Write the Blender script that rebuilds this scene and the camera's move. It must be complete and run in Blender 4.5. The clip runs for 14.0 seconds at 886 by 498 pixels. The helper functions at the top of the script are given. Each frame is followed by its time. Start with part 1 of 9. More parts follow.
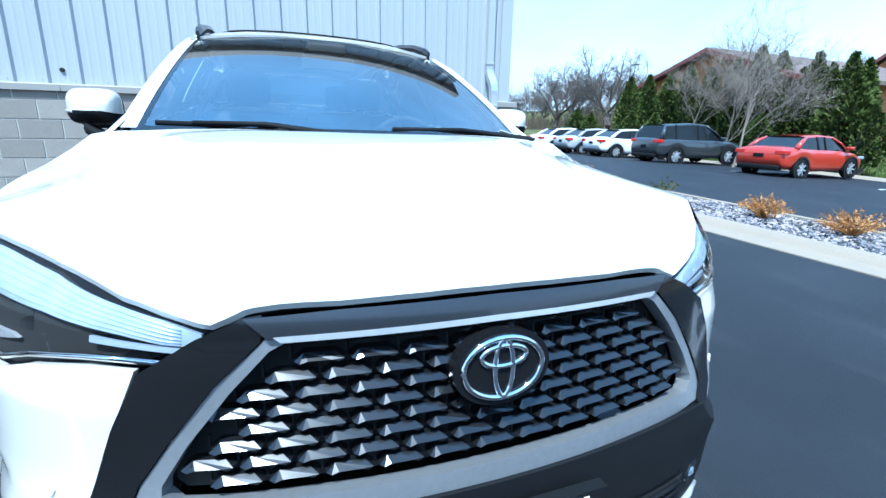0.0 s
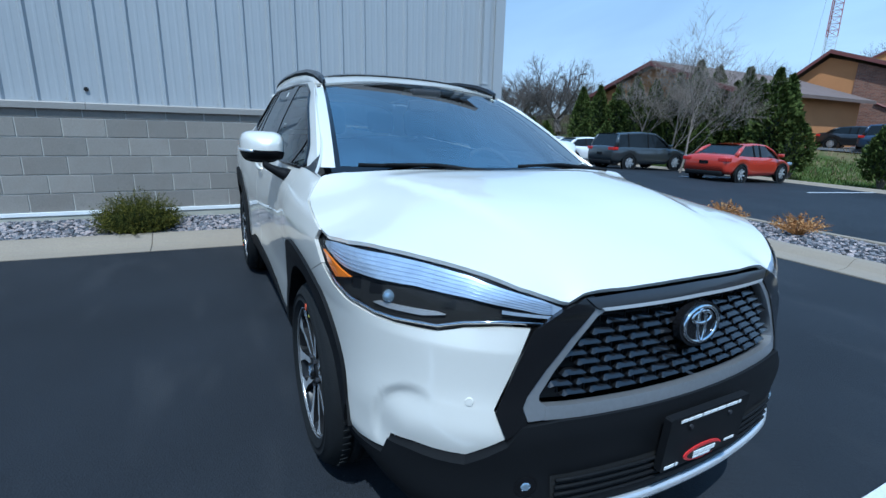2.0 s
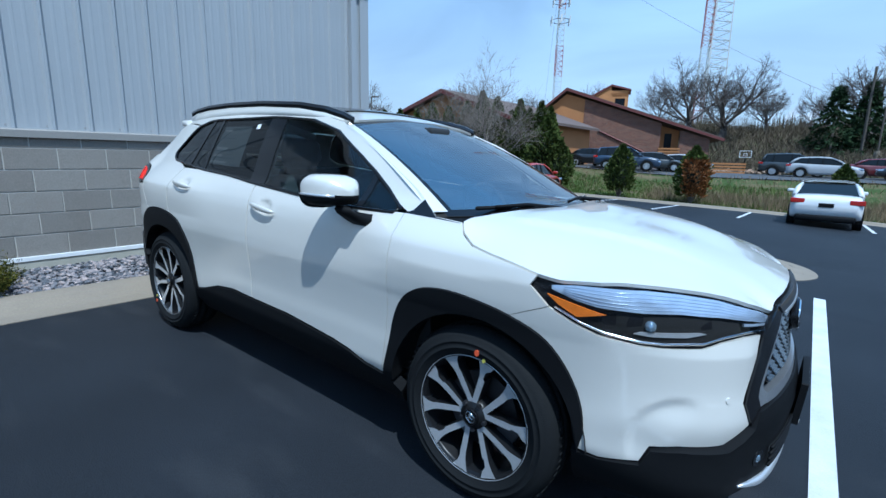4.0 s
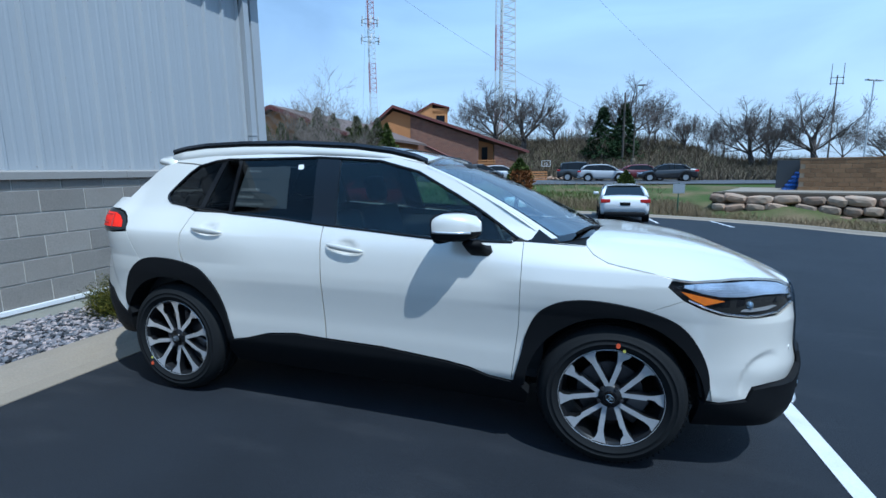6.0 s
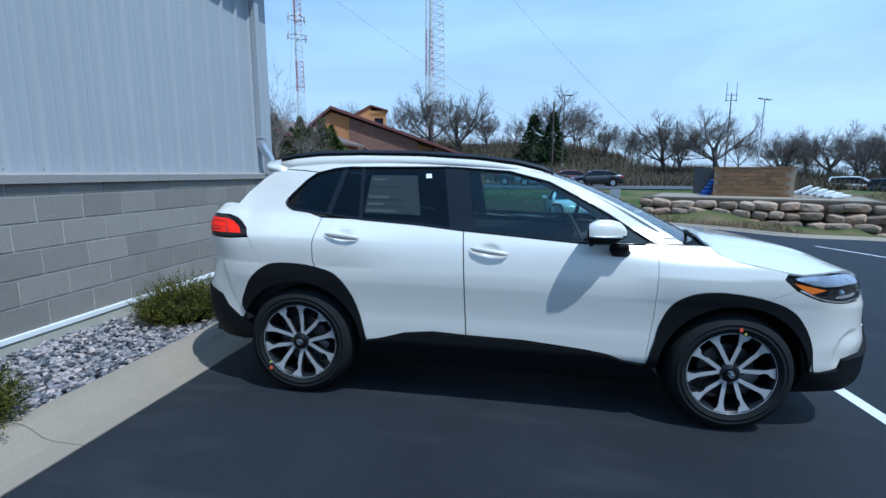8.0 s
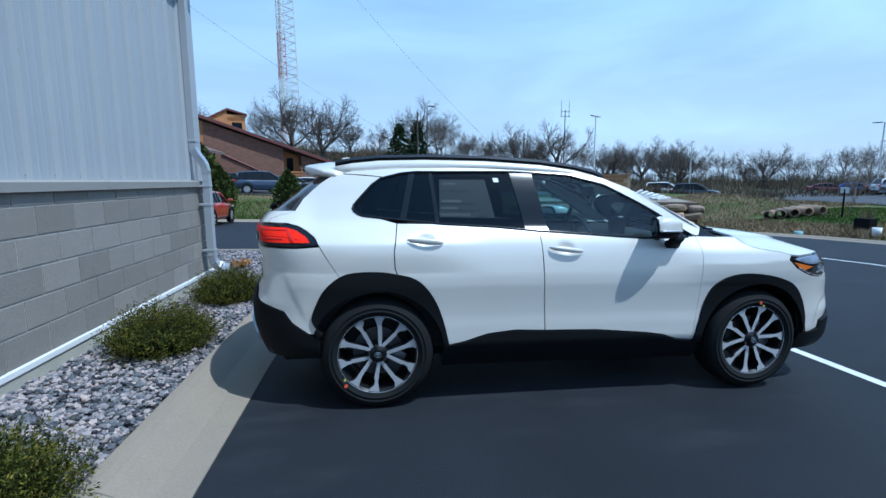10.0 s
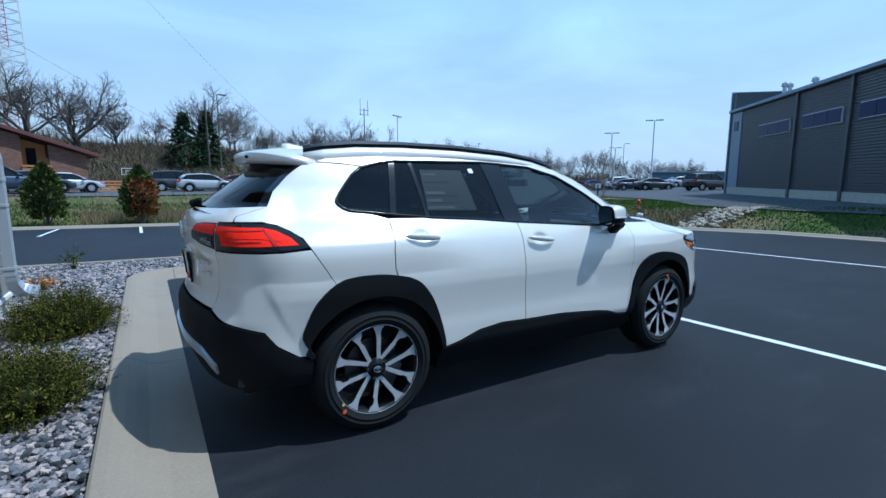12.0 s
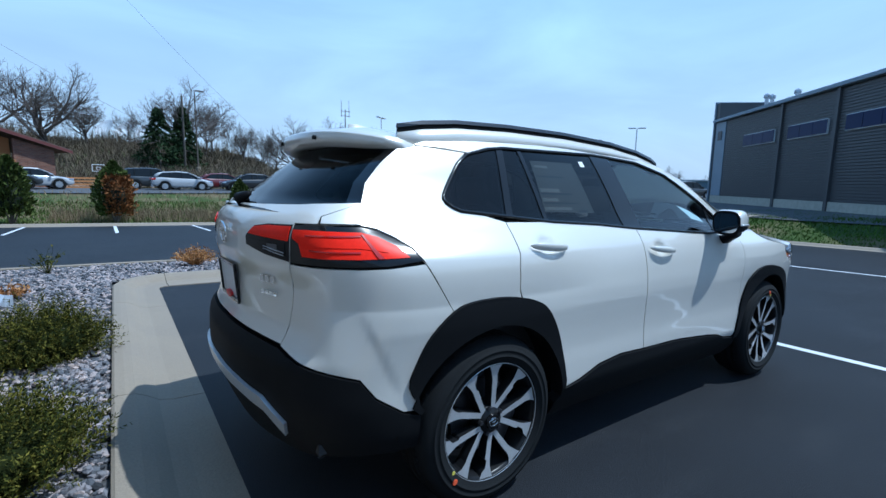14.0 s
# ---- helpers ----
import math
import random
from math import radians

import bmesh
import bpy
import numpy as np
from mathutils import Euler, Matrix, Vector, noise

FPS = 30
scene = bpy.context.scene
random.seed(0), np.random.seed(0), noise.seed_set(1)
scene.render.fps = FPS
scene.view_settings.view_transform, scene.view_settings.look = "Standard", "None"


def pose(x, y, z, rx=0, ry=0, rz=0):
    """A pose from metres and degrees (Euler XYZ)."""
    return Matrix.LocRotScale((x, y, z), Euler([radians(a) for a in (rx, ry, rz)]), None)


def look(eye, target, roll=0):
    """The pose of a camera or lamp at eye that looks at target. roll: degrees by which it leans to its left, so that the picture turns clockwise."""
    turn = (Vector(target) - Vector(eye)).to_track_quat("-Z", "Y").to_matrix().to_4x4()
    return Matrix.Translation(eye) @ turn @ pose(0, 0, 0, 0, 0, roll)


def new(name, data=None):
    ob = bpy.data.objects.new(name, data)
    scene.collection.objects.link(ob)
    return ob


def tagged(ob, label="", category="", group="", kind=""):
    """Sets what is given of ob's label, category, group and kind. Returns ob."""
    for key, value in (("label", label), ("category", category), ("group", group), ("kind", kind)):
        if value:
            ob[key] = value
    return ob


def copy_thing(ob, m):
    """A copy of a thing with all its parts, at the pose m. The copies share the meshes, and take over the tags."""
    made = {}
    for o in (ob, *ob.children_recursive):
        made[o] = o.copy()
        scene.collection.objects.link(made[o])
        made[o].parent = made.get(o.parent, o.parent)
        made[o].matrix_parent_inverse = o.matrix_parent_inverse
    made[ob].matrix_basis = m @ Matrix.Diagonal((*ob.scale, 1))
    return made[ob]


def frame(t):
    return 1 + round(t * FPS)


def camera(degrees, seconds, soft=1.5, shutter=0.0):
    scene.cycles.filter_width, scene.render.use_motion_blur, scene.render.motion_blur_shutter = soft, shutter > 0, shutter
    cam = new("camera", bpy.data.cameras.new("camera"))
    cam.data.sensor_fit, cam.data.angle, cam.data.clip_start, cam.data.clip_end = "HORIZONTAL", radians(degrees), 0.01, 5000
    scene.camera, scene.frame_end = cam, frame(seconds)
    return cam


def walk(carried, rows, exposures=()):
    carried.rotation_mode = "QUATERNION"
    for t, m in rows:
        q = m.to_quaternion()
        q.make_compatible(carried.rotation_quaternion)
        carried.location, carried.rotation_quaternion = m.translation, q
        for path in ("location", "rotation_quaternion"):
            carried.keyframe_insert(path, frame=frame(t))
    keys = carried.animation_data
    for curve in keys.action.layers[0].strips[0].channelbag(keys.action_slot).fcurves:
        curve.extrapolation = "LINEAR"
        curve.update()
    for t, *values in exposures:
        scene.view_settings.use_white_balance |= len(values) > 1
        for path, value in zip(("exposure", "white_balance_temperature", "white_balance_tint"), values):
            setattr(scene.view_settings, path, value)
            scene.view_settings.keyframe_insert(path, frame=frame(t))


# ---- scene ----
cam = camera(86.5, 14.0)
PATH = [
    (0, (2.858, -0.333, 1.083), (1.059, 0.379, 0.577), 1.2),
    (0.5, (3.054, -0.474, 1.172), (1.253, 0.244, 0.68), 1.4),
    (1, (3.158, -0.723, 1.2), (1.362, 0.004, 0.707), 1.2),
    (1.5, (3.163, -0.981, 1.202), (1.381, -0.216, 0.712), 1.2),
    (2, (3.017, -1.188, 1.213), (1.293, -0.296, 0.73), 1.3),
    (2.5, (2.852, -1.428, 1.233), (1.213, -0.382, 0.762), 1.4),
    (3, (2.698, -1.773, 1.274), (1.175, -0.555, 0.828), 1.5),
    (3.5, (2.488, -2.013, 1.277), (1.114, -0.622, 0.858), 1.6),
    (6, (1.176, -3.15, 1.408), (0.605, -1.262, 1.078), -0.6),
    (6.5, (0.912, -3.278, 1.425), (0.425, -1.367, 1.092), -0.3),
    (7, (0.597, -3.462, 1.442), (0.219, -1.526, 1.112), 0.1),
    (7.5, (0.353, -3.584, 1.446), (0.03, -1.637, 1.119), 0.2),
    (8, (0.027, -3.668, 1.458), (-0.248, -1.713, 1.138), 0.2),
    (10.5, (-1.657, -3.713, 1.424), (-1.114, -1.808, 1.151), -0.3),
    (11, (-1.945, -3.543, 1.42), (-1.159, -1.726, 1.139), -0.4),
    (11.5, (-2.2, -3.393, 1.419), (-1.236, -1.664, 1.133), -0.6),
    (12, (-2.343, -3.119, 1.389), (-1.268, -1.459, 1.092), 0.0),
    (12.5, (-2.413, -2.895, 1.38), (-1.293, -1.261, 1.105), 1.0),
    (13, (-2.543, -2.643, 1.398), (-1.411, -1.017, 1.122), 1.0),
    (13.5, (-2.559, -2.438, 1.39), (-1.42, -0.817, 1.113), 1.1),
    (14, (-2.55, -2.223, 1.329), (-1.395, -0.614, 1.049), 1.1),
]
walk(cam, [(t, look(eye, target, roll)) for t, eye, target, roll in PATH], [(0, 0.98, 4850, 1), (0.25, 0.48, 4850, 1), (0.5, 0.05, 4850, 1), (1.0, -0.13, 4850, 2), (5.0, -0.15, 4900, 4), (8.0, -0.16, 4900, 5), (14, -0.18, 4900, 5)])

# ---- world, sun, exposure ----
SUN_TO = Vector((0.44, -0.30, 1.0)).normalized()
world = bpy.data.worlds.new("sky")
scene.world = world
world.use_nodes = True
wn, wl = world.node_tree.nodes, world.node_tree.links
wn.clear()
w_out = wn.new("ShaderNodeOutputWorld")
w_bg = wn.new("ShaderNodeBackground")
w_sky = wn.new("ShaderNodeTexSky")
w_sky.sky_type = "NISHITA"
w_sky.sun_disc = False
w_sky.sun_elevation = math.asin(SUN_TO.z)
w_sky.sun_rotation = math.atan2(SUN_TO.x, SUN_TO.y)
w_sky.dust_density = 2.0
w_sky.air_density = 1.3
w_tc = wn.new("ShaderNodeTexCoord")
w_map = wn.new("ShaderNodeMapping")
w_map.inputs["Scale"].default_value = (1.0, 1.4, 4.0)
w_noise = wn.new("ShaderNodeTexNoise")
w_noise.inputs["Scale"].default_value = 1.6
w_noise.inputs["Detail"].default_value = 6
w_noise.inputs["Distortion"].default_value = 0.6
w_ramp = wn.new("ShaderNodeMapRange")
w_ramp.inputs["From Min"].default_value = 0.35
w_ramp.inputs["From Max"].default_value = 0.75
w_ramp.inputs["To Min"].default_value = 0.55
w_ramp.inputs["To Max"].default_value = 0.92
w_mix = wn.new("ShaderNodeMixRGB")
# thin haze: pale near the horizon, blue overhead
w_sep = wn.new("ShaderNodeSeparateXYZ")
w_up = wn.new("ShaderNodeMapRange")
w_up.inputs["From Min"].default_value = 0.02
w_up.inputs["From Max"].default_value = 0.75
w_haze = wn.new("ShaderNodeMixRGB")
w_haze.inputs["Color1"].default_value = (9.4, 10.8, 12.0, 1)
w_haze.inputs["Color2"].default_value = (4.0, 7.7, 12.4, 1)
wl.new(w_tc.outputs["Generated"], w_sep.inputs["Vector"])
wl.new(w_sep.outputs["Z"], w_up.inputs["Value"])
wl.new(w_up.outputs["Result"], w_haze.inputs["Fac"])
# brighter haze on the sun's side
w_dot = wn.new("ShaderNodeVectorMath")
w_dot.operation = "DOT_PRODUCT"
w_dot.inputs[1].default_value = (0.92, 0.35, 0.0)
w_glow = wn.new("ShaderNodeMapRange")
w_glow.inputs["From Min"].default_value = -1.0
w_glow.inputs["From Max"].default_value = 1.0
w_glow.inputs["To Min"].default_value = 0.92
w_glow.inputs["To Max"].default_value = 1.28
w_scale = wn.new("ShaderNodeVectorMath")
w_scale.operation = "SCALE"
wl.new(w_tc.outputs["Generated"], w_dot.inputs[0])
wl.new(w_dot.outputs["Value"], w_glow.inputs["Value"])
wl.new(w_haze.outputs["Color"], w_scale.inputs[0])
wl.new(w_glow.outputs["Result"], w_scale.inputs["Scale"])
wl.new(w_scale.outputs["Vector"], w_mix.inputs["Color2"])
wl.new(w_tc.outputs["Generated"], w_map.inputs["Vector"])
wl.new(w_map.outputs["Vector"], w_noise.inputs["Vector"])
wl.new(w_noise.outputs["Fac"], w_ramp.inputs["Value"])
wl.new(w_ramp.outputs["Result"], w_mix.inputs["Fac"])
wl.new(w_sky.outputs["Color"], w_mix.inputs["Color1"])
wl.new(w_mix.outputs["Color"], w_bg.inputs["Color"])
wl.new(w_bg.outputs["Background"], w_out.inputs["Surface"])
w_bg.inputs["Strength"].default_value = 0.084
sun = new("sun", bpy.data.lights.new("sun", "SUN"))
sun.data.energy = 5.0
sun.data.angle = radians(0.55)
sun.data.color = (1.0, 0.93, 0.80)
sun.matrix_world = look(SUN_TO * 50, (0, 0, 0))
scene.view_settings.exposure = 0.0

# ---- materials ----
def nodes_of(name):
    m = bpy.data.materials.new(name)
    m.use_nodes = True
    nt = m.node_tree
    return m, nt.nodes, nt.links, nt.nodes["Principled BSDF"]


def mat(name, color, rough=0.6, metal=0.0, var=0.12, scale=6.0, bump=0.0, bump_scale=60.0, coat=0.0,
        fine=0.08, fine_scale=80.0, spec=0.5, island=0.0, rand=0.0, tint=None, tint_amt=0.0, sheen=0.0):
    """A surface with broad stains, fine grain and relief, at world scale."""
    m, n, l, b = nodes_of(name)
    tc = n.new("ShaderNodeTexCoord")
    geo = n.new("ShaderNodeNewGeometry")
    big = n.new("ShaderNodeTexNoise")
    big.inputs["Scale"].default_value = scale
    big.inputs["Detail"].default_value = 5
    small = n.new("ShaderNodeTexNoise")
    small.inputs["Scale"].default_value = fine_scale
    small.inputs["Detail"].default_value = 3
    for t in (big, small):
        l.new(geo.outputs["Position"], t.inputs["Vector"])
    sub = n.new("ShaderNodeMath")
    sub.operation = "MULTIPLY_ADD"
    l.new(big.outputs["Fac"], sub.inputs[0])
    sub.inputs[1].default_value = 2.6 * var
    sub.inputs[2].default_value = 1 - 1.3 * var
    sub2 = n.new("ShaderNodeMath")
    sub2.operation = "MULTIPLY_ADD"
    l.new(small.outputs["Fac"], sub2.inputs[0])
    sub2.inputs[1].default_value = 2.6 * fine
    sub2.inputs[2].default_value = 1 - 1.3 * fine
    mul = n.new("ShaderNodeMath")
    mul.operation = "MULTIPLY"
    l.new(sub.outputs[0], mul.inputs[0])
    l.new(sub2.outputs[0], mul.inputs[1])
    last = mul
    for amount, source in ((island, geo.outputs["Random Per Island"]), (rand, None)):
        if amount:
            if source is None:
                source = n.new("ShaderNodeObjectInfo").outputs["Random"]
            r = n.new("ShaderNodeMath")
            r.operation = "MULTIPLY_ADD"
            l.new(source, r.inputs[0])
            r.inputs[1].default_value = 2 * amount
            r.inputs[2].default_value = 1 - amount
            m2 = n.new("ShaderNodeMath")
            m2.operation = "MULTIPLY"
            l.new(last.outputs[0], m2.inputs[0])
            l.new(r.outputs[0], m2.inputs[1])
            last = m2
    base = n.new("ShaderNodeRGB")
    base.outputs[0].default_value = (*color, 1)
    col = base.outputs[0]
    if tint:
        mixt = n.new("ShaderNodeMixRGB")
        mixt.inputs["Color2"].default_value = (*tint, 1)
        l.new(col, mixt.inputs["Color1"])
        tr = n.new("ShaderNodeMapRange")
        tr.inputs["From Min"].default_value = 0.42
        tr.inputs["From Max"].default_value = 0.62
        tr.inputs["To Max"].default_value = tint_amt
        if island:
            l.new(geo.outputs["Random Per Island"], tr.inputs["Value"])
            tr.inputs["From Min"].default_value = 0.3
            tr.inputs["From Max"].default_value = 1.0
        else:
            l.new(big.outputs["Fac"], tr.inputs["Value"])
        l.new(tr.outputs[0], mixt.inputs["Fac"])
        col = mixt.outputs[0]
    sc = n.new("ShaderNodeVectorMath")
    sc.operation = "SCALE"
    l.new(col, sc.inputs[0])
    l.new(last.outputs[0], sc.inputs["Scale"])
    l.new(sc.outputs[0], b.inputs["Base Color"])
    b.inputs["Roughness"].default_value = rough
    b.inputs["Metallic"].default_value = metal
    b.inputs["Specular IOR Level"].default_value = spec
    b.inputs["Coat Weight"].default_value = coat
    b.inputs["Coat Roughness"].default_value = 0.03
    if bump:
        bt = n.new("ShaderNodeTexNoise")
        bt.inputs["Scale"].default_value = bump_scale
        bt.inputs["Detail"].default_value = 4
        l.new(geo.outputs["Position"], bt.inputs["Vector"])
        bn = n.new("ShaderNodeBump")
        bn.inputs["Strength"].default_value = bump
        bn.inputs["Distance"].default_value = 0.01
        l.new(bt.outputs["Fac"], bn.inputs["Height"])
        l.new(bn.outputs["Normal"], b.inputs["Normal"])
    return m


def glass_mat(name, tint, gloss=1.0, rough=0.0, ior=1.75):
    """A thin pane: tinted see-through with a Fresnel gloss."""
    m = bpy.data.materials.new(name)
    m.use_nodes = True
    n, l = m.node_tree.nodes, m.node_tree.links
    n.clear()
    o = n.new("ShaderNodeOutputMaterial")
    mix = n.new("ShaderNodeMixShader")
    tr = n.new("ShaderNodeBsdfTransparent")
    tr.inputs["Color"].default_value = (*tint, 1)
    gl = n.new("ShaderNodeBsdfGlossy")
    gl.inputs["Roughness"].default_value = rough
    gl.inputs["Color"].default_value = (gloss, gloss, gloss, 1)
    fr = n.new("ShaderNodeFresnel")
    fr.inputs["IOR"].default_value = ior
    l.new(fr.outputs[0], mix.inputs["Fac"])
    l.new(tr.outputs[0], mix.inputs[1])
    l.new(gl.outputs[0], mix.inputs[2])
    l.new(mix.outputs[0], o.inputs["Surface"])
    return m


M_ASPHALT = mat("asphalt sealed", (0.0165, 0.019, 0.024), 0.62, spec=0.20, var=0.42, scale=0.7, bump=0.5, bump_scale=150, fine=0.5, fine_scale=140)
M_ASPHALT_OLD = mat("asphalt greyer", (0.085, 0.088, 0.094), 0.8, spec=0.3, var=0.2, scale=0.4, bump=0.4, bump_scale=120, fine=0.2)
M_PAINT_LINE = mat("white line paint", (0.60, 0.61, 0.63), 0.8, spec=0.1, var=0.2, scale=5, bump=0.3, bump_scale=120)
M_CONCRETE = mat("kerb concrete", (0.265, 0.22, 0.165), 0.85, var=0.16, scale=2.5, bump=0.35, bump_scale=90, fine=0.14, tint=(0.215, 0.18, 0.14), tint_amt=0.7)
M_FOUND = mat("foundation concrete", (0.42, 0.40, 0.33), 0.9, var=0.2, scale=4, bump=0.3)
M_BLOCK = mat("grey concrete block", (0.272, 0.25, 0.222), 0.92, spec=0.2, var=0.24, scale=3.5, bump=0.45, bump_scale=130, fine=0.2, rand=0.14, tint=(0.205, 0.183, 0.16), tint_amt=0.6)
M_MORTAR = mat("mortar", (0.48, 0.455, 0.41), 0.95, var=0.12, scale=8, bump=0.2)
M_METAL_WALL = mat("painted ribbed steel", (0.355, 0.37, 0.385), 0.45, var=0.05, scale=1.2, fine=0.03)
M_FLASH = mat("flashing steel", (0.29, 0.272, 0.25), 0.5, var=0.06, scale=2)
M_WHITE_TRIM = mat("white vinyl trim", (0.78, 0.78, 0.77), 0.5, var=0.05)
M_GRAVEL = mat("grey crushed stone", (0.175, 0.183, 0.205), 0.85, spec=0.2, var=0.2, scale=9, bump=0.4, bump_scale=70, fine=0.15, island=0.85, tint=(0.27, 0.19, 0.15), tint_amt=0.6)
M_GRAVEL_BED = mat("gravel bed", (0.07, 0.068, 0.07), 0.95, var=0.3, scale=30, bump=0.8, bump_scale=40, fine=0.4, fine_scale=50)
M_GRASS = mat("spring grass", (0.058, 0.088, 0.024), 0.95, spec=0.1, var=0.35, scale=0.35, bump=0.8, bump_scale=25, fine=0.35, fine_scale=20, tint=(0.14, 0.105, 0.06), tint_amt=0.95)
M_GRASS_BLADE = mat("grass blades", (0.075, 0.118, 0.024), 0.8, spec=0.1, var=0.25, scale=0.5, island=0.35, tint=(0.17, 0.14, 0.07), tint_amt=0.35)
M_LAWN = mat("mown lawn", (0.070, 0.128, 0.020), 0.85, spec=0.1, var=0.25, scale=0.5, island=0.3, tint=(0.12, 0.13, 0.04), tint_amt=0.3)
M_DRY = mat("dry weeds", (0.22, 0.165, 0.10), 0.9, spec=0.1, var=0.2, scale=1, island=0.35)
M_SOIL = mat("leaf litter soil", (0.11, 0.085, 0.06), 0.95, var=0.35, scale=1.2, bump=0.7, bump_scale=30, fine=0.3)


def weather_asphalt(m):
    """Adds pale specks and long faint scuffs to the sealed asphalt."""
    n, l = m.node_tree.nodes, m.node_tree.links
    b = n["Principled BSDF"]
    source = b.inputs["Base Color"].links[0].from_socket
    geo = n.new("ShaderNodeNewGeometry")
    vor = n.new("ShaderNodeTexVoronoi")
    vor.inputs["Scale"].default_value = 7.0
    spot = n.new("ShaderNodeMapRange")
    spot.inputs["From Min"].default_value = 0.030
    spot.inputs["From Max"].default_value = 0.055
    spot.inputs["To Min"].default_value = 1.0
    spot.inputs["To Max"].default_value = 0.0
    mask = n.new("ShaderNodeTexNoise")
    mask.inputs["Scale"].default_value = 0.8
    some = n.new("ShaderNodeMapRange")
    some.inputs["From Min"].default_value = 0.52
    some.inputs["From Max"].default_value = 0.66
    mul = n.new("ShaderNodeMath")
    mul.operation = "MULTIPLY"
    mp = n.new("ShaderNodeMapping")
    mp.inputs["Rotation"].default_value = (0, 0, 0.7)
    mp.inputs["Scale"].default_value = (0.7, 2.2, 1.0)
    streak = n.new("ShaderNodeTexNoise")
    streak.inputs["Scale"].default_value = 1.6
    streak.inputs["Detail"].default_value = 6
    faint = n.new("ShaderNodeMapRange")
    faint.inputs["From Min"].default_value = 0.55
    faint.inputs["From Max"].default_value = 0.78
    faint.inputs["To Max"].default_value = 0.11
    add = n.new("ShaderNodeMath")
    add.operation = "MAXIMUM"
    mix = n.new("ShaderNodeMixRGB")
    mix.inputs["Color2"].default_value = (0.12, 0.12, 0.125, 1)
    for t in (vor, mask, mp):
        l.new(geo.outputs["Position"], t.inputs["Vector"])
    l.new(mp.outputs[0], streak.inputs["Vector"])
    l.new(vor.outputs["Distance"], spot.inputs["Value"])
    l.new(mask.outputs["Fac"], some.inputs["Value"])
    l.new(spot.outputs[0], mul.inputs[0])
    l.new(some.outputs[0], mul.inputs[1])
    l.new(streak.outputs["Fac"], faint.inputs["Value"])
    l.new(mul.outputs[0], add.inputs[0])
    l.new(faint.outputs[0], add.inputs[1])
    l.new(add.outputs[0], mix.inputs["Fac"])
    l.new(source, mix.inputs["Color1"])
    l.new(mix.outputs[0], b.inputs["Base Color"])


weather_asphalt(M_ASPHALT)  # pale specks
for m_rough in (M_ASPHALT, M_ASPHALT_OLD):
    m_rough.node_tree.nodes["Principled BSDF"].inputs["Diffuse Roughness"].default_value = 1.0


def brick_mat(name, c1, c2, mortar):
    """Coursed brick on an upright wall, by the wall's own length and height."""
    m, n, l, b = nodes_of(name)
    tc = n.new("ShaderNodeTexCoord")
    sep = n.new("ShaderNodeSeparateXYZ")
    com = n.new("ShaderNodeCombineXYZ")
    br = n.new("ShaderNodeTexBrick")
    br.inputs["Color1"].default_value = (*c1, 1)
    br.inputs["Color2"].default_value = (*c2, 1)
    br.inputs["Mortar"].default_value = (*mortar, 1)
    br.inputs["Scale"].default_value = 1.0
    br.inputs["Brick Width"].default_value = 0.30
    br.inputs["Row Height"].default_value = 0.10
    br.inputs["Mortar Size"].default_value = 0.010
    bump = n.new("ShaderNodeBump")
    bump.inputs["Distance"].default_value = 0.01
    l.new(tc.outputs["Object"], sep.inputs[0])
    l.new(sep.outputs["X"], com.inputs["X"])
    l.new(sep.outputs["Z"], com.inputs["Y"])
    l.new(com.outputs[0], br.inputs["Vector"])
    l.new(br.outputs["Color"], b.inputs["Base Color"])
    l.new(br.outputs["Fac"], bump.inputs["Height"])
    l.new(bump.outputs[0], b.inputs["Normal"])
    bump.invert = True
    b.inputs["Roughness"].default_value = 0.9
    b.inputs["Specular IOR Level"].default_value = 0.15
    return m
M_WHITE = mat("pearl white paint", (0.72, 0.69, 0.63), 0.30, metal=0.12, var=0.012, scale=3, fine=0.015, fine_scale=900, coat=1.0)
M_CLAD = mat("matt black plastic", (0.0085, 0.009, 0.0102), 0.6, spec=0.10, var=0.08, scale=8, bump=0.08, bump_scale=900, fine=0.1, fine_scale=300)
M_GLOSSBLACK = mat("gloss black trim", (0.008, 0.008, 0.009), 0.15, spec=0.3, var=0.02, fine=0.02, coat=0.25)
M_GUNMETAL = mat("dark grey grille surround", (0.035, 0.038, 0.045), 0.3, metal=0.5, var=0.03, coat=0.4)
M_SILVER = mat("satin silver trim", (0.60, 0.61, 0.63), 0.3, metal=0.6, var=0.04)
M_CHROME = mat("bright chrome", (0.75, 0.76, 0.78), 0.08, metal=1.0, var=0.02)
M_BLACK = mat("unlit black inner shell", (0.006, 0.006, 0.006), 0.9, var=0.02)
M_TYRE = mat("tyre rubber", (0.012, 0.013, 0.0142), 0.8, spec=0.15, var=0.15, scale=12, bump=0.2, bump_scale=200)
M_RIM = mat("machined alloy", (0.72, 0.73, 0.75), 0.24, metal=0.6, var=0.04, scale=20)
M_RIMDARK = mat("dark painted alloy", (0.010, 0.0105, 0.012), 0.35, spec=0.3, var=0.05)
M_STEEL = mat("brake steel", (0.12, 0.12, 0.13), 0.35, metal=0.9, var=0.1, scale=30)
M_AMBER = mat("amber lens", (0.75, 0.20, 0.015), 0.15, var=0.12, scale=40, coat=0.8)
M_RED = mat("red lamp lens", (0.80, 0.022, 0.009), 0.30, spec=0.06, var=0.15, scale=25)
M_SMOKE = mat("smoked lamp lens", (0.012, 0.0125, 0.014), 0.15, spec=0.12, var=0.15, scale=25)
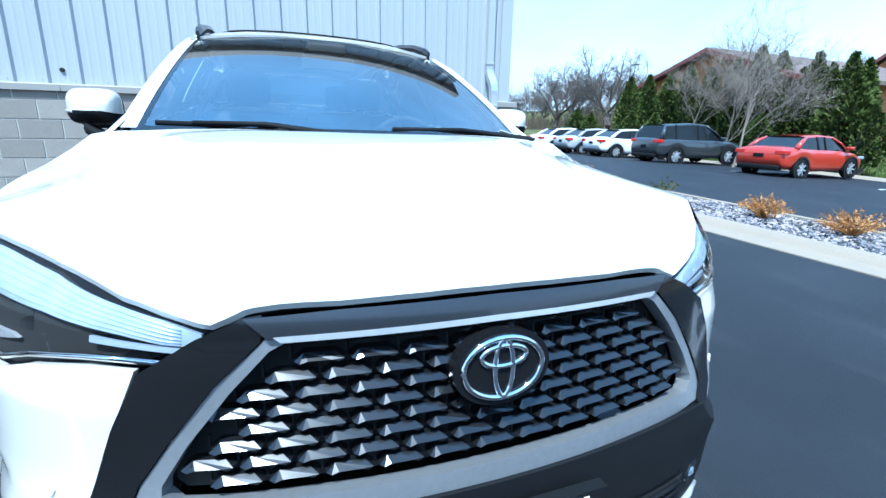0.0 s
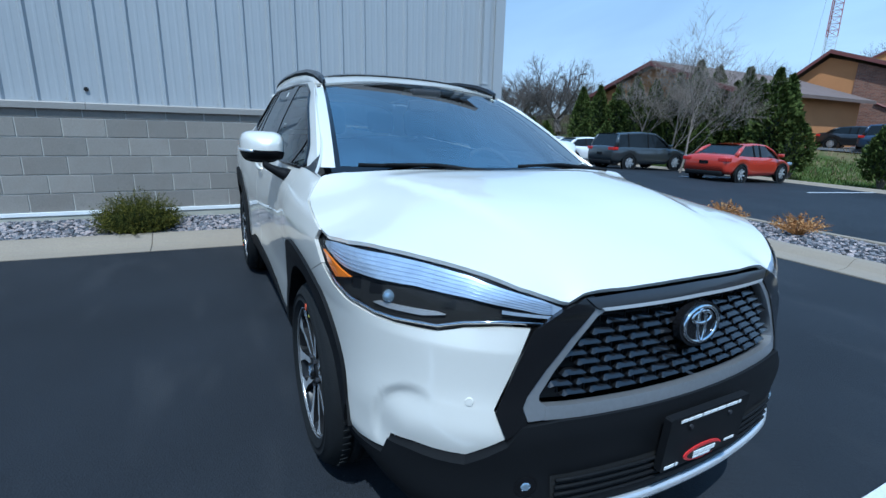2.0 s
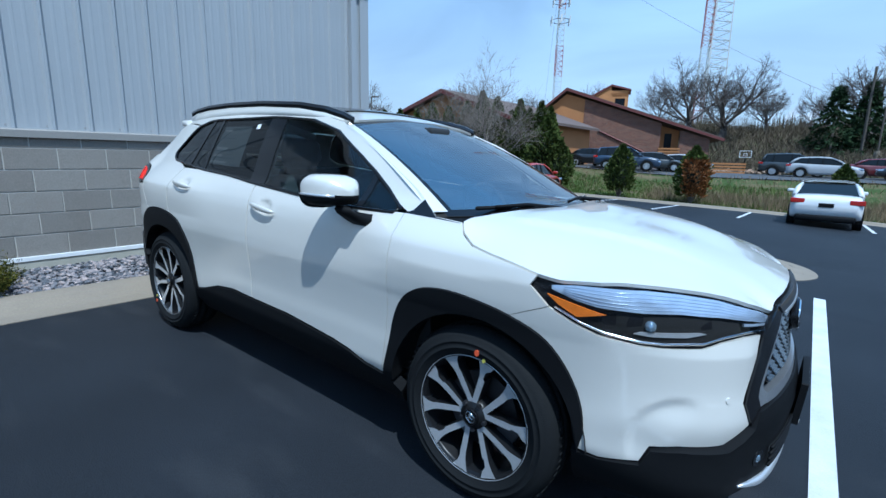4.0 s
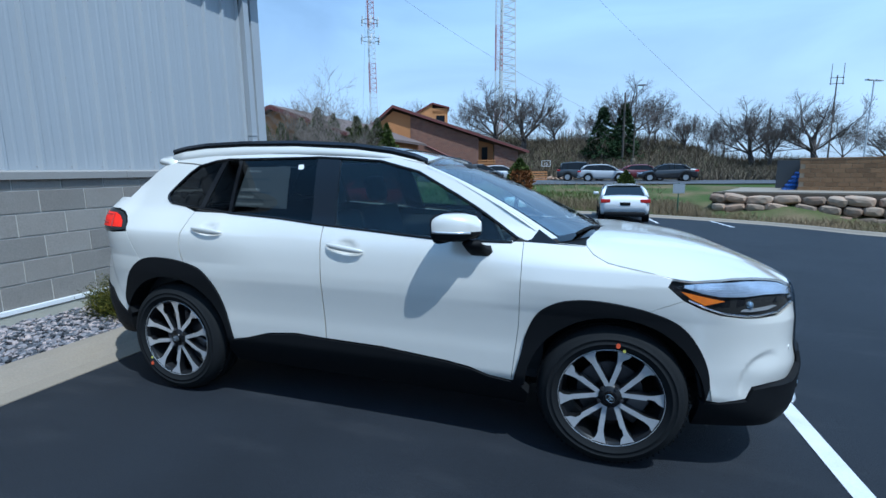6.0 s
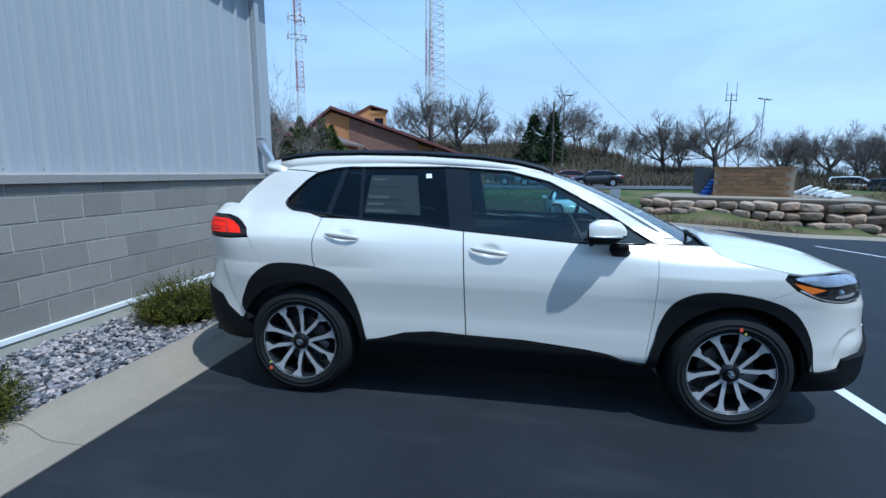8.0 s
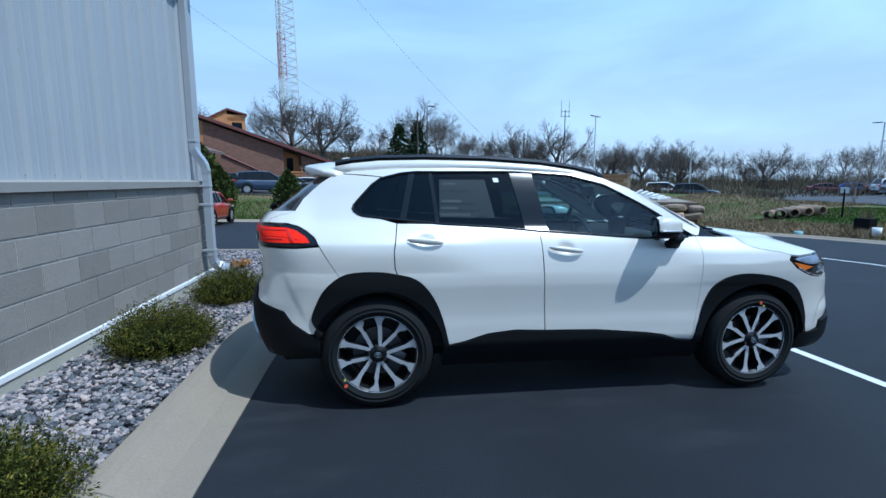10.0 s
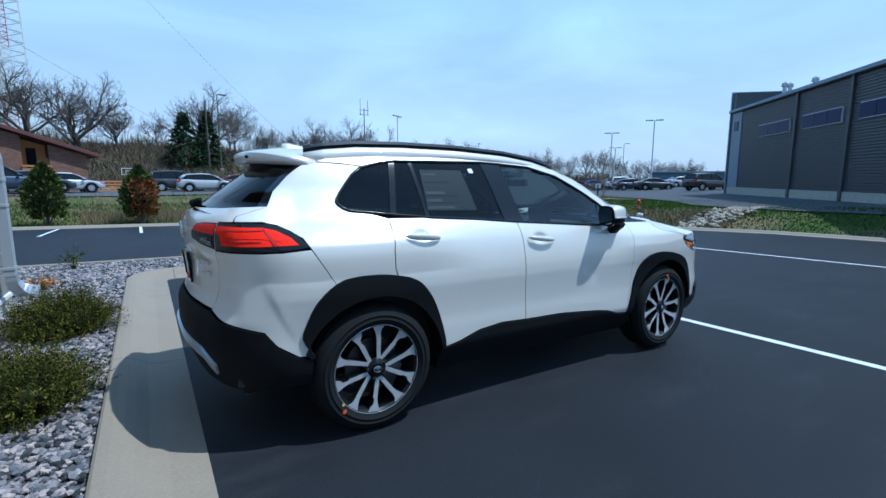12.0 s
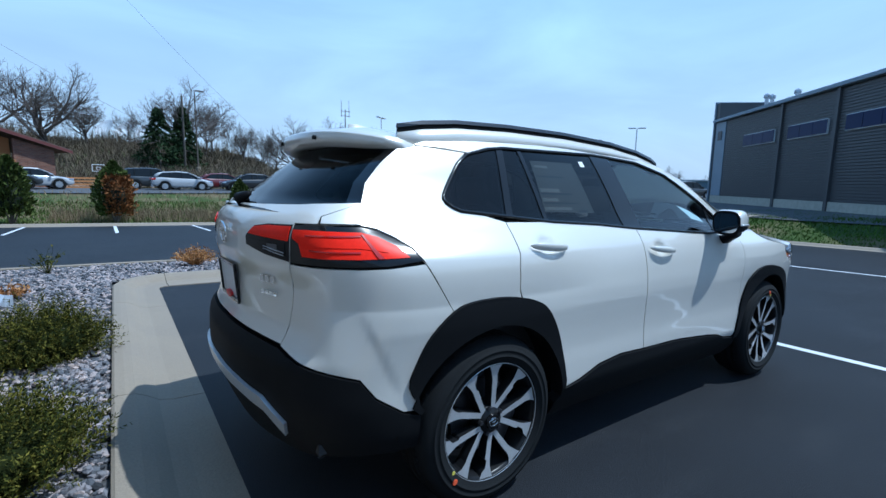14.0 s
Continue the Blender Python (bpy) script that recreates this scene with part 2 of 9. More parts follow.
M_LED = mat("ribbed clear lamp strip", (0.46, 0.54, 0.66), 0.22, metal=0.45, var=0.18, scale=30, coat=0.5)
M_PROJECTOR = mat("pale blue projector glass", (0.35, 0.45, 0.55), 0.06, metal=0.7, var=0.1, scale=60)
M_SEAT = mat("black seat fabric", (0.03, 0.032, 0.036), 0.8, var=0.1, bump=0.2)
M_LINER = mat("grey headliner", (0.30, 0.30, 0.29), 0.9, var=0.05)
M_ORANGE = mat("orange paint dab", (0.70, 0.10, 0.03), 0.6)
M_YELLOW = mat("yellow paint dab", (0.60, 0.55, 0.08), 0.6)
M_PAPER = mat("white paper", (0.75, 0.76, 0.76), 0.7, var=0.03)
M_PAPERBLUE = mat("printed grey bars", (0.25, 0.30, 0.36), 0.7, var=0.05)
M_BADGERED = mat("red print", (0.55, 0.03, 0.03), 0.4)
M_GLASS = glass_mat("windscreen glass", (0.66, 0.76, 0.78), ior=4.2)
M_GLASS_SIDE = glass_mat("front door glass", (0.50, 0.70, 0.72), ior=1.55)
M_GLASS_DARK = glass_mat("privacy glass", (0.08, 0.095, 0.105), ior=1.38)
M_GLASS_REAR = glass_mat("rear privacy glass", (0.06, 0.07, 0.08), ior=1.16)
M_LENS = glass_mat("lamp cover", (0.95, 0.96, 0.98), ior=1.22)
M_FRAME = mat("dark satin silver", (0.46, 0.47, 0.49), 0.30, metal=0.75, var=0.04)
M_PALEAMBER = mat("unlit pale amber lens", (0.50, 0.27, 0.12), 0.25, var=0.12, scale=40)

# ---- mesh helpers ----
def link_bm(name, bm, material, smooth=False):
    me = bpy.data.meshes.new(name)
    bm.to_mesh(me)
    bm.free()
    if material:
        me.materials.append(material)
    if smooth:
        me.polygons.foreach_set("use_smooth", [True] * len(me.polygons))
    return new(name, me)


def part(name, bm, material, parent=None, label="", smooth=False):
    ob = link_bm(name, bm, material, smooth)
    if parent:
        ob.parent = parent
    if label:
        ob["label"] = label
    return ob


def thing(name, m, label, category, group=""):
    ob = new(name)
    ob.empty_display_size = 0.2
    ob.matrix_world = m
    return tagged(ob, label, category, group)


def structure(name, bm, material, label="", category="", smooth=False):
    return tagged(link_bm(name, bm, material, smooth), label, category, "", "structure")


def box(bm, x0, x1, y0, y1, z0, z1, bevel=0.0, m=None):
    vs = [bm.verts.new((x, y, z)) for x in (x0, x1) for y in (y0, y1) for z in (z0, z1)]
    fs = [bm.faces.new([vs[i] for i in q]) for q in ((0, 1, 3, 2), (4, 6, 7, 5), (0, 4, 5, 1), (2, 3, 7, 6), (0, 2, 6, 4), (1, 5, 7, 3))]
    if bevel:
        es = list({e for f in fs for e in f.edges})
        r = bmesh.ops.bevel(bm, geom=es, offset=bevel, segments=2, affect="EDGES", profile=0.5)
        vs = [v for v in r["verts"]] + [v for v in vs if v.is_valid]
    if m is not None:
        for v in set(vs):
            v.co = m @ v.co
    return vs


def rod(bm, p0, p1, r0, r1=None, n=8, caps=True):
    """A tapered round bar from p0 to p1."""
    p0, p1 = Vector(p0), Vector(p1)
    r1 = r0 if r1 is None else r1
    d = (p1 - p0).normalized()
    a = d.orthogonal().normalized()
    b = d.cross(a)
    rings = []
    for p, r in ((p0, r0), (p1, r1)):
        rings.append([bm.verts.new(p + (a * math.cos(t) + b * math.sin(t)) * r) for t in (2 * math.pi * i / n for i in range(n))])
    for i in range(n):
        bm.faces.new((rings[0][i], rings[0][(i + 1) % n], rings[1][(i + 1) % n], rings[1][i]))
    if caps:
        bm.faces.new(rings[0][::-1])
        bm.faces.new(rings[1])


def tube(bm, pts, r, n=8, closed=False, flat=1.0):
    """A round bar along a line of points; r is a number or one per point."""
    pts = [Vector(p) for p in pts]
    rs = r if isinstance(r, (list, tuple)) else [r] * len(pts)
    rings = []
    up = Vector((0, 0, 1))
    k = len(pts)
    for i, p in enumerate(pts):
        d = (pts[(i + 1) % k] - pts[i - 1]) if closed else (pts[min(i + 1, k - 1)] - pts[max(i - 1, 0)])
        d.normalize()
        a = d.cross(up)
        a = a.normalized() if a.length > 0.05 else d.orthogonal().normalized()
        b = a.cross(d)
        rings.append([bm.verts.new(p + (a * math.cos(t) + b * math.sin(t) * flat) * rs[i]) for t in (2 * math.pi * j / n for j in range(n))])
    for i in range(k if closed else k - 1):
        q = rings[(i + 1) % k]
        for j in range(n):
            bm.faces.new((rings[i][j], rings[i][(j + 1) % n], q[(j + 1) % n], q[j]))
    if not closed:
        bm.faces.new(rings[0][::-1])
        bm.faces.new(rings[-1])


def prism(bm, pts, h, m=Matrix()):
    """A plate of outline pts (x, y), from z 0 to h, set by m."""
    lo = [bm.verts.new(m @ Vector((x, y, 0))) for x, y in pts]
    hi = [bm.verts.new(m @ Vector((x, y, h))) for x, y in pts]
    k = len(pts)
    bm.faces.new(lo[::-1])
    bm.faces.new(hi)
    for i in range(k):
        bm.faces.new((lo[i], lo[(i + 1) % k], hi[(i + 1) % k], hi[i]))


def lathe(bm, prof, n=48, axis="y"):
    """Turns a profile of (radius, along) round an axis."""
    rings = []
    for i in range(n):
        t = 2 * math.pi * i / n
        c, s = math.cos(t), math.sin(t)
        if axis == "y":
            rings.append([bm.verts.new((r * c, a, r * s)) for r, a in prof])
        else:
            rings.append([bm.verts.new((r * c, r * s, a)) for r, a in prof])
    for i in range(n):
        p, q = rings[i], rings[(i + 1) % n]
        for j in range(len(prof) - 1):
            bm.faces.new((p[j], p[j + 1], q[j + 1], q[j]))


def ball(bm, c, r, sub=1, squash=(1, 1, 1), jitter=0.0, rng=random):
    res = bmesh.ops.create_icosphere(bm, subdivisions=sub, radius=1.0)
    for v in res["verts"]:
        k = r * (1 + rng.uniform(-jitter, jitter))
        v.co = Vector((c[0] + v.co.x * k * squash[0], c[1] + v.co.y * k * squash[1], c[2] + v.co.z * k * squash[2]))
    return res["verts"]


def hermite(xs, ys):
    """A smooth monotone curve through points."""
    xs, ys = list(xs), list(ys)
    n = len(xs)
    d = [(ys[i + 1] - ys[i]) / (xs[i + 1] - xs[i]) for i in range(n - 1)]
    t = [d[0]] + [0 if d[i - 1] * d[i] <= 0 else 2 * d[i - 1] * d[i] / (d[i - 1] + d[i]) for i in range(1, n - 1)] + [d[-1]]

    def f(x):
        if x <= xs[0]:
            return ys[0] + t[0] * (x - xs[0])
        if x >= xs[-1]:
            return ys[-1] + t[-1] * (x - xs[-1])
        i = max(j for j in range(n - 1) if xs[j] <= x)
        h = xs[i + 1] - xs[i]
        s = (x - xs[i]) / h
        return ((1 + 2 * s) * (1 - s) ** 2 * ys[i] + s * (1 - s) ** 2 * h * t[i] + s * s * (3 - 2 * s) * ys[i + 1] + s * s * (s - 1) * h * t[i + 1])
    return f


def clamp(x, a, b):
    return max(a, min(b, x))


def smooth(x):
    x = clamp(x, 0, 1)
    return x * x * (3 - 2 * x)


def cells(poly, du, dv):
    """A flat outline cut into cells of du by dv: a bmesh in the plane z = 0."""
    bm = bmesh.new()
    face = bm.faces.new([bm.verts.new((u, v, 0)) for u, v in poly])
    face.normal_update()
    bmesh.ops.triangulate(bm, faces=bm.faces[:])
    us, vs = [p[0] for p in poly], [p[1] for p in poly]
    for lo, hi, step, nrm, ax in ((min(us), max(us), du, (1, 0, 0), 0), (min(vs), max(vs), dv, (0, 1, 0), 1)):
        k = max(1, int(math.ceil((hi - lo) / step)))
        for i in range(1, k):
            co = [0, 0, 0]
            co[ax] = lo + (hi - lo) * i / k
            bmesh.ops.bisect_plane(bm, geom=bm.verts[:] + bm.edges[:] + bm.faces[:], plane_co=co, plane_no=nrm, dist=1e-6)
    return bm

# ---- ground ----
KERB_N = hermite([-60, -25, 4.0, 8.0, 9.2, 9.8, 10.8, 13.0, 15.5, 16.8], [21.0, 20.9, 19.9, 18.2, 16.6, 15.4, 14.9, 15.3, 15.2, 13.4])
KERB_E = hermite([-70, -8, 1, 6, 9.8, 13.4], [21.5, 18.8, 18.3, 17.7, 17.1, 16.8])


def ground_z(x, y):
    """Height of the ground: the lot falls to the east and north, banks and the hill rise round it."""
    z = -0.03 - 0.02 * clamp(x, -12, 1) - 0.04 * clamp(x - 1.0, 0, 2.0) - 0.035 * clamp(x - 3.0, 0, 20) - 0.012 * clamp(y, -20, 5) - 0.038 * clamp(y - 5, 0, 16)
    if y < 13.4:
        d = x - KERB_E(clamp(y, -70, 13.4))
    else:
        d = y - KERB_N(clamp(x, -60, 16.8)) if x < 16.8 else max(0.0, x - 16.8)
    if d > 0:
        east = smooth((x - 14) / 7) * (1 - smooth((y - 24) / 8) * (1 - smooth((x - 28) / 8) * (1 - smooth((y - 50) / 20))))
        lot = -0.43 + 0.03 * clamp(x, 14, 60) - 0.035 * clamp(y, -10, 60)
        level = lot * east + (1 - east) * (-0.15 + 0.45 * smooth((y - 22) / 14) + 0.5 * smooth((-x - 4) / 12))
        dip = smooth((x - 6) / 2) * (1 - smooth((x - 17) / 3)) * smooth(d / 2) * (1 - smooth((d - 7) / 2))
        z += -0.42 * dip + (level - z) * smooth(d / (14.0 - east * (8.5 - 7.5 * smooth((y - 9) / 9))))
        hill = smooth((y - 47) / 36) * smooth((45 - x) / 40) * 5.4
        z += hill
    return z


def sheet(name, poly, du, dv, dz, material, label, category, skirt=0.0):
    bm = cells(poly, du, dv)
    for v in bm.verts:
        v.co.z = ground_z(v.co.x, v.co.y) + dz
    if skirt:
        edges = [e for e in bm.edges if e.is_boundary]
        r = bmesh.ops.extrude_edge_only(bm, edges=edges)
        for v in r["geom"]:
            if isinstance(v, bmesh.types.BMVert):
                v.co.z -= skirt
    bmesh.ops.recalc_face_normals(bm, faces=bm.faces[:])
    for f in bm.faces:
        if f.normal.z < -0.2:
            f.normal_flip()
    return structure(name, bm, material, label, category, True)


# the open ground, finer near the place, out to the horizon
bm = bmesh.new()
ticks = [-900, -500, -300, -200, -140, -100, -80] + [-60 + 2.5 * i for i in range(25)] + [2.5 + 1.0 * i for i in range(22)] + [26 + 2.5 * i for i in range(28)] + [105, 140, 200, 300, 500, 900]
grid = [[bm.verts.new((x, y, ground_z(x, y) - 0.05)) for y in ticks] for x in ticks]
for i in range(len(ticks) - 1):
    for j in range(len(ticks) - 1):
        bm.faces.new((grid[i][j], grid[i + 1][j], grid[i + 1][j + 1], grid[i][j + 1]))
structure("ground", bm, M_GRASS, "rough spring grass and soil ground", "ground", True)

kn = [(x, KERB_N(x)) for x in (-60, -25, -10, 0, 4, 6, 7.2, 8.0, 8.6, 9.2, 9.5, 9.8, 10.3, 10.8, 12, 13, 14.5, 15.5, 16.2, 16.8)]
ke = [(KERB_E(y), y) for y in (12.5, 11, 9.8, 8, 6, 4, 1, -4, -8, -20, -39)]
GUT_X, GUT_Y = -2.08, 4.58
sheet("parking_lot", [(-60, -40)] + [(-60, 21.0)] + kn[1:] + ke + [(20.2, -40)], 1.0, 2.0, 0.0, M_ASPHALT, "dark sealed asphalt parking lot", "asphalt")


def ribbon(name, line, prof, material, label, category, dzf=None, closed=False, joints=()):
    """Sweeps a profile of (across, up) along a plan line; across counts to the left of the way."""
    bm = bmesh.new()
    k = len(line)
    rows = []
    for i, (x, y) in enumerate(line):
        a = Vector(line[(i - 1) % k] if closed else line[max(i - 1, 0)])
        b = Vector(line[(i + 1) % k] if closed else line[min(i + 1, k - 1)])
        d = (b - a).normalized()
        nrm = Vector((-d.y, d.x))
        g = ground_z(x, y)
        for jo, jd in (((-0.004, 0), (0, 0.014), (0.004, 0)) if i in joints else ((0, 0),)):
            rows.append([bm.verts.new((x + d.x * jo + nrm.x * o, y + d.y * jo + nrm.y * o, g + h - jd)) for o, h in prof])
    k = len(rows)
    for i in range(k if closed else k - 1):
        p, q = rows[i], rows[(i + 1) % k]
        for j in range(len(prof) - 1):
            bm.faces.new((p[j], p[j + 1], q[j + 1], q[j]))
    bmesh.ops.recalc_face_normals(bm, faces=bm.faces[:])
    if sum(f.normal.z for f in bm.faces) < 0:
        for f in bm.faces:
            f.normal_flip()
    return structure(name, bm, material, label, category)


def line_pts(a, b, step):
    n = max(1, int(math.hypot(b[0] - a[0], b[1] - a[1]) / step))
    return [(a[0] + (b[0] - a[0]) * i / n, a[1] + (b[1] - a[1]) * i / n) for i in range(n + 1)]


# rolled kerb: along the wall, round the inner corner, along the island and round its nose
corner = [(GUT_X + 0.12 - 0.12 * math.cos(t), GUT_Y - 0.12 + 0.12 * math.sin(t)) for t in (radians(a) for a in (0, 30, 60, 90))]
ISL_X, ISL_Y1 = 1.25, 7.2
nose = [(ISL_X + 1.2 * math.sin(t), 5.7 - (5.7 - GUT_Y) * math.cos(t)) for t in (radians(a) for a in range(0, 91, 10))]
nose += [(ISL_X + 1.2 - 1.5 * (1 - math.cos(t)), 5.7 + 1.5 * math.sin(t)) for t in (radians(a) for a in range(10, 91, 10))]
kerb_line = line_pts((GUT_X - .28, -16), (GUT_X, GUT_Y - 0.12), 0.5) + corner[1:] + line_pts(corner[-1], (ISL_X, GUT_Y), 0.5)[1:] + nose[1:] + line_pts(nose[-1], (-30, ISL_Y1), 1.0)[1:]
KERB_PROF = [(-0.02, -0.1), (-0.005, 0.006), (0.16, 0.008), (0.24, 0.025), (0.30, 0.065), (0.35, 0.088), (0.40, 0.095), (0.45, 0.095), (0.465, 0.085), (0.47, -0.05)]
# saw-cut joints every three metres, one near the shrub
kerb_joints = [i for i, (x, y) in enumerate(kerb_line) if 2 < i < len(kerb_line) - 2 and (i % 5 == 3 or abs(y - 0.6) < 0.2 and abs(x - GUT_X) < 0.15)]
ribbon("kerb", kerb_line, KERB_PROF, M_CONCRETE, "rolled tan concrete kerb and gutter", "kerb", joints=kerb_joints)
far_line = [(x, KERB_N(x)) for x in [-50 + 2 * i for i in range(28)] + [5.5, 6.5, 7.5, 8.0, 8.4, 8.8, 9.2, 9.5, 9.8, 10.2, 10.6, 11.2, 12, 13, 14, 15, 15.6, 16.1, 16.5]] + [(KERB_E(13.0 - 0.8 * i), 13.0 - 0.8 * i) for i in range(60)]
ribbon("kerb", far_line, KERB_PROF, M_CONCRETE, "far concrete kerb edging the lot", "kerb")

# painted lines
def stripe(a, b, w=0.10, label="white painted parking line"):
    d = Vector((b[0] - a[0], b[1] - a[1])).normalized() * w / 2
    n_ = (-d.y, d.x)
    poly = [(a[0] + n_[0], a[1] + n_[1]), (a[0] - n_[0], a[1] - n_[1]), (b[0] - n_[0], b[1] - n_[1]), (b[0] + n_[0], b[1] + n_[1])]
    return sheet("parking_line", poly, 0.6, 0.6, 0.004, M_PAINT_LINE, label, "line")


stripe((2.45, -14.0), (2.46, 4.2), 0.105)
stripe((11.5, -14.0), (9.0, 11.5), 0.12)
for lx in (-9.6, -6.9 + 1.9, -2.3, 0.4, 3.8, 6.3):
    stripe((lx, 15.9), (lx, 20.6 if lx < 5 else 19.6), 0.10)

# ---- the building behind the car ----
WX, WY = -3.72, 3.27          # face of the block base, its corner
MX, MY = -3.80, 3.17          # face of the steel cladding
FLASH_Z = 1.43
# the building stands a little askew to the lot
BUILDING = Matrix.Translation((-3.70, 0, 0)) @ Euler((0, 0, -math.atan(.03))).to_matrix().to_4x4() @ Matrix.Translation((3.80, 0, 0))
before_building = set(bpy.data.objects)
bm = bmesh.new()
box(bm, -22, WX - 0.008, -30, WY - 0.008, -0.6, FLASH_Z - .03)
core = structure("wall_base", bm, M_MORTAR, "grey concrete block wall base with pale mortar joints", "wall")
bm = bmesh.new()
box(bm, -22.0, WX + 0.012, -30, WY + 0.012, -0.6, 0.185)
structure("foundation", bm, M_FOUND, "exposed tan concrete foundation strip", "wall")
bm = bmesh.new()
box(bm, -22.0, WX + 0.022, -30, WY + 0.022, 0.188, 0.232, .004)
structure("base_trim", bm, M_WHITE_TRIM, "white strip along the foot of the wall", "trim")
# sill between blocks and steel
bm = bmesh.new()
for y0, y1 in ((-30, -18), (-17.996, -11), (-10.996, -6.8), (-6.796, -2.25), (-2.246, .79), (.794, WY + .03)):
    vs = [(-22 if y0 > 0 else MX - .06, FLASH_Z - .055), (WX + .035, FLASH_Z - .065), (WX + .037, FLASH_Z), (WX + .03, FLASH_Z + .008), (MX - .06, FLASH_Z + .022)]
    vs[0] = (MX - .06, FLASH_Z - .055)
    lo = [bm.verts.new((x, y0, z)) for x, z in vs]
    hi = [bm.verts.new((x, y1, z)) for x, z in vs]
    bm.faces.new(lo[::-1])
    bm.faces.new(hi)
    for i in range(5):
        bm.faces.new((lo[i], lo[(i + 1) % 5], hi[(i + 1) % 5], hi[i]))
box(bm, -22, WX + .03, MY - .05, WY + .03, FLASH_Z - .055, FLASH_Z + .004, .004)
bmesh.ops.recalc_face_normals(bm, faces=bm.faces[:])
structure("sill_flashing", bm, M_FLASH, "grey sheet-metal sill over the block wall", "trim")

# ribbed steel cladding
def ribbed(y0, y1, step, rib):
    pts = []
    y = y0
    while y < y1:
        for dy, d in ((0, 0), (.022, .032), (.050, .032), (.072, 0), (.125, 0), (.137, .0025), (.153, .0025), (.165, 0), (.215, 0), (.227, .0025), (.243, .0025), (.255, 0)):
            if y + dy < y1:
                pts.append((y + dy, d))
        y += step
    return pts + [(y1, 0)]


TOP = 4.15
bm = bmesh.new()
pts = ribbed(-30 + .13, MY, .305, .028)
lo = [bm.verts.new((MX + d, y, FLASH_Z + .01)) for y, d in pts]
hi = [bm.verts.new((MX + d, y, TOP)) for y, d in pts]
for i in range(len(pts) - 1):
    bm.faces.new((lo[i], lo[i + 1], hi[i + 1], hi[i]))
bmesh.ops.recalc_face_normals(bm, faces=bm.faces[:])
structure("wall_cladding_front", bm, M_METAL_WALL, "pale grey ribbed steel wall cladding", "wall")
bm = bmesh.new()
pts = ribbed(-22, MX, .305, .028)
lo = [bm.verts.new((x, MY + d, FLASH_Z + .01)) for x, d in pts]
hi = [bm.verts.new((x, MY + d, TOP)) for x, d in pts]
for i in range(len(pts) - 1):
    bm.faces.new((lo[i], lo[i + 1], hi[i + 1], hi[i]))
bmesh.ops.recalc_face_normals(bm, faces=bm.faces[:])
structure("wall_cladding_side", bm, M_METAL_WALL, "pale grey ribbed steel side wall", "wall")
bm = bmesh.new()
box(bm, -22, MX - .03, -30, MY - .03, FLASH_Z - .02, TOP + .1)
structure("wall_core", bm, M_METAL_WALL, "inner wall", "wall")
bm = bmesh.new()
box(bm, MX - .02, MX + .036, MY - .13, MY + .036, FLASH_Z + .008, TOP, .005)
box(bm, MX - .13, MX - .02, MY - .02, MY + .036, FLASH_Z + .008, TOP, .005)
structure("corner_trim", bm, M_METAL_WALL, "steel corner trim", "trim")
bm = bmesh.new()
box(bm, -22.2, MX + .30, -30, MY + .30, TOP, TOP + .25, .02)
structure("roof_edge", bm, M_FLASH, "roof edge", "roof")
# screws along the ribs
bm = bmesh.new()
k = 0
y = -30 + .13
while y < MY - .1:
    if y > -4.2:
        for z in (FLASH_Z + .05, 2.32, 3.2, 4.1):
            rod(bm, (MX + (.0 if z < 2 else .026), y - .012 if z < 2 else y + .026, z), (MX + .034 if z > 2 else MX + .006, y - .012 if z < 2 else y + .026, z), .006, .005, 6)
    y += .305
tagged(structure("wall_screws", bm, M_FLASH, "small screws in the cladding", "screw"), kind="stuff")
bm = bmesh.new()
rod(bm, (MX - .01, -2.235, 1.59), (MX + .02, -2.235, 1.59), .024, .022, 16)
tagged(part("wall_vent", bm, M_BLACK, None, "small round black pipe end in the wall"), category="pipe")

# blocks, one by one, in running bond
H_C, L_B = 0.208, 0.4064
block_me = {}


def block_mesh(ln, ht):
    key = (round(ln, 3), round(ht, 3))
    if key not in block_me:
        bm_ = bmesh.new()
        box(bm_, -.05, 0, 0, ln - .011, 0, ht - .011, .004)
        me = bpy.data.meshes.new("block")
        bm_.to_mesh(me)
        bm_.free()
        me.materials.append(M_BLOCK)
        block_me[key] = me
    return block_me[key]


rng = random.Random(7)
for r in range(6):
    z0 = .236 + r * H_C
    ht = min(H_C, FLASH_Z - .055 - z0)
    y0 = (-.257 if r % 2 else -.46) - 14 * L_B
    while y0 < WY - .03:
        ln = min(L_B, WY - y0)
        ob = new("block", block_mesh(ln, ht))
        ob.parent = core
        ob.location = (WX + rng.uniform(-.0015, .0015), y0, z0)
        y0 += L_B
    for i in range(4):
        ob = new("block", block_mesh(L_B, ht))
        ob.parent = core
        ob.matrix_local = Matrix.Translation((WX - .012 - L_B * i - (L_B / 2 if r % 2 else 0), WY, z0)) @ Euler((0, 0, math.pi / 2)).to_matrix().to_4x4()
bm = bmesh.new()
for r in range(6):
    z0 = .236 + r * H_C
    y1 = (-.257 if r % 2 else -.46) - 14 * L_B - .011
    while y1 > -14:
        box(bm, WX - .05, WX, y1 - L_B + .011, y1, z0, z0 + min(H_C, FLASH_Z - .055 - z0) - .011)
        y1 -= L_B
ob = part("far_blocks", bm, M_BLOCK, core, "rest of the block courses")
ob["kind"] = "stuff"

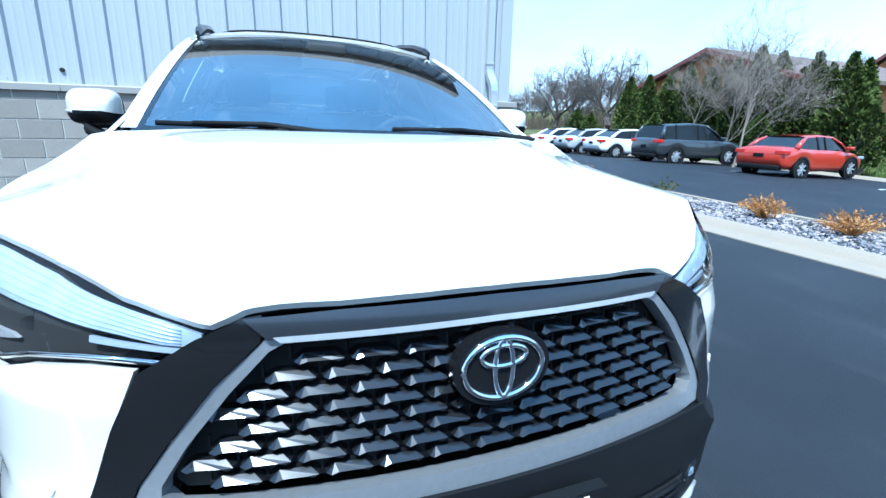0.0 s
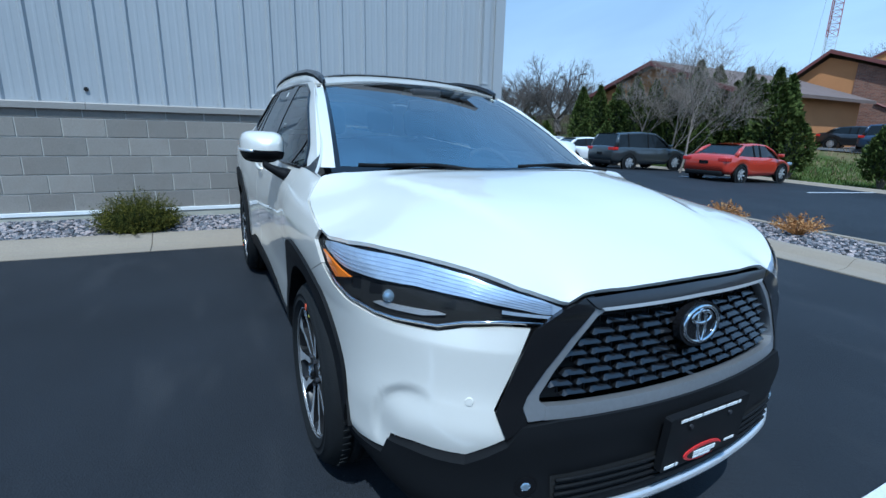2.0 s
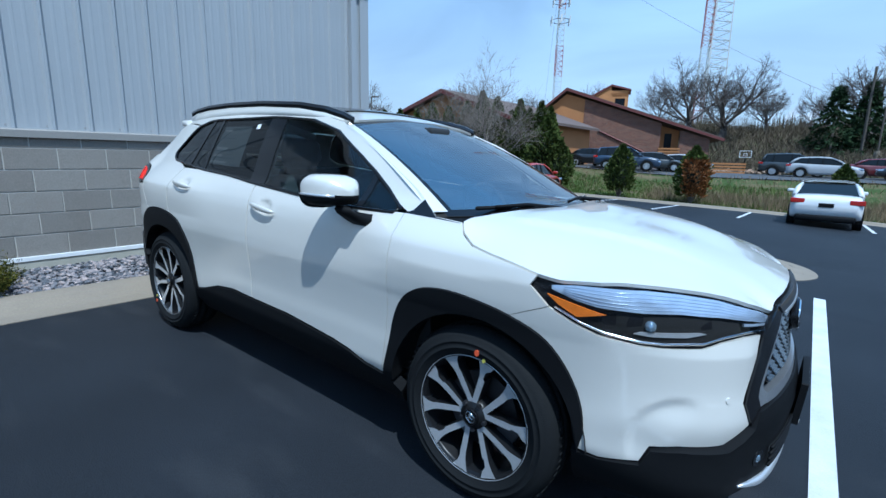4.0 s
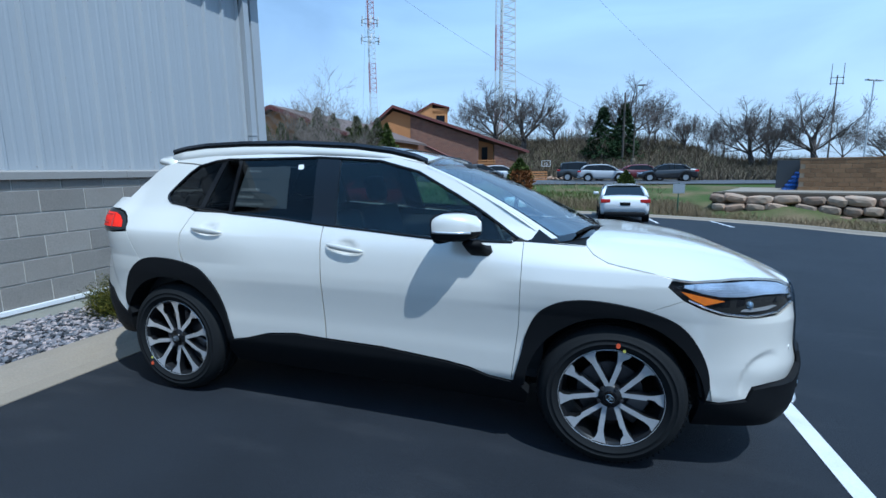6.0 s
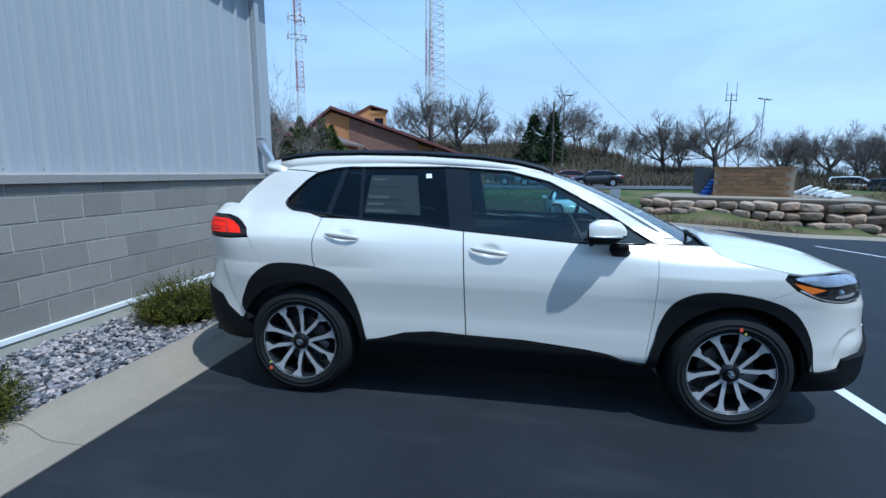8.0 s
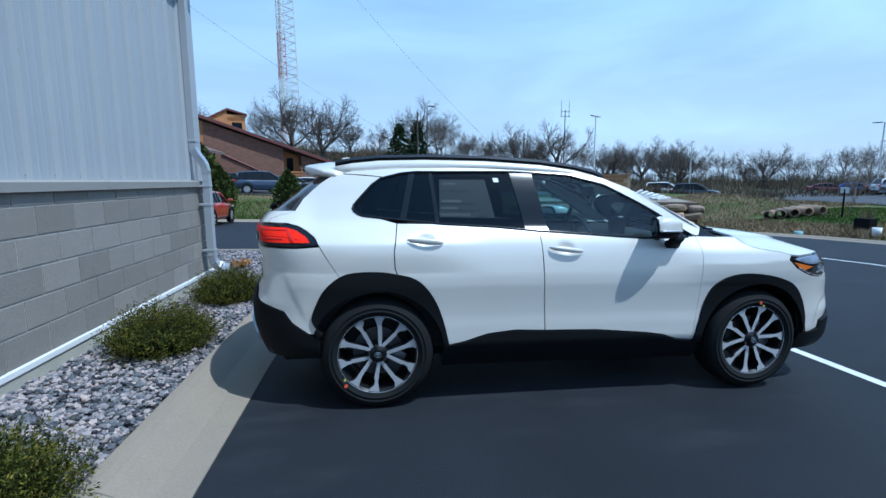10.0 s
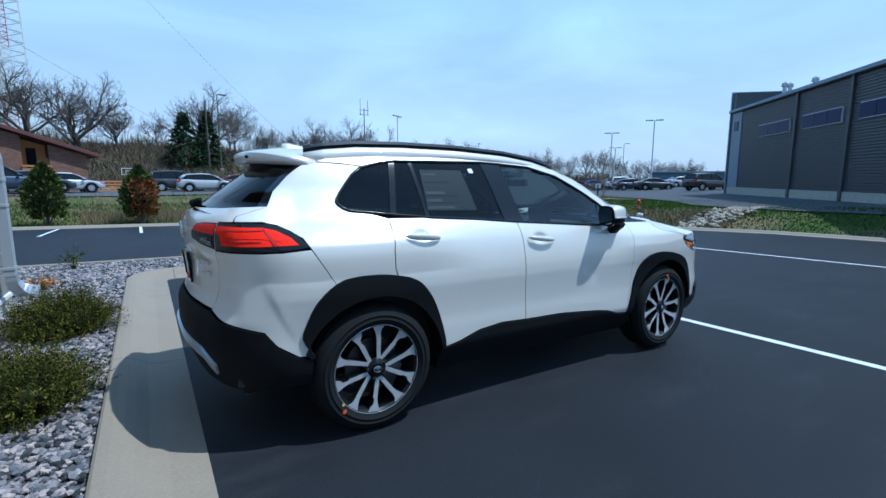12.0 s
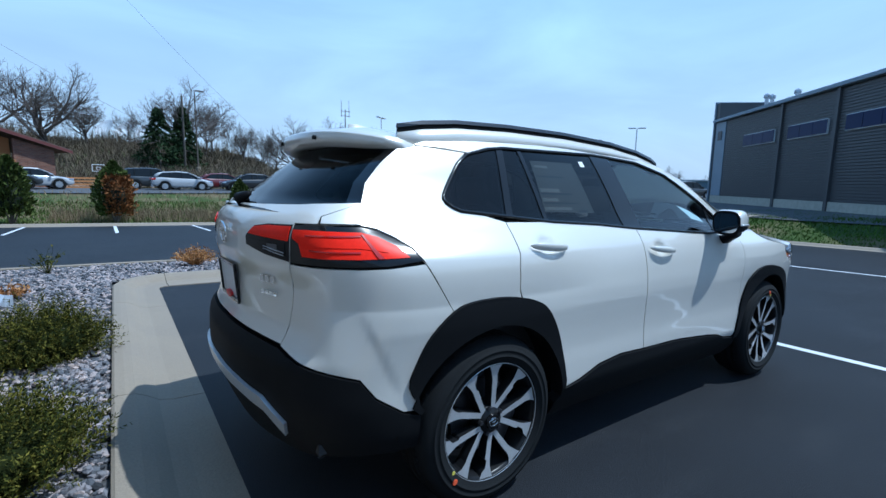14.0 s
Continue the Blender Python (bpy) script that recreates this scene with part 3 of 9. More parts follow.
# downspout
def flat_pipe(bm, pts, w, d, ribs=False):
    """A rectangular pipe through points; width along y."""
    rows = []
    for i, p in enumerate(pts):
        a, b = Vector(pts[max(i - 1, 0)]), Vector(pts[min(i + 1, len(pts) - 1)])
        t = (b - a).normalized()
        k = 1 + (.04 if ribs and i % 2 else 0)
        u = Vector((1, 0, 0)) if abs(t.x) < .8 else Vector((0, 0, 1))
        side = t.cross(u).normalized()
        n_ = side.cross(t).normalized()
        rows.append([bm.verts.new(Vector(p) + side * w / 2 * k * sx + n_ * d / 2 * k * sy) for sx, sy in ((-1, -1), (1, -1), (1, 1), (-1, 1))])
    for i in range(len(rows) - 1):
        for j in range(4):
            bm.faces.new((rows[i][j], rows[i][(j + 1) % 4], rows[i + 1][(j + 1) % 4], rows[i + 1][j]))
    bmesh.ops.recalc_face_normals(bm, faces=bm.faces[:])


SPY = 2.85
spout = thing("downspout", Matrix.Translation((MX + .075, SPY, 0)), "grey rectangular steel downspout on the building corner", "downspout")
bm = bmesh.new()
flat_pipe(bm, [(0, 0, TOP), (0, 0, 3), (0, 0, 1.86)], .10, .075)
part("upper_pipe", bm, M_METAL_WALL, spout, "pale grey upper pipe")
M_ZINC = mat("bright ribbed galvanised steel", (0.45, 0.47, 0.50), 0.35, metal=0.55, var=0.1, scale=15)
bm = bmesh.new()
flat_pipe(bm, [(0, 0, 1.86), (.006, .0, 1.83), (.02, .002, 1.80), (.037, .004, 1.77), (.056, .008, 1.74), (.076, .012, 1.71), (.094, .016, 1.68), (.108, .02, 1.65), (.118, .022, 1.61), (.124, .024, 1.57), (.125, .025, 1.52)], .10, .08, True)
part("upper_elbow", bm, M_ZINC, spout, "ribbed offset elbow")
bm = bmesh.new()
flat_pipe(bm, [(.125, .025, 1.52), (.125, .025, 1.0), (.125, .025, .46)], .10, .08)
part("lower_pipe", bm, M_METAL_WALL, spout, "pale grey lower pipe")
bm = bmesh.new()
flat_pipe(bm, [(.125, .025, .46), (.127, .03, .42), (.135, .04, .38), (.15, .055, .345), (.172, .075, .315), (.20, .10, .295), (.235, .13, .28), (.28, .165, .27)], .10, .085, True)
part("outlet_elbow", bm, M_ZINC, spout, "bright ribbed outlet elbow")
for z, dx, dy in ((1.93, 0, 0), (1.36, .125, .025), (1.12, .125, .025), (.52, .125, .025)):
    bm = bmesh.new()
    box(bm, dx - .10 if z < 1.9 else dx - .06, dx + .045, dy - .056, dy + .056, z, z + .03, .003)
    part("strap", bm, M_METAL_WALL, spout, "pipe strap")
for ob in set(bpy.data.objects) - before_building:
    if ob.parent is None:
        ob.matrix_world = BUILDING @ ob.matrix_world

# gravel bed and stones
bed = [(WX - .12, -16), (GUT_X - .74, -16), (GUT_X - .465, 4.98), (1.3, 5.04), (1.95, 5.5), (1.98, 6.0), (1.2, 6.75), (-30, 6.75), (-30, 3.4), (WX, 3.4)]
sheet("gravel_bed", bed, 1.0, 1.0, .035, M_GRAVEL_BED, "bed of grey crushed stone", "gravel")
stone_vs = []
for k in range(6):
    bm_ = bmesh.new()
    ball(bm_, (0, 0, 0), 1, 1, (1, .78, .55), .22, random.Random(k))
    bmesh.ops.dissolve_limit(bm_, angle_limit=.35, verts=bm_.verts[:], edges=bm_.edges[:])
    bmesh.ops.triangulate(bm_, faces=bm_.faces[:])
    bm_.verts.index_update()
    stone_vs.append((np.array([v.co[:] for v in bm_.verts]), [[v.index for v in f.verts] for f in bm_.faces]))
    bm_.free()


def scatter_stones(name, area, count, size, label, material=M_GRAVEL, seed=1, lift=.045):
    rng = np.random.default_rng(seed)
    vs, fs, base = [], [], 0
    xs0, xs1 = min(p[0] for p in area), max(p[0] for p in area)
    ys0, ys1 = min(p[1] for p in area), max(p[1] for p in area)
    done = 0
    while done < count:
        x, y = rng.uniform(xs0, xs1), rng.uniform(ys0, ys1)
        if not inside_poly(area, x, y):
            continue
        done += 1
        v, f = stone_vs[int(rng.integers(6))]
        s = size * float(rng.uniform(.55, 1.35))
        e = Euler(rng.uniform(-.5, .5, 3) * np.array((1, 1, 12.6))).to_matrix()
        m = np.array(e) * s
        vs.append(v @ m.T + np.array((x, y, ground_z(x, y) + lift + float(rng.uniform(-.3, .55)) * s)))
        fs += [[i + base for i in q] for q in f]
        base += len(v)
    me = bpy.data.meshes.new(name)
    me.from_pydata(np.concatenate(vs).tolist(), [], fs)
    me.materials.append(material)
    return tagged(new(name, me), label, "gravel", "", "stuff")


def inside_poly(poly, x, y):
    c = False
    for i in range(len(poly)):
        (x1, y1), (x2, y2) = poly[i - 1], poly[i]
        if (y1 > y) != (y2 > y) and x < (x2 - x1) * (y - y1) / (y2 - y1) + x1:
            c = not c
    return c


scatter_stones("gravel", [(WX - .06, -4.5), (GUT_X - .60, -4.5), (GUT_X - .48, 5.0), (WX + .02, 5.0)], 17500, .0225, "loose grey and tan crushed stone by the wall", seed=3)
scatter_stones("gravel", [(-2.6, 4.98), (1.2, 5.02), (1.85, 5.5), (1.9, 6.0), (1.15, 6.7), (-6, 6.7), (-6, 3.5), (-3.75, 3.5), (-3.7, 4.98)], 13000, .026, "loose grey crushed stone on the island", seed=4)

# ---- the white crossover ----
CAR_M = Matrix.Translation((0, 0, -0.03)) @ Euler((-0.012, 0.02, 0)).to_matrix().to_4x4()
car = thing("suv", CAR_M, "pearl white compact crossover with black wheel-arch cladding, parked on the asphalt", "car")

OUT = [(2.265, 0), (2.252, .25), (2.205, .5), (2.10, .69), (1.93, .806), (1.70, .872), (1.32, .895), (.7, .885), (0, .88), (-.7, .885),
       (-1.32, .90), (-1.65, .885), (-1.88, .83), (-2.05, .71), (-2.13, .5), (-2.175, .25), (-2.185, 0)]


def catmull(pts, per=16):
    res = []
    for i in range(len(pts) - 1):
        p = [Vector(pts[clamp(j, 0, len(pts) - 1)]) for j in (i - 1, i, i + 1, i + 2)]
        if i == 0:
            p[0] = Vector((pts[1][0], -pts[1][1]))
        if i == len(pts) - 2:
            p[3] = Vector((pts[-2][0], -pts[-2][1]))
        for k in range(per):
            t = k / per
            res.append(0.5 * (2 * p[1] + (p[2] - p[0]) * t + (2 * p[0] - 5 * p[1] + 4 * p[2] - p[3]) * t * t + (3 * p[1] - p[0] - 3 * p[2] + p[3]) * t ** 3))
    return res + [Vector(pts[-1])]


_line = catmull(OUT)
_cx = np.array([p.x for p in _line])
_ch = np.array([p.y for p in _line])
_cu = np.concatenate(([0], np.cumsum(np.hypot(np.diff(_cx), np.diff(_ch)))))
_mid = int(np.argmax(_ch > 0.8))
DS = hermite([.18, .26, .36, .42, .50, .58, .66, .74, .79, .83, .90, .97, 1.03, 1.08, 1.12, 1.16, 1.30, 1.42, 1.50, 1.54], [.15, .082, .026, .011, .011, .013, .010, .004, .0005, .001, .007, .017, .033, .058, .085, .115, .185, .25, .30, .335])
DF = hermite([.18, .24, .30, .36, .44, .54, .60, .66, .74, .82, .88, .92, .97, 1.05], [.13, .07, .03, .015, .012, 0, .008, .02, .03, .038, .05, .072, .115, .2])
DR = hermite([.2, .30, .42, .55, .66, .72, .80, .92, 1.02, 1.10, 1.16, 1.21, 1.3, 1.5], [.14, .08, .03, 0, .0, .03, .055, .055, .035, .035, .055, .10, .2, .42])

# the corner between flank and tail has no ledge under the tailgate
DRC = hermite([.2, .30, .42, .55, .66, .72, .80, .92, 1.02, 1.10, 1.16, 1.21, 1.3, 1.5], [.14, .08, .03, .004, .004, .010, .020, .032, .032, .036, .055, .10, .2, .42])


def tent(x, up, down):
    """A crest at 0 that falls off straight on both sides, its edge just broken."""
    s = x / up if x > 0 else -x / down
    return max(0.0, 1 - math.sqrt(s * s + .0016) + .04) if s < 1.04 else 0.0


HOLLOW = [0.017]


def outline(u):
    s = 1 if u >= 0 else -1
    a = abs(u)
    return float(np.interp(a, _cu, _cx)), float(np.interp(a, _cu, _ch)), s


def body(u, z, off=0.0):
    """A point of the skin: u is the way round the plan from the nose, positive on the car's right."""
    x, h, s = outline(u)
    x0, h0, _ = outline(abs(u) - 0.02)
    x1, h1, _ = outline(abs(u) + 0.02)
    if abs(u) < 0.02:
        x0, h0 = x1, -h1
    t = Vector((x1 - x0, h1 - h0)).normalized()
    nx, nh = -t.y, t.x
    if nx * x + nh * h < 0:
        nx, nh = -nx, -nh
    wf, wr = smooth((x - 1.70) / 0.42), smooth((-1.70 - x) / 0.38)
    wl = smooth((-1.97 - x) / 0.13)
    d = wf * DF(z) + wr * (DRC(z) + (DR(z) - DRC(z)) * wl) + (1 - wf - wr) * DS(z)
    d += 0.055 * smooth((x - 0.3) / 0.8) * smooth((z - 0.97) / 0.14) * (1 - wf)
    d += 0.05 * smooth((-x - 0.8) / 0.9) * smooth((z - 1.0) / 0.35) * (1 - wr)
    # creased haunches over the wheels that run out into the doors
    rear_run = smooth((-x - 0.55) / 0.55) * (1 - wl)
    d -= 0.026 * rear_run * tent(z - (1.046 - .02 * smooth((x + 1.0) / .5)), .13, .17)
    front_run = smooth((x - 0.62) / 0.42) * (1 - wf)
    d -= 0.017 * front_run * tent(z - (0.905 + .02 * smooth((x - 1.2) / .3)), .13, .15)
    # upturned edge of the bumper under the headlamp
    d -= 0.010 * wf * smooth((abs(u) - .50) / .12) * tent(z - .762, .05, .13)
    # creased pocket in the bumper corner and over the rear corner
    du, dz = abs(u) - 0.835, z - 0.475
    r = math.hypot(du, dz) + 1e-6
    d += 0.013 * smooth((0.165 - r) / 0.035) * (1 - smooth((0.165 - r) / 0.14)) * smooth(((0.75 * du + 0.66 * dz) / r - 0.15) * 1.2)
    k = (0.92 - z) / 0.27
    e = abs(u) - (RC_U0 + (RC_U1 - RC_U0) * k)
    d += 0.0045 * smooth(e / 0.05) * (1 - smooth(e / 0.24)) * smooth(k / 0.55) * (1 - smooth((k - 0.9) / 0.8))
    # hollows behind the door handles
    for hx, hz in ((-1.03, 1.068), (-.105, 1.012)):
        if abs(x - hx) < .12 and abs(z - hz) < .09:
            d += HOLLOW[0] * math.exp(-(((x - hx) / .052) ** 2 + ((z - hz) / .032) ** 2) ** 1.6)
    d -= off
    return Vector((x - nx * d, -s * (h - nh * d), z))


U_END = float(_cu[-1])


def body_n(u, z, off=0.0):
    e = 0.006
    a = body(u + e, z, off) - body(u - e, z, off)
    b = body(u, z + e, off) - body(u, z - e, off)
    n_ = a.cross(b).normalized()
    p = body(u, z, off)
    return n_ if n_.dot(Vector((p.x * 0.35, p.y, 0.25))) > 0 else -n_


def ux(x):
    i = slice(_mid, len(_cx) - _mid)
    return float(np.interp(-x, -_cx[i], _cu[i]))


RC_U0, RC_U1 = ux(-1.90), ux(-1.77)


def uf(y):
    k = len(_cx) // 2
    return math.copysign(float(np.interp(abs(y), _ch[:int(k * .82)], _cu[:int(k * .82)])), y) if y else 0.0


def ur(y):
    k = int(len(_cx) * 0.62)
    return math.copysign(float(np.interp(abs(y), _ch[::-1][:len(_cx) - k], _cu[::-1][:len(_cx) - k])), y) if y else U_END


def uz(spec):
    """Outline points 'x 1.5 .9' by the side, 'f .4 .9' by the front, 'r .4 .9' by the rear, to (u, z)."""
    res = []
    for item in spec.split(","):
        k, a, z = item.split()
        a, z = float(a), float(z)
        res.append(({"x": ux, "f": uf, "r": ur}[k](a), z))
    return res


def mesh_ob(name, vs, fs, ns, material, parent, label=""):
    me = bpy.data.meshes.new(name)
    me.from_pydata(vs, [], fs)
    me.polygons.foreach_set("use_smooth", [True] * len(me.polygons))
    me.materials.append(material)
    if ns:
        me.normals_split_custom_set_from_vertices([tuple(n_) for n_ in ns])
    ob = new(name, me)
    ob.parent = parent
    if label:
        ob["label"] = label
    return ob


def patch(name, poly, surf, norm, material, parent, label="", du=0.05, dv=0.04, flange=0.012):
    """A curved panel: a flat outline laid on a surface, with turned-in edges."""
    bm = cells(poly, du, dv)
    vs, ns, fs = [], [], []
    for i, v in enumerate(bm.verts):
        v.index = i
        vs.append(surf(v.co.x, v.co.y))
        ns.append(norm(v.co.x, v.co.y))
    for f in bm.faces:
        ids = [v.index for v in f.verts]
        if len(set(ids)) < 3:
            continue
        g = (vs[ids[1]] - vs[ids[0]]).cross(vs[ids[2]] - vs[ids[0]])
        fs.append(ids if g.dot(ns[ids[0]]) > 0 else ids[::-1])
    if flange:
        for e in bm.edges:
            if e.is_boundary:
                a, b = e.verts[0].index, e.verts[1].index
                mid = vs[[v.index for v in e.link_faces[0].verts if v not in e.verts][0]]
                side = (vs[b] - vs[a]).cross(ns[a]).normalized()
                if side.dot(mid - vs[a]) > 0:
                    side = -side
                k = len(vs)
                vs += [vs[a], vs[b], vs[b] - ns[b] * flange, vs[a] - ns[a] * flange]
                ns += [side] * 4
                q = (vs[k + 1] - vs[k]).cross(vs[k + 2] - vs[k])
                fs.append([k, k + 1, k + 2, k + 3] if q.dot(side) > 0 else [k + 3, k + 2, k + 1, k])
    bm.free()
    return mesh_ob(name, vs, fs, ns, material, parent, label)


def shrink(poly, g):
    """Pulls an outline in by g (out if negative)."""
    area = sum(poly[i - 1][0] * poly[i][1] - poly[i][0] * poly[i - 1][1] for i in range(len(poly)))
    s = 1 if area > 0 else -1
    res = []
    k = len(poly)
    for i in range(k):
        a, b, c = Vector(poly[i - 1]), Vector(poly[i]), Vector(poly[(i + 1) % k])
        d1, d2 = (b - a).normalized(), (c - b).normalized()
        n1, n2 = Vector((-d1.y, d1.x)) * s, Vector((-d2.y, d2.x)) * s
        n_ = n1 + n2
        n_ = n_ / max(0.5, n_.dot(n1)) if n_.length > 1e-6 else n1
        res.append((b.x + n_.x * g, b.y + n_.y * g))
    return res


def skin(name, spec, material, label="", off=0.0, gap=0.0015, flange=0.012, both=True, parent=None, du=0.026, dv=0.017):
    """A body panel from its outline, on the right side and mirrored on the left."""
    poly = shrink(uz(spec) if isinstance(spec, str) else spec, gap)
    obs = []
    for s in ((1, -1) if both else (1,)):
        pl = poly if s == 1 else [(-u, z) for u, z in poly[::-1]]
        obs.append(patch(name, pl, lambda u, z: body(u, z, off), lambda u, z: body_n(u, z, off), material, parent or car, label, du, dv, flange))
    return obs


def arc(cx, cz, r, a0, a1, n):
    return ",".join("x %.4f %.4f" % (cx + r * math.cos(radians(a0 + (a1 - a0) * i / n)), cz + r * math.sin(radians(a0 + (a1 - a0) * i / n))) for i in range(n + 1))


ARCH_F = "x .885 .54,x .905 .64,x .945 .73,x 1.0 .785,x 1.08 .822,x 1.20 .838,x 1.34 .828,x 1.46 .805"
ARCH_F2 = "x 1.57 .765,x 1.64 .71,x 1.70 .625,x 1.735 .54,x 1.748 .46"
ARCH_R1 = "x -.88 .44,x -.915 .57,x -.96 .68,x -1.02 .77,x -1.09 .83,x -1.20 .862"
ARCH_R2 = "x -1.32 .878,x -1.46 .875,x -1.55 .848"
ARCH_R3 = "x -1.64 .77,x -1.69 .68,x -1.72 .58,x -1.66 .49"


def dense(spec, per=3):
    """More points along an outline of side points, on a smooth curve through them."""
    p = [tuple(map(float, q.split()[1:])) for q in spec.split(",")]
    out = []
    for i in range(len(p) - 1):
        a, b, c, d = (p[clamp(j, 0, len(p) - 1)] for j in (i - 1, i, i + 1, i + 2))
        for k in range(per):
            t = k / per
            out.append(tuple(.5 * (2 * b[n] + (c[n] - a[n]) * t + (2 * a[n] - 5 * b[n] + 4 * c[n] - d[n]) * t * t + (3 * b[n] - a[n] - 3 * c[n] + d[n]) * t ** 3) for n in (0, 1)))
    return ["x %.4f %.4f" % q for q in out + [p[-1]]]


_a = dense(ARCH_F + "," + ARCH_F2)
ARCH_F, ARCH_F2 = ",".join(_a[:22]), ",".join(_a[22:])
_a = dense(ARCH_R1 + "," + ARCH_R2 + "," + ARCH_R3)
ARCH_R1, ARCH_R2, ARCH_R3 = ",".join(_a[:16]), ",".join(_a[16:25]), ",".join(_a[25:])
DOOR_F = "x .862 1.085,x .868 .96,x .864 .67,x .835 .372"
SEAM_B = "x -.23 .475,x -.245 .7,x -.26 .95,x -.272 1.125"
HL_LOW = "x 1.60 .868,x 1.68 .832,x 1.76 .806,x 1.88 .792,f .80 .79,f .735 .797,f .685 .815,f .60 .825,f .53 .822"
HL_TOP = "f .43 .868,f .50 .893,f .56 .909,f .68 .94,f .78 .957,x 1.88 .966,x 1.75 .964,x 1.63 .953,x 1.53 .928"
skin("front_fender", "x 1.53 .928,x 1.55 .962,x 1.46 .980,x 1.37 .994,x 1.27 1.012,x 1.20 1.045,x 1.165 1.082,x 1.0 1.088," + DOOR_F + ",x .86 .372," + ARCH_F + ",x 1.60 .868", M_WHITE, "white front wing")
skin("front_bumper", ARCH_F.split(",")[-1] + "," + HL_LOW + ",f .56 .74,f .605 .615,f .575 .54,f .66 .482,f .76 .478,f .80 .462,x 1.92 .405,x 1.80 .385,x 1.735 .395," + ",".join(ARCH_F2.split(",")[::-1]), M_WHITE, "white front bumper skin", du=.02, dv=.014)
skin("front_door", DOOR_F + ",x .72 .385,x .62 .418,x .49 .437,x .12 .468," + SEAM_B + ",x .13 1.10,x .46 1.08", M_WHITE, "white door skin")
skin("rear_door", "x -.275 1.125,x -.264 .95,x -.249 .7,x -.234 .475,x -.44 .484,x -.62 .465,x -.77 .42,x -.87 .40," + ARCH_R1 + ",x -1.215 .90,x -1.22 1.0,x -1.195 1.165,x -.91 1.163,x -.59 1.15", M_WHITE, "white door skin")
skin("rear_quarter", "x -1.198 1.165,x -1.224 1.0,x -1.219 .90,x -1.205 .863," + ARCH_R2 + ",x -1.668 1.035,x -1.70 1.082,x -1.76 1.118,x -1.83 1.147,x -1.92 1.159,x -1.99 1.1625,r .737 1.164,r .733 1.188,x -1.955 1.235,x -1.87 1.31,x -1.76 1.39,x -1.63 1.468,x -1.52 1.468,x -1.40 1.462,x -1.295 1.454,x -1.36 1.408,x -1.412 1.352,x -1.455 1.305,x -1.480 1.274,x -1.488 1.254,x -1.478 1.236,x -1.45 1.217,x -1.415 1.203,x -1.3 1.192", M_WHITE, "white rear quarter panel")
skin("rear_bumper", "x -1.55 .848,x -1.668 1.03,x -1.80 1.018,x -1.9 1.016,r .625 1.018,r .62 .95,r .61 .86,r .57 .715,x -1.95 .63,x -1.84 .56,x -1.74 .495," + ",".join(ARCH_R3.split(",")[::-1]), M_WHITE, "white rear bumper skin", du=.02, dv=.014)
skin("roof_side", "x 1.03 1.085,x .85 1.195,x .62 1.315,x .42 1.412,x .25 1.475,x .05 1.513,x -.3 1.528,x -.8 1.528,x -1.2 1.515,x -1.5 1.49,x -1.56 1.474,x -1.40 1.468,x -1.26 1.455,x -1.15 1.488,x -1.06 1.496,x -.97 1.497,x -.41 1.511,x -.29 1.507,x -.01 1.492,x .24 1.432,x .48 1.312,x .81 1.115,x .865 1.092", M_WHITE, "white windscreen pillar and roof edge")

# cladding
skin("wheel_arch_trim", ARCH_F + "," + ARCH_F2 + ",x 1.735 .395," + arc(1.32, .345, .418, 5, 178, 22) + ",x .86 .345,x .845 .372", M_CLAD, "matt black front wheel-arch trim", off=.012, flange=.07, gap=0)
skin("wheel_arch_trim", ARCH_R1 + "," + ARCH_R2 + "," + ARCH_R3 + ",x -1.675 .475," + ",".join(arc(-1.32, .345, .418, 2, 158, 22).split(",")[::-1]) + ",x -.885 .36", M_CLAD, "matt black rear wheel-arch trim", off=.012, flange=.07, gap=0)
skin("sill_trim", "x .86 .372,x .835 .365,x .72 .378,x .62 .411,x .49 .43,x .12 .461,x -.23 .468,x -.44 .477,x -.62 .458,x -.77 .413,x -.88 .395,x -.925 .33,x -.90 .235,x .90 .215,x .925 .30", M_CLAD, "matt black sill cladding", off=.008, flange=.05, gap=0.001)
low_r = "x 1.715 .385,x 1.80 .378,x 1.92 .398,f .80 .455,f .76 .471,f .66 .475,f .575 .533,f .54 .58,f .45 .592"
poly = uz(low_r) + [(0, .590)]
poly = poly + [(-u, z) for u, z in poly[-2::-1]]
bot = uz("f .0 .245,f .3 .247,f .6 .25,x 1.92 .24,x 1.72 .225")
poly = poly + [(-u, z) for u, z in bot[::-1]] + bot[1:]


def lip(u):
    """How far the black lower front stands out of the skin."""
    return .004 + .026 * (1 - smooth((abs(u) - .72) / .40))


patch("lower_bumper", poly, lambda u, z: body(u, z, lip(u) * (1 - .5 * smooth((z - .48) / .1))), lambda u, z: body_n(u, z, .004), M_CLAD, car, "matt black lower front bumper", .04, .03, .05)
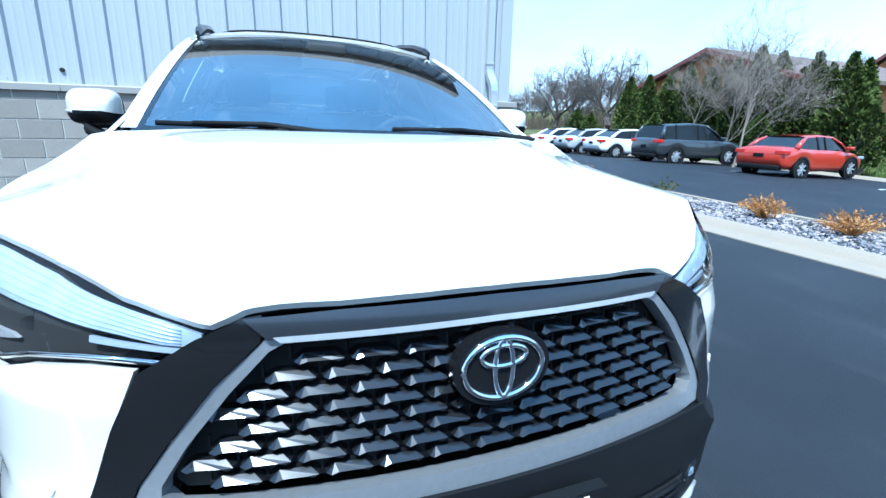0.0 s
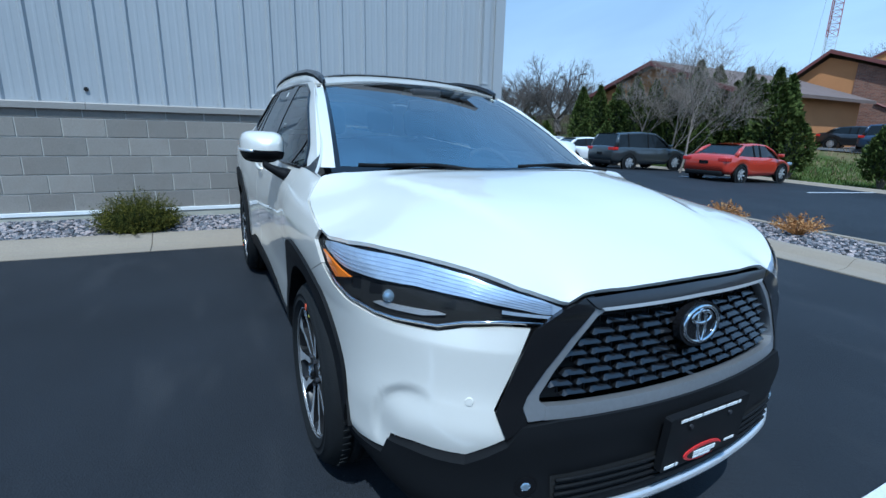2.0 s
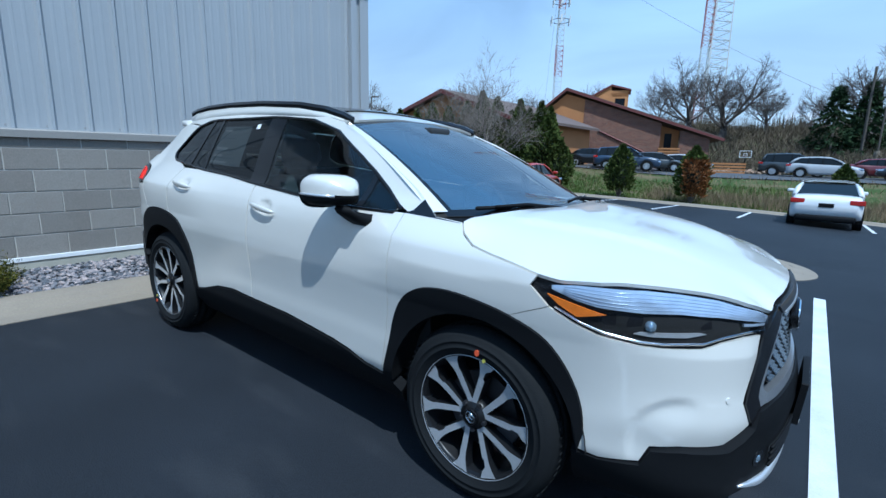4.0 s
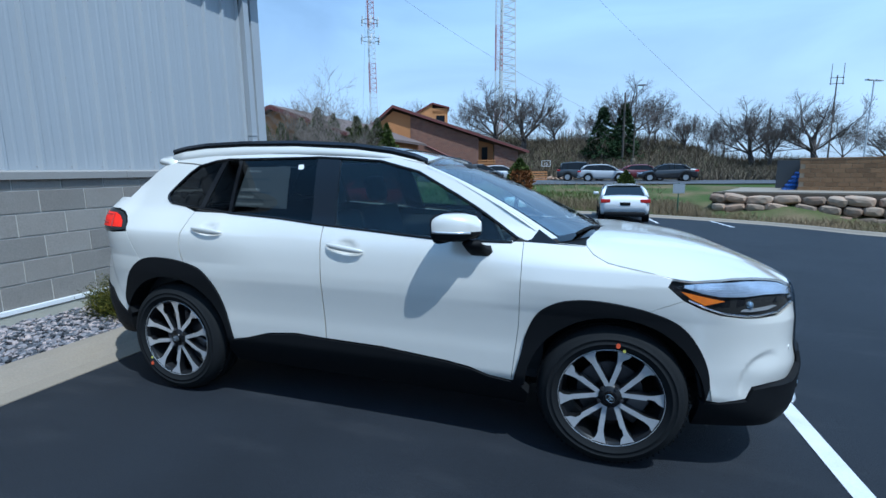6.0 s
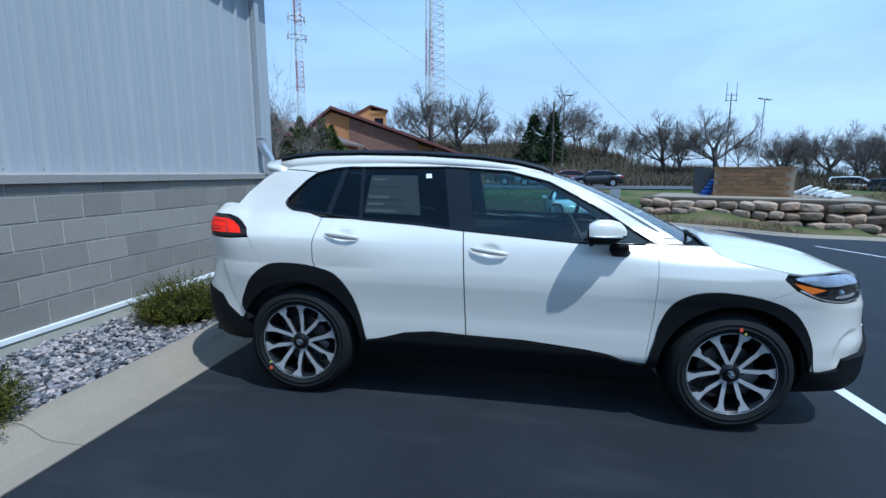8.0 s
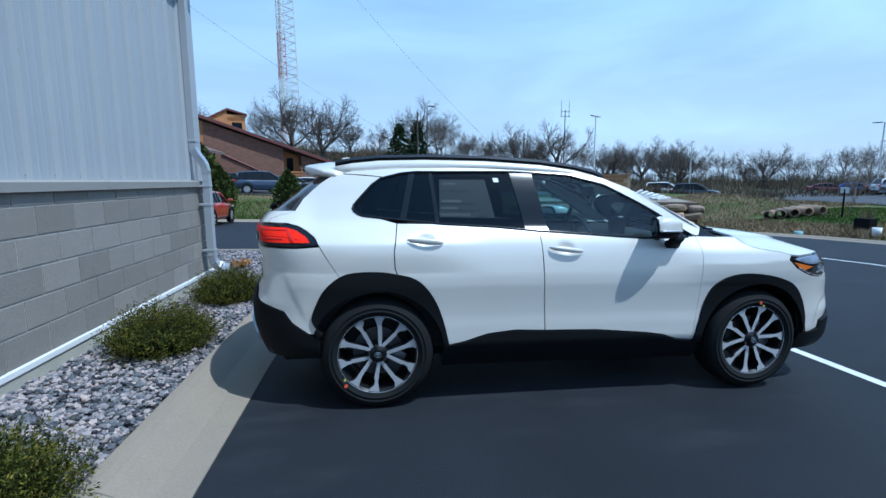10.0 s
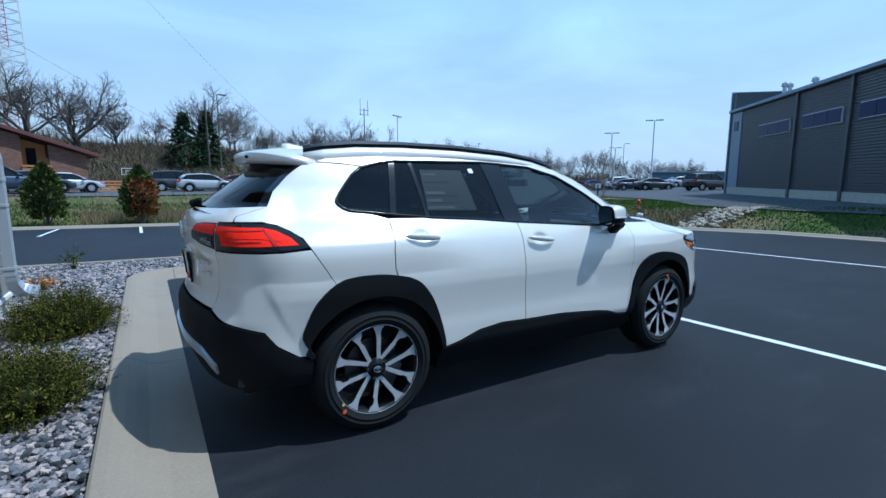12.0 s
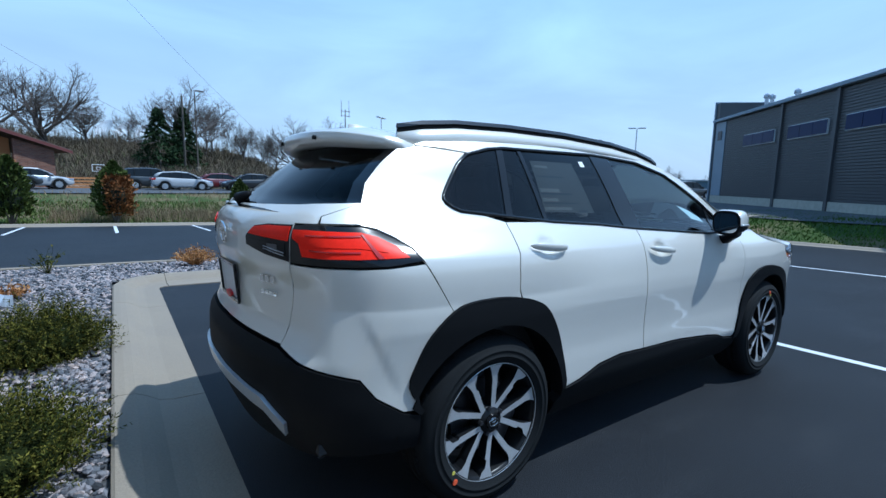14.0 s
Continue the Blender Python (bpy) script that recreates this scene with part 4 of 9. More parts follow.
# rear lower bumper
top = uz("x -1.675 .475,x -1.74 .488,x -1.84 .553,x -1.95 .623,r .57 .708,r .4 .715,r .2 .717") + [(U_END, .717)]
bot = uz("x -1.68 .345,x -1.85 .335,r .6 .315,r .3 .30") + [(U_END, .30)]
for s in (1, -1):
    poly = top + bot[::-1]
    if s == -1:
        poly = [(-u, z) for u, z in poly[::-1]]
    patch("lower_bumper", poly, lambda u, z: body(u, z, .006), lambda u, z: body_n(u, z, .006), M_CLAD, car, "matt black lower rear bumper", .06, .04, .03)
for s in (1, -1):
    poly = uz("r .62 .44,r .5 .515,r .3 .53") + [(U_END, .535), (U_END, .475)] + uz("r .3 .475,r .5 .455,r .605 .385")
    if s == -1:
        poly = [(-u, z) for u, z in poly[::-1]]
    patch("skid_plate", poly, lambda u, z: body(u, z, .02), lambda u, z: body_n(u, z, .02), M_SILVER, car, "silver rear skid strip", .06, .04, .02)

# dark backing behind the panel gaps
for s in (1, -1):
    poly = uz("f .02 .56,f .5 .6,f .60 .80,f .5 .875,f .68 .93,x 1.75 .955,x 1.5 .97,x 1.2 1.03,x .9 1.075,x -.3 1.11,x -.9 1.15,x -1.3 1.18,x -1.75 1.10,x -1.95 1.15,r .62 1.15,r .62 .70,x -1.72 .60,x -1.66 .76,x -1.55 .835,x -1.32 .865,x -1.1 .82,x -.95 .66,x -.88 .30,x .86 .30,x .90 .66,x 1.0 .77,x 1.2 .825,x 1.45 .79,x 1.65 .68,x 1.72 .40,x 1.9 .35,f .6 .35,f .02 .35")
    if s == -1:
        poly = [(-u, z) for u, z in poly[::-1]]
    patch("inner_shell", poly, lambda u, z: body(u, z, -.02), lambda u, z: body_n(u, z, -.02), M_BLACK, car, "black inner body shell", .08, .06, 0)

# tailgate
for nm, spec, mt, lb in (("tailgate", "r .62 1.02,r .61 .87,r .57 .722,r .4 .728,r .2 .73", M_WHITE, "white tailgate skin"),):
    half = uz(spec) + [(U_END, .73), (U_END, 1.214)] + uz("r .3 1.217,r .55 1.223,r .66 1.229,x -1.957 1.235,r .730 1.188,r .728 1.164,r .625 1.162")
    for s in (1, -1):
        pl = half if s == 1 else [(-u, z) for u, z in half[::-1]]
        patch(nm, pl, lambda u, z: body(u, z), lambda u, z: body_n(u, z), mt, car, lb, .05, .04, .004)


def tps(points):
    """A smooth sheet z(x, y) through points, symmetric in y."""
    pts = np.array([(x, y, z) for x, y, z in points] + [(x, -y, z) for x, y, z in points if abs(y) > 1e-6])
    n = len(pts)
    r2 = ((pts[:, None, :2] - pts[None, :, :2]) ** 2).sum(-1)
    K = np.where(r2 > 0, 0.5 * r2 * np.log(r2 + 1e-12), 0)
    A = np.zeros((n + 3, n + 3))
    A[:n, :n] = K
    Q = np.c_[np.ones(n), pts[:, :2]]
    A[:n, n:] = Q
    A[n:, :n] = Q.T
    w = np.linalg.solve(A, np.r_[pts[:, 2], 0, 0, 0])

    def f(x, y):
        d2 = (pts[:, 0] - x) ** 2 + (pts[:, 1] - y) ** 2
        return float((w[:n] * np.where(d2 > 0, 0.5 * d2 * np.log(d2 + 1e-12), 0)).sum() + w[n] + w[n + 1] * x + w[n + 2] * y)
    return f


def top_panel(name, edge, height, material, label, du=.06, flange=.012, parent=None):
    def nrm(x, y):
        e = .01
        return Vector((-(height(x + e, y) - height(x - e, y)) / (2 * e), -(height(x, y + e) - height(x, y - e)) / (2 * e), 1)).normalized()
    return patch(name, edge, lambda x, y: Vector((x, y, height(x, y))), nrm, material, parent or car, label, du, du, flange)


# bonnet
seam = [body(u, z) for u, z in uz("x 1.165 1.084,x 1.20 1.049,x 1.27 1.016,x 1.37 .998,x 1.46 .984,x 1.55 .966,x 1.63 .959,x 1.75 .970,x 1.88 .972,f .78 .963,f .68 .946,f .56 .915,f .50 .899,f .43 .880,f .385 .898,f .25 .904,f .12 .907")] + [body(0, .908)]
right = [(p.x, p.y) for p in seam]
cowl_r = [(1.165, -.70), (1.20, -.5), (1.24, -.25), (1.25, 0)]
edge = shrink(right + [(x, -y) for x, y in right[-2::-1]] + [(x, -y) for x, y in cowl_r[:-1]] + [(x, y) for x, y in cowl_r[::-1]], .003)
bonnet_z = tps([tuple(p) for p in seam] + [(1.165, -.68, 1.098), (1.20, -.5, 1.108), (1.25, 0, 1.108), (1.24, -.25, 1.110), (1.5, 0, 1.088), (1.75, 0, 1.048), (1.95, 0, 1.0), (2.10, 0, .953), (1.5, -.45, 1.080), (1.75, -.45, 1.044), (1.95, -.40, .997), (1.4, -.70, 1.045), (1.7, -.68, 1.015), (1.9, -.62, .985)])


def bonnet_top(x, y):
    """The bonnet's sheet with its raised middle."""
    ridge = .60 - .24 * (x - 1.2) / .9
    return bonnet_z(x, y) + .011 * smooth((ridge - abs(y)) / .07 + .5) * smooth((2.05 - x) / .3) * smooth((x - 1.22) / .12)


top_panel("bonnet", edge, bonnet_top, M_WHITE, "white bonnet", .035)

# roof with its glass panel
redge = [body(u, z) for u, z in uz("x .25 1.477,x .05 1.515,x -.3 1.53,x -.8 1.53,x -1.2 1.517,x -1.5 1.492")]
roof_z = tps([tuple(p) for p in redge] + [(.265, -.40, 1.506), (.24, 0, 1.521), (.10, 0, 1.556), (.10, -.40, 1.540), (-.3, 0, 1.598), (-.3, -.35, 1.583), (-.8, 0, 1.603), (-.8, -.35, 1.588), (-1.2, 0, 1.59), (-1.2, -.35, 1.575), (-1.55, 0, 1.562), (-1.55, -.35, 1.547)])
rr = [(p.x, p.y) for p in redge]
top_panel("roof", shrink(rr + [(-1.56, -.4), (-1.57, 0), (-1.56, .4)] + [(x, -y) for x, y in rr[::-1]] + [(.27, .40), (.245, .15), (.245, -.15), (.27, -.40)], .002), roof_z, M_WHITE, "white roof panel", .08)
top_panel("glass_roof", [(.02, -.42), (-.02, -.46), (-.78, -.46), (-.80, -.42), (-.80, .42), (-.78, .46), (-.02, .46), (.02, .42)], lambda x, y: roof_z(x, y) + .005, M_GLOSSBLACK, "dark glass roof panel", .08, .012)
top_panel("wind_deflector", [(.05, -.40), (.03, -.43), (-.03, -.43), (-.03, .43), (.03, .43), (.05, .40)], lambda x, y: roof_z(x, y) + .007, M_GLOSSBLACK, "black glass-roof wind deflector", .08, .02)


def ruled(name, lo, hi, material, label, bulge=.03, n=18, m_=10, parent=None, double=0.004, inset=(0, 1, 0, 1)):
    """A curved pane between two edge curves, each a function of t in -1..1."""
    vs, fs = [], []
    a0, a1, b0, b1 = inset
    for j in range(m_ + 1):
        w = b0 + (b1 - b0) * j / m_
        for i in range(n + 1):
            t = -1 + 2 * (a0 + (a1 - a0) * i / n)
            p, q = Vector(lo(t)), Vector(hi(t))
            s = p.lerp(q, w)
            up = Vector((abs(q.z - p.z), 0, abs(p.x - q.x))).normalized()
            if q.x > p.x:
                up.x = -up.x
            vs.append(s + up * bulge * 4 * w * (1 - w) * (1 - .2 * t * t))
    k = n + 1
    for j in range(m_):
        for i in range(n):
            fs.append([j * k + i, j * k + i + 1, (j + 1) * k + i + 1, (j + 1) * k + i])
    return mesh_ob(name, vs, fs, None, material, parent or car, label)


def ws_lo(t):
    return (1.275 - .235 * abs(t) ** 2.3, .715 * t, 1.092 - .008 * abs(t) ** 2)


def ws_hi(t):
    return (.24 + .04 * abs(t) ** 2.2, .575 * t, 1.520 - .056 * abs(t) ** 2.2)


pane = ruled("windscreen", ws_lo, ws_hi, M_GLASS, "large raked windscreen reflecting the sky", .028)
pane.visible_shadow = False
ruled("windscreen_band", ws_lo, ws_hi, M_GLOSSBLACK, "black top band of the windscreen", .026, inset=(0, 1, .965, 1.0), m_=2, parent=pane)
for ins in ((-.034, .010, .035, 1), (.990, 1.034, .035, 1)):
    ruled("windscreen_pillar", ws_lo, ws_hi, M_WHITE, "white windscreen pillar", .031, inset=ins, n=4, m_=10)
for ins in ((.010, .024, 0, 1), (.976, .990, 0, 1), (0, 1, 0, .05)):
    ruled("windscreen_border", ws_lo, ws_hi, M_GLOSSBLACK, "black windscreen border", .0285, inset=ins, m_=8, parent=pane)

# rear window, spoiler
def rw_lo(t):
    p = body(ur(.73 * t if abs(t) > .02 else .0), 1.188)
    return (p.x + .012, -.73 * t, 1.186)


def rw_hi(t):
    return (-1.70 + .10 * abs(t) ** 2, -.60 * t, 1.482 - .02 * t * t)


EDGE_R = uz("r .73 1.186,x -1.955 1.235,x -1.87 1.31,x -1.76 1.39,x -1.63 1.468")


def rear_pane(name, material, label, t0, t1, off, parent):
    """The rear window between the quarter panels' edges, or a strip of it."""
    vs, fs = [], []
    for j in range(17):
        w = j / 16 * 4
        i = min(int(w), 3)
        a, b = EDGE_R[i], EDGE_R[i + 1]
        e = body(a[0] + (b[0] - a[0]) * (w - i), a[1] + (b[1] - a[1]) * (w - i), -.003 + off)
        w /= 4
        cxx = -2.105 + .40 * w - .05 * w * (1 - w)
        for i in range(25):
            t = t0 + (t1 - t0) * i / 24
            vs.append(Vector((cxx - off + (e.x - cxx) * abs(t) ** 2.6, e.y * t, e.z + .012 * (1 - t * t))))
    for j in range(16):
        for i in range(24):
            fs.append([j * 25 + i, j * 25 + i + 1, (j + 1) * 25 + i + 1, (j + 1) * 25 + i])
    return mesh_ob(name, vs, fs, None, material, parent, label)


pane = rear_pane("rear_window", M_GLASS_REAR, "dark tinted rear window", -1, 1, 0, car)
for t0, t1 in ((-1, -.93), (.93, 1)):
    rear_pane("window_border", M_GLOSSBLACK, "black printed border", t0, t1, .002, pane)
pane.visible_shadow = False
bm = bmesh.new()
rows = []
for i in range(25):
    t = -1 + 2 * i / 24
    y = .572 * t
    xb, xt = -1.53, -1.845 + .17 * abs(t) ** 2.4
    zb = roof_z(-1.53, clamp(y, -.54, .54)) + .002 - .03 * smooth((abs(t) - .85) / .15)
    zt = 1.535 - .045 * abs(t) ** 3
    thick = .062 * (1 - .45 * abs(t) ** 6)
    rows.append([bm.verts.new(c) for c in ((xb, y, zb), (xb * .6 + xt * .4, y, zb * .6 + zt * .4 + .010), (xt + .02, y, zt + .004), (xt, y, zt - .012), (xt + .012, y, zt - thick), (xt + .07, y, zt - thick - .006), (xb - .06, y, zb - .085), (xb, y, zb - .05))])
for i in range(24):
    for j in range(8):
        bm.faces.new((rows[i][j], rows[i][(j + 1) % 8], rows[i + 1][(j + 1) % 8], rows[i + 1][j]))
bm.faces.new(rows[0])
bm.faces.new(rows[-1][::-1])
bmesh.ops.recalc_face_normals(bm, faces=bm.faces[:])
es = [e for e in bm.edges if e.calc_face_angle(0) > .5]
bmesh.ops.bevel(bm, geom=es, offset=.006, segments=2, affect="EDGES")
sp = part("roof_spoiler", bm, M_WHITE, car, "white roof spoiler", True)
for y in (-.22, .22):
    bm = bmesh.new()
    box(bm, -1.846 + .012, -1.80, y - .012, y + .012, 1.494, 1.512, .004)
    part("spoiler_slot", bm, M_BLACK, sp, "small dark slot")
bm = bmesh.new()
for i, (x, h, w) in enumerate(((-1.42, 0, .012), (-1.50, .05, .016), (-1.58, .062, .010))):
    pass
rows = [[bm.verts.new((x, w * c, roof_z(-1.45, 0) - .01 + h * s)) for c, s in ((-1, 0), (-.5, 1), (.5, 1), (1, 0))] for x, h, w in ((-1.34, .010, .02), (-1.44, .032, .024), (-1.53, .048, .016), (-1.57, .044, .008))]
for i in range(3):
    for j in range(3):
        bm.faces.new((rows[i][j], rows[i][j + 1], rows[i + 1][j + 1], rows[i + 1][j]))
bm.faces.new(rows[0][::-1])
bm.faces.new(rows[-1])
bmesh.ops.recalc_face_normals(bm, faces=bm.faces[:])
part("roof_antenna", bm, M_WHITE, car, "white shark-fin aerial", True)

# side windows
DLO = (("front_door_window", "x .60 1.232,x .48 1.30,x .24 1.42,x -.01 1.48,x -.268 1.495,x -.205 1.122,x .13 1.103,x .46 1.084,x .575 1.084", M_GLASS_SIDE, "clear front door window"),
       ("quarter_light", "x .795 1.108,x .63 1.205,x .615 1.084,x .80 1.084", M_GLASS_SIDE, "small front corner window"),
       ("rear_door_window", "x -.425 1.499,x -.95 1.486,x -.925 1.166,x -.59 1.150,x -.36 1.132", M_GLASS_DARK, "dark tinted rear door window"),
       ("rear_door_window", "x -.975 1.486,x -1.065 1.484,x -1.14 1.184,x -.95 1.168", M_GLASS_DARK, "dark tinted fixed rear door pane"),
       ("rear_side_window", "x -1.105 1.482,x -1.16 1.477,x -1.285 1.443,x -1.352 1.398,x -1.402 1.346,x -1.445 1.300,x -1.47 1.27,x -1.475 1.254,x -1.467 1.241,x -1.443 1.226,x -1.41 1.212,x -1.28 1.2,x -1.175 1.192", M_GLASS_DARK, "dark tinted rear side window"))
for nm, spec, mt, lb in DLO:
    for ob in skin(nm, spec, mt, lb, off=-.004, gap=0, flange=0):
        ob.visible_shadow = False
for nm, spec in (("b_pillar_trim", "x -.268 1.497,x -.425 1.501,x -.36 1.128,x -.205 1.118"), ("window_divider", "x -.95 1.488,x -.975 1.488,x -.95 1.166,x -.925 1.164"),
                 ("window_divider", "x -1.065 1.486,x -1.105 1.482,x -1.175 1.194,x -1.14 1.182"), ("window_divider", "x .63 1.212,x .60 1.234,x .575 1.08,x .615 1.08")):
    skin(nm, spec, M_GLOSSBLACK, "gloss black window pillar", off=0, gap=0, flange=.02)
trim = uz("x .83 1.098,x .60 1.242,x .48 1.308,x .24 1.428,x -.01 1.488,x -.29 1.503,x -.41 1.507,x -.97 1.493,x -1.06 1.492,x -1.16 1.48,x -1.29 1.447,x -1.355 1.402,x -1.405 1.349,x -1.448 1.302,x -1.473 1.272,x -1.480 1.254,x -1.470 1.239,x -1.445 1.222,x -1.41 1.209,x -1.28 1.197,x -1.12 1.182,x -.91 1.163,x -.59 1.147,x -.29 1.123,x .13 1.098,x .46 1.078,x .80 1.080")
for s in (1, -1):
    bm = bmesh.new()
    pts = []
    for i in range(len(trim)):
        a, b = trim[i], trim[(i + 1) % len(trim)]
        k = max(1, int(abs(a[0] - b[0]) / .08))
        pts += [body(s * (a[0] + (b[0] - a[0]) * j / k), a[1] + (b[1] - a[1]) * j / k, .0) for j in range(k)]
    tube(bm, pts, .009, 6, True)
    part("window_trim", bm, M_GLOSSBLACK, car, "black window surround", True)

# roof rails
for s in (1, -1):
    line = [Vector((x, s * -y, z)) for x, y, z in ((.27, .555, 1.488), (.20, .553, 1.515), (.05, .548, 1.548), (-.2, .538, 1.578), (-.6, .53, 1.596), (-1.0, .525, 1.595), (-1.3, .522, 1.583), (-1.48, .522, 1.562), (-1.59, .522, 1.540))]
    rail = None
    for nm, dz, h, mt, lb in (("roof_rail", .012, .014, M_GUNMETAL, "raised dark roof rail"), ("rail_foot", -.012, .018, M_BLACK, "black rail base"), ("roof_ridge", -.02, 0, M_WHITE, "white raised roof edge under the rail")):
        bm = bmesh.new()
        rows = []
        for i, p in enumerate(line):
            w = (.019 if dz > 0 else .012 if h else .034) * (.5 if i in (0, len(line) - 1) else 1)
            b = roof_z(p.x, p.y) - .012
            z0, z1 = (p.z, p.z + .017) if dz > 0 else ((p.z - .022, p.z) if h else (min(b, p.z - .04) - .02, p.z - .020))
            rows.append([bm.verts.new((p.x, p.y - w * .6, z1)), bm.verts.new((p.x, p.y + w * .6, z1)), bm.verts.new((p.x, p.y + w, z0)), bm.verts.new((p.x, p.y - w, z0))])
        for i in range(len(line) - 1):
            for j in range(4):
                bm.faces.new((rows[i][j], rows[i][(j + 1) % 4], rows[i + 1][(j + 1) % 4], rows[i + 1][j]))
        bm.faces.new(rows[0])
        bm.faces.new(rows[-1][::-1])
        bmesh.ops.recalc_face_normals(bm, faces=bm.faces[:])
        ob = part(nm, bm, mt, rail or car, lb, not h)
        rail = rail or ob

# head lamps: dark bowl, ribbed strip, amber corners, projector, cover
HL = uz("x 1.535 .928," + HL_LOW + ",f .47 .845," + HL_TOP)
for s in (1, -1):
    def side_poly(poly):
        return poly if s == 1 else [(-u, z) for u, z in poly[::-1]]
    bowl = patch("headlamp", side_poly(shrink(HL, .002)), lambda u, z: body(u, z, -.022), lambda u, z: body_n(u, z, -.022), M_SMOKE, car, "slim black headlamp with ribbed clear strip", .04, .03, 0)
    top = uz("x 1.60 .938,x 1.68 .950,x 1.75 .954,x 1.88 .955,f .78 .947,f .68 .930,f .56 .900,f .50 .885,f .445 .866")
    low = uz("x 1.60 .926,x 1.68 .903,x 1.75 .892,x 1.88 .889,f .78 .892,f .68 .883,f .56 .864,f .50 .852,f .445 .848")

    def band(f):
        """Points along the strip, f of the way from its lower to its upper edge."""
        res = []
        for k in range(33):
            q = min(k / 4, 7.999)
            i = int(q)
            g = q - i
            res.append(tuple((low[i][n] + (low[i + 1][n] - low[i][n]) * g) * (1 - f) + (top[i][n] + (top[i + 1][n] - top[i][n]) * g) * f for n in (0, 1)))
        return res
    patch("lamp_strip", side_poly(band(0) + band(1)[::-1]), lambda u, z: body(u, z, -.012), lambda u, z: body_n(u, z, -.012), M_LED, bowl, "ribbed clear light strip", .03, .012, .008)
    for f in (.16, .33, .50, .67, .84):
        bm = bmesh.new()
        tube(bm, [body(s * u, z, -.0112) for u, z in band(f)[2:-2]], .0009, 4)
        part("lamp_rib", bm, M_LED, bowl, "", True)
    for spec, mt, lb in (("x 1.588 .908,x 1.63 .878,x 1.69 .850,x 1.775 .872,x 1.70 .886", M_AMBER, "amber corner lens"), ("f .60 .852,f .47 .840,f .472 .847,f .56 .856,f .60 .861", M_LED, "clear turn lens")):
        patch("amber_lens", side_poly(uz(spec)), lambda u, z: body(u, z, -.010), lambda u, z: body_n(u, z, -.010), mt, bowl, lb, .03, .02, .006)
    bm = bmesh.new()
    pts = uz("x 1.62 .872,x 1.70 .838,x 1.78 .815,x 1.88 .802,f .80 .801,f .735 .808,f .685 .826,f .60 .835,f .50 .831")
    tube(bm, [body(s * u, z, -.004) for u, z in pts], .0045, 6)
    part("lamp_chrome_line", bm, M_CHROME, bowl, "thin bright line", True)
    patch("lamp_reflector", side_poly(uz("x 1.86 .822,x 1.91 .817,f .765 .821,f .725 .834,f .74 .838,f .80 .832,x 1.88 .830")), lambda u, z: body(u, z, -.014), lambda u, z: body_n(u, z, -.014), M_SILVER, bowl, "bright lower reflector", .03, .02, .006)
    for u0 in (ux(1.905),):
        c = body(s * u0, .848, -.022)
        bm = bmesh.new()
        ball(bm, c, .019, 2)
        part("projector_lens", bm, M_PROJECTOR, bowl, "round projector lens", True)
    cov = patch("lamp_cover", side_poly(shrink(HL, .001)), lambda u, z: body(u, z, .001), lambda u, z: body_n(u, z, .001), M_LENS, bowl, "clear lamp cover", .04, .03, 0)
    cov.visible_shadow = False

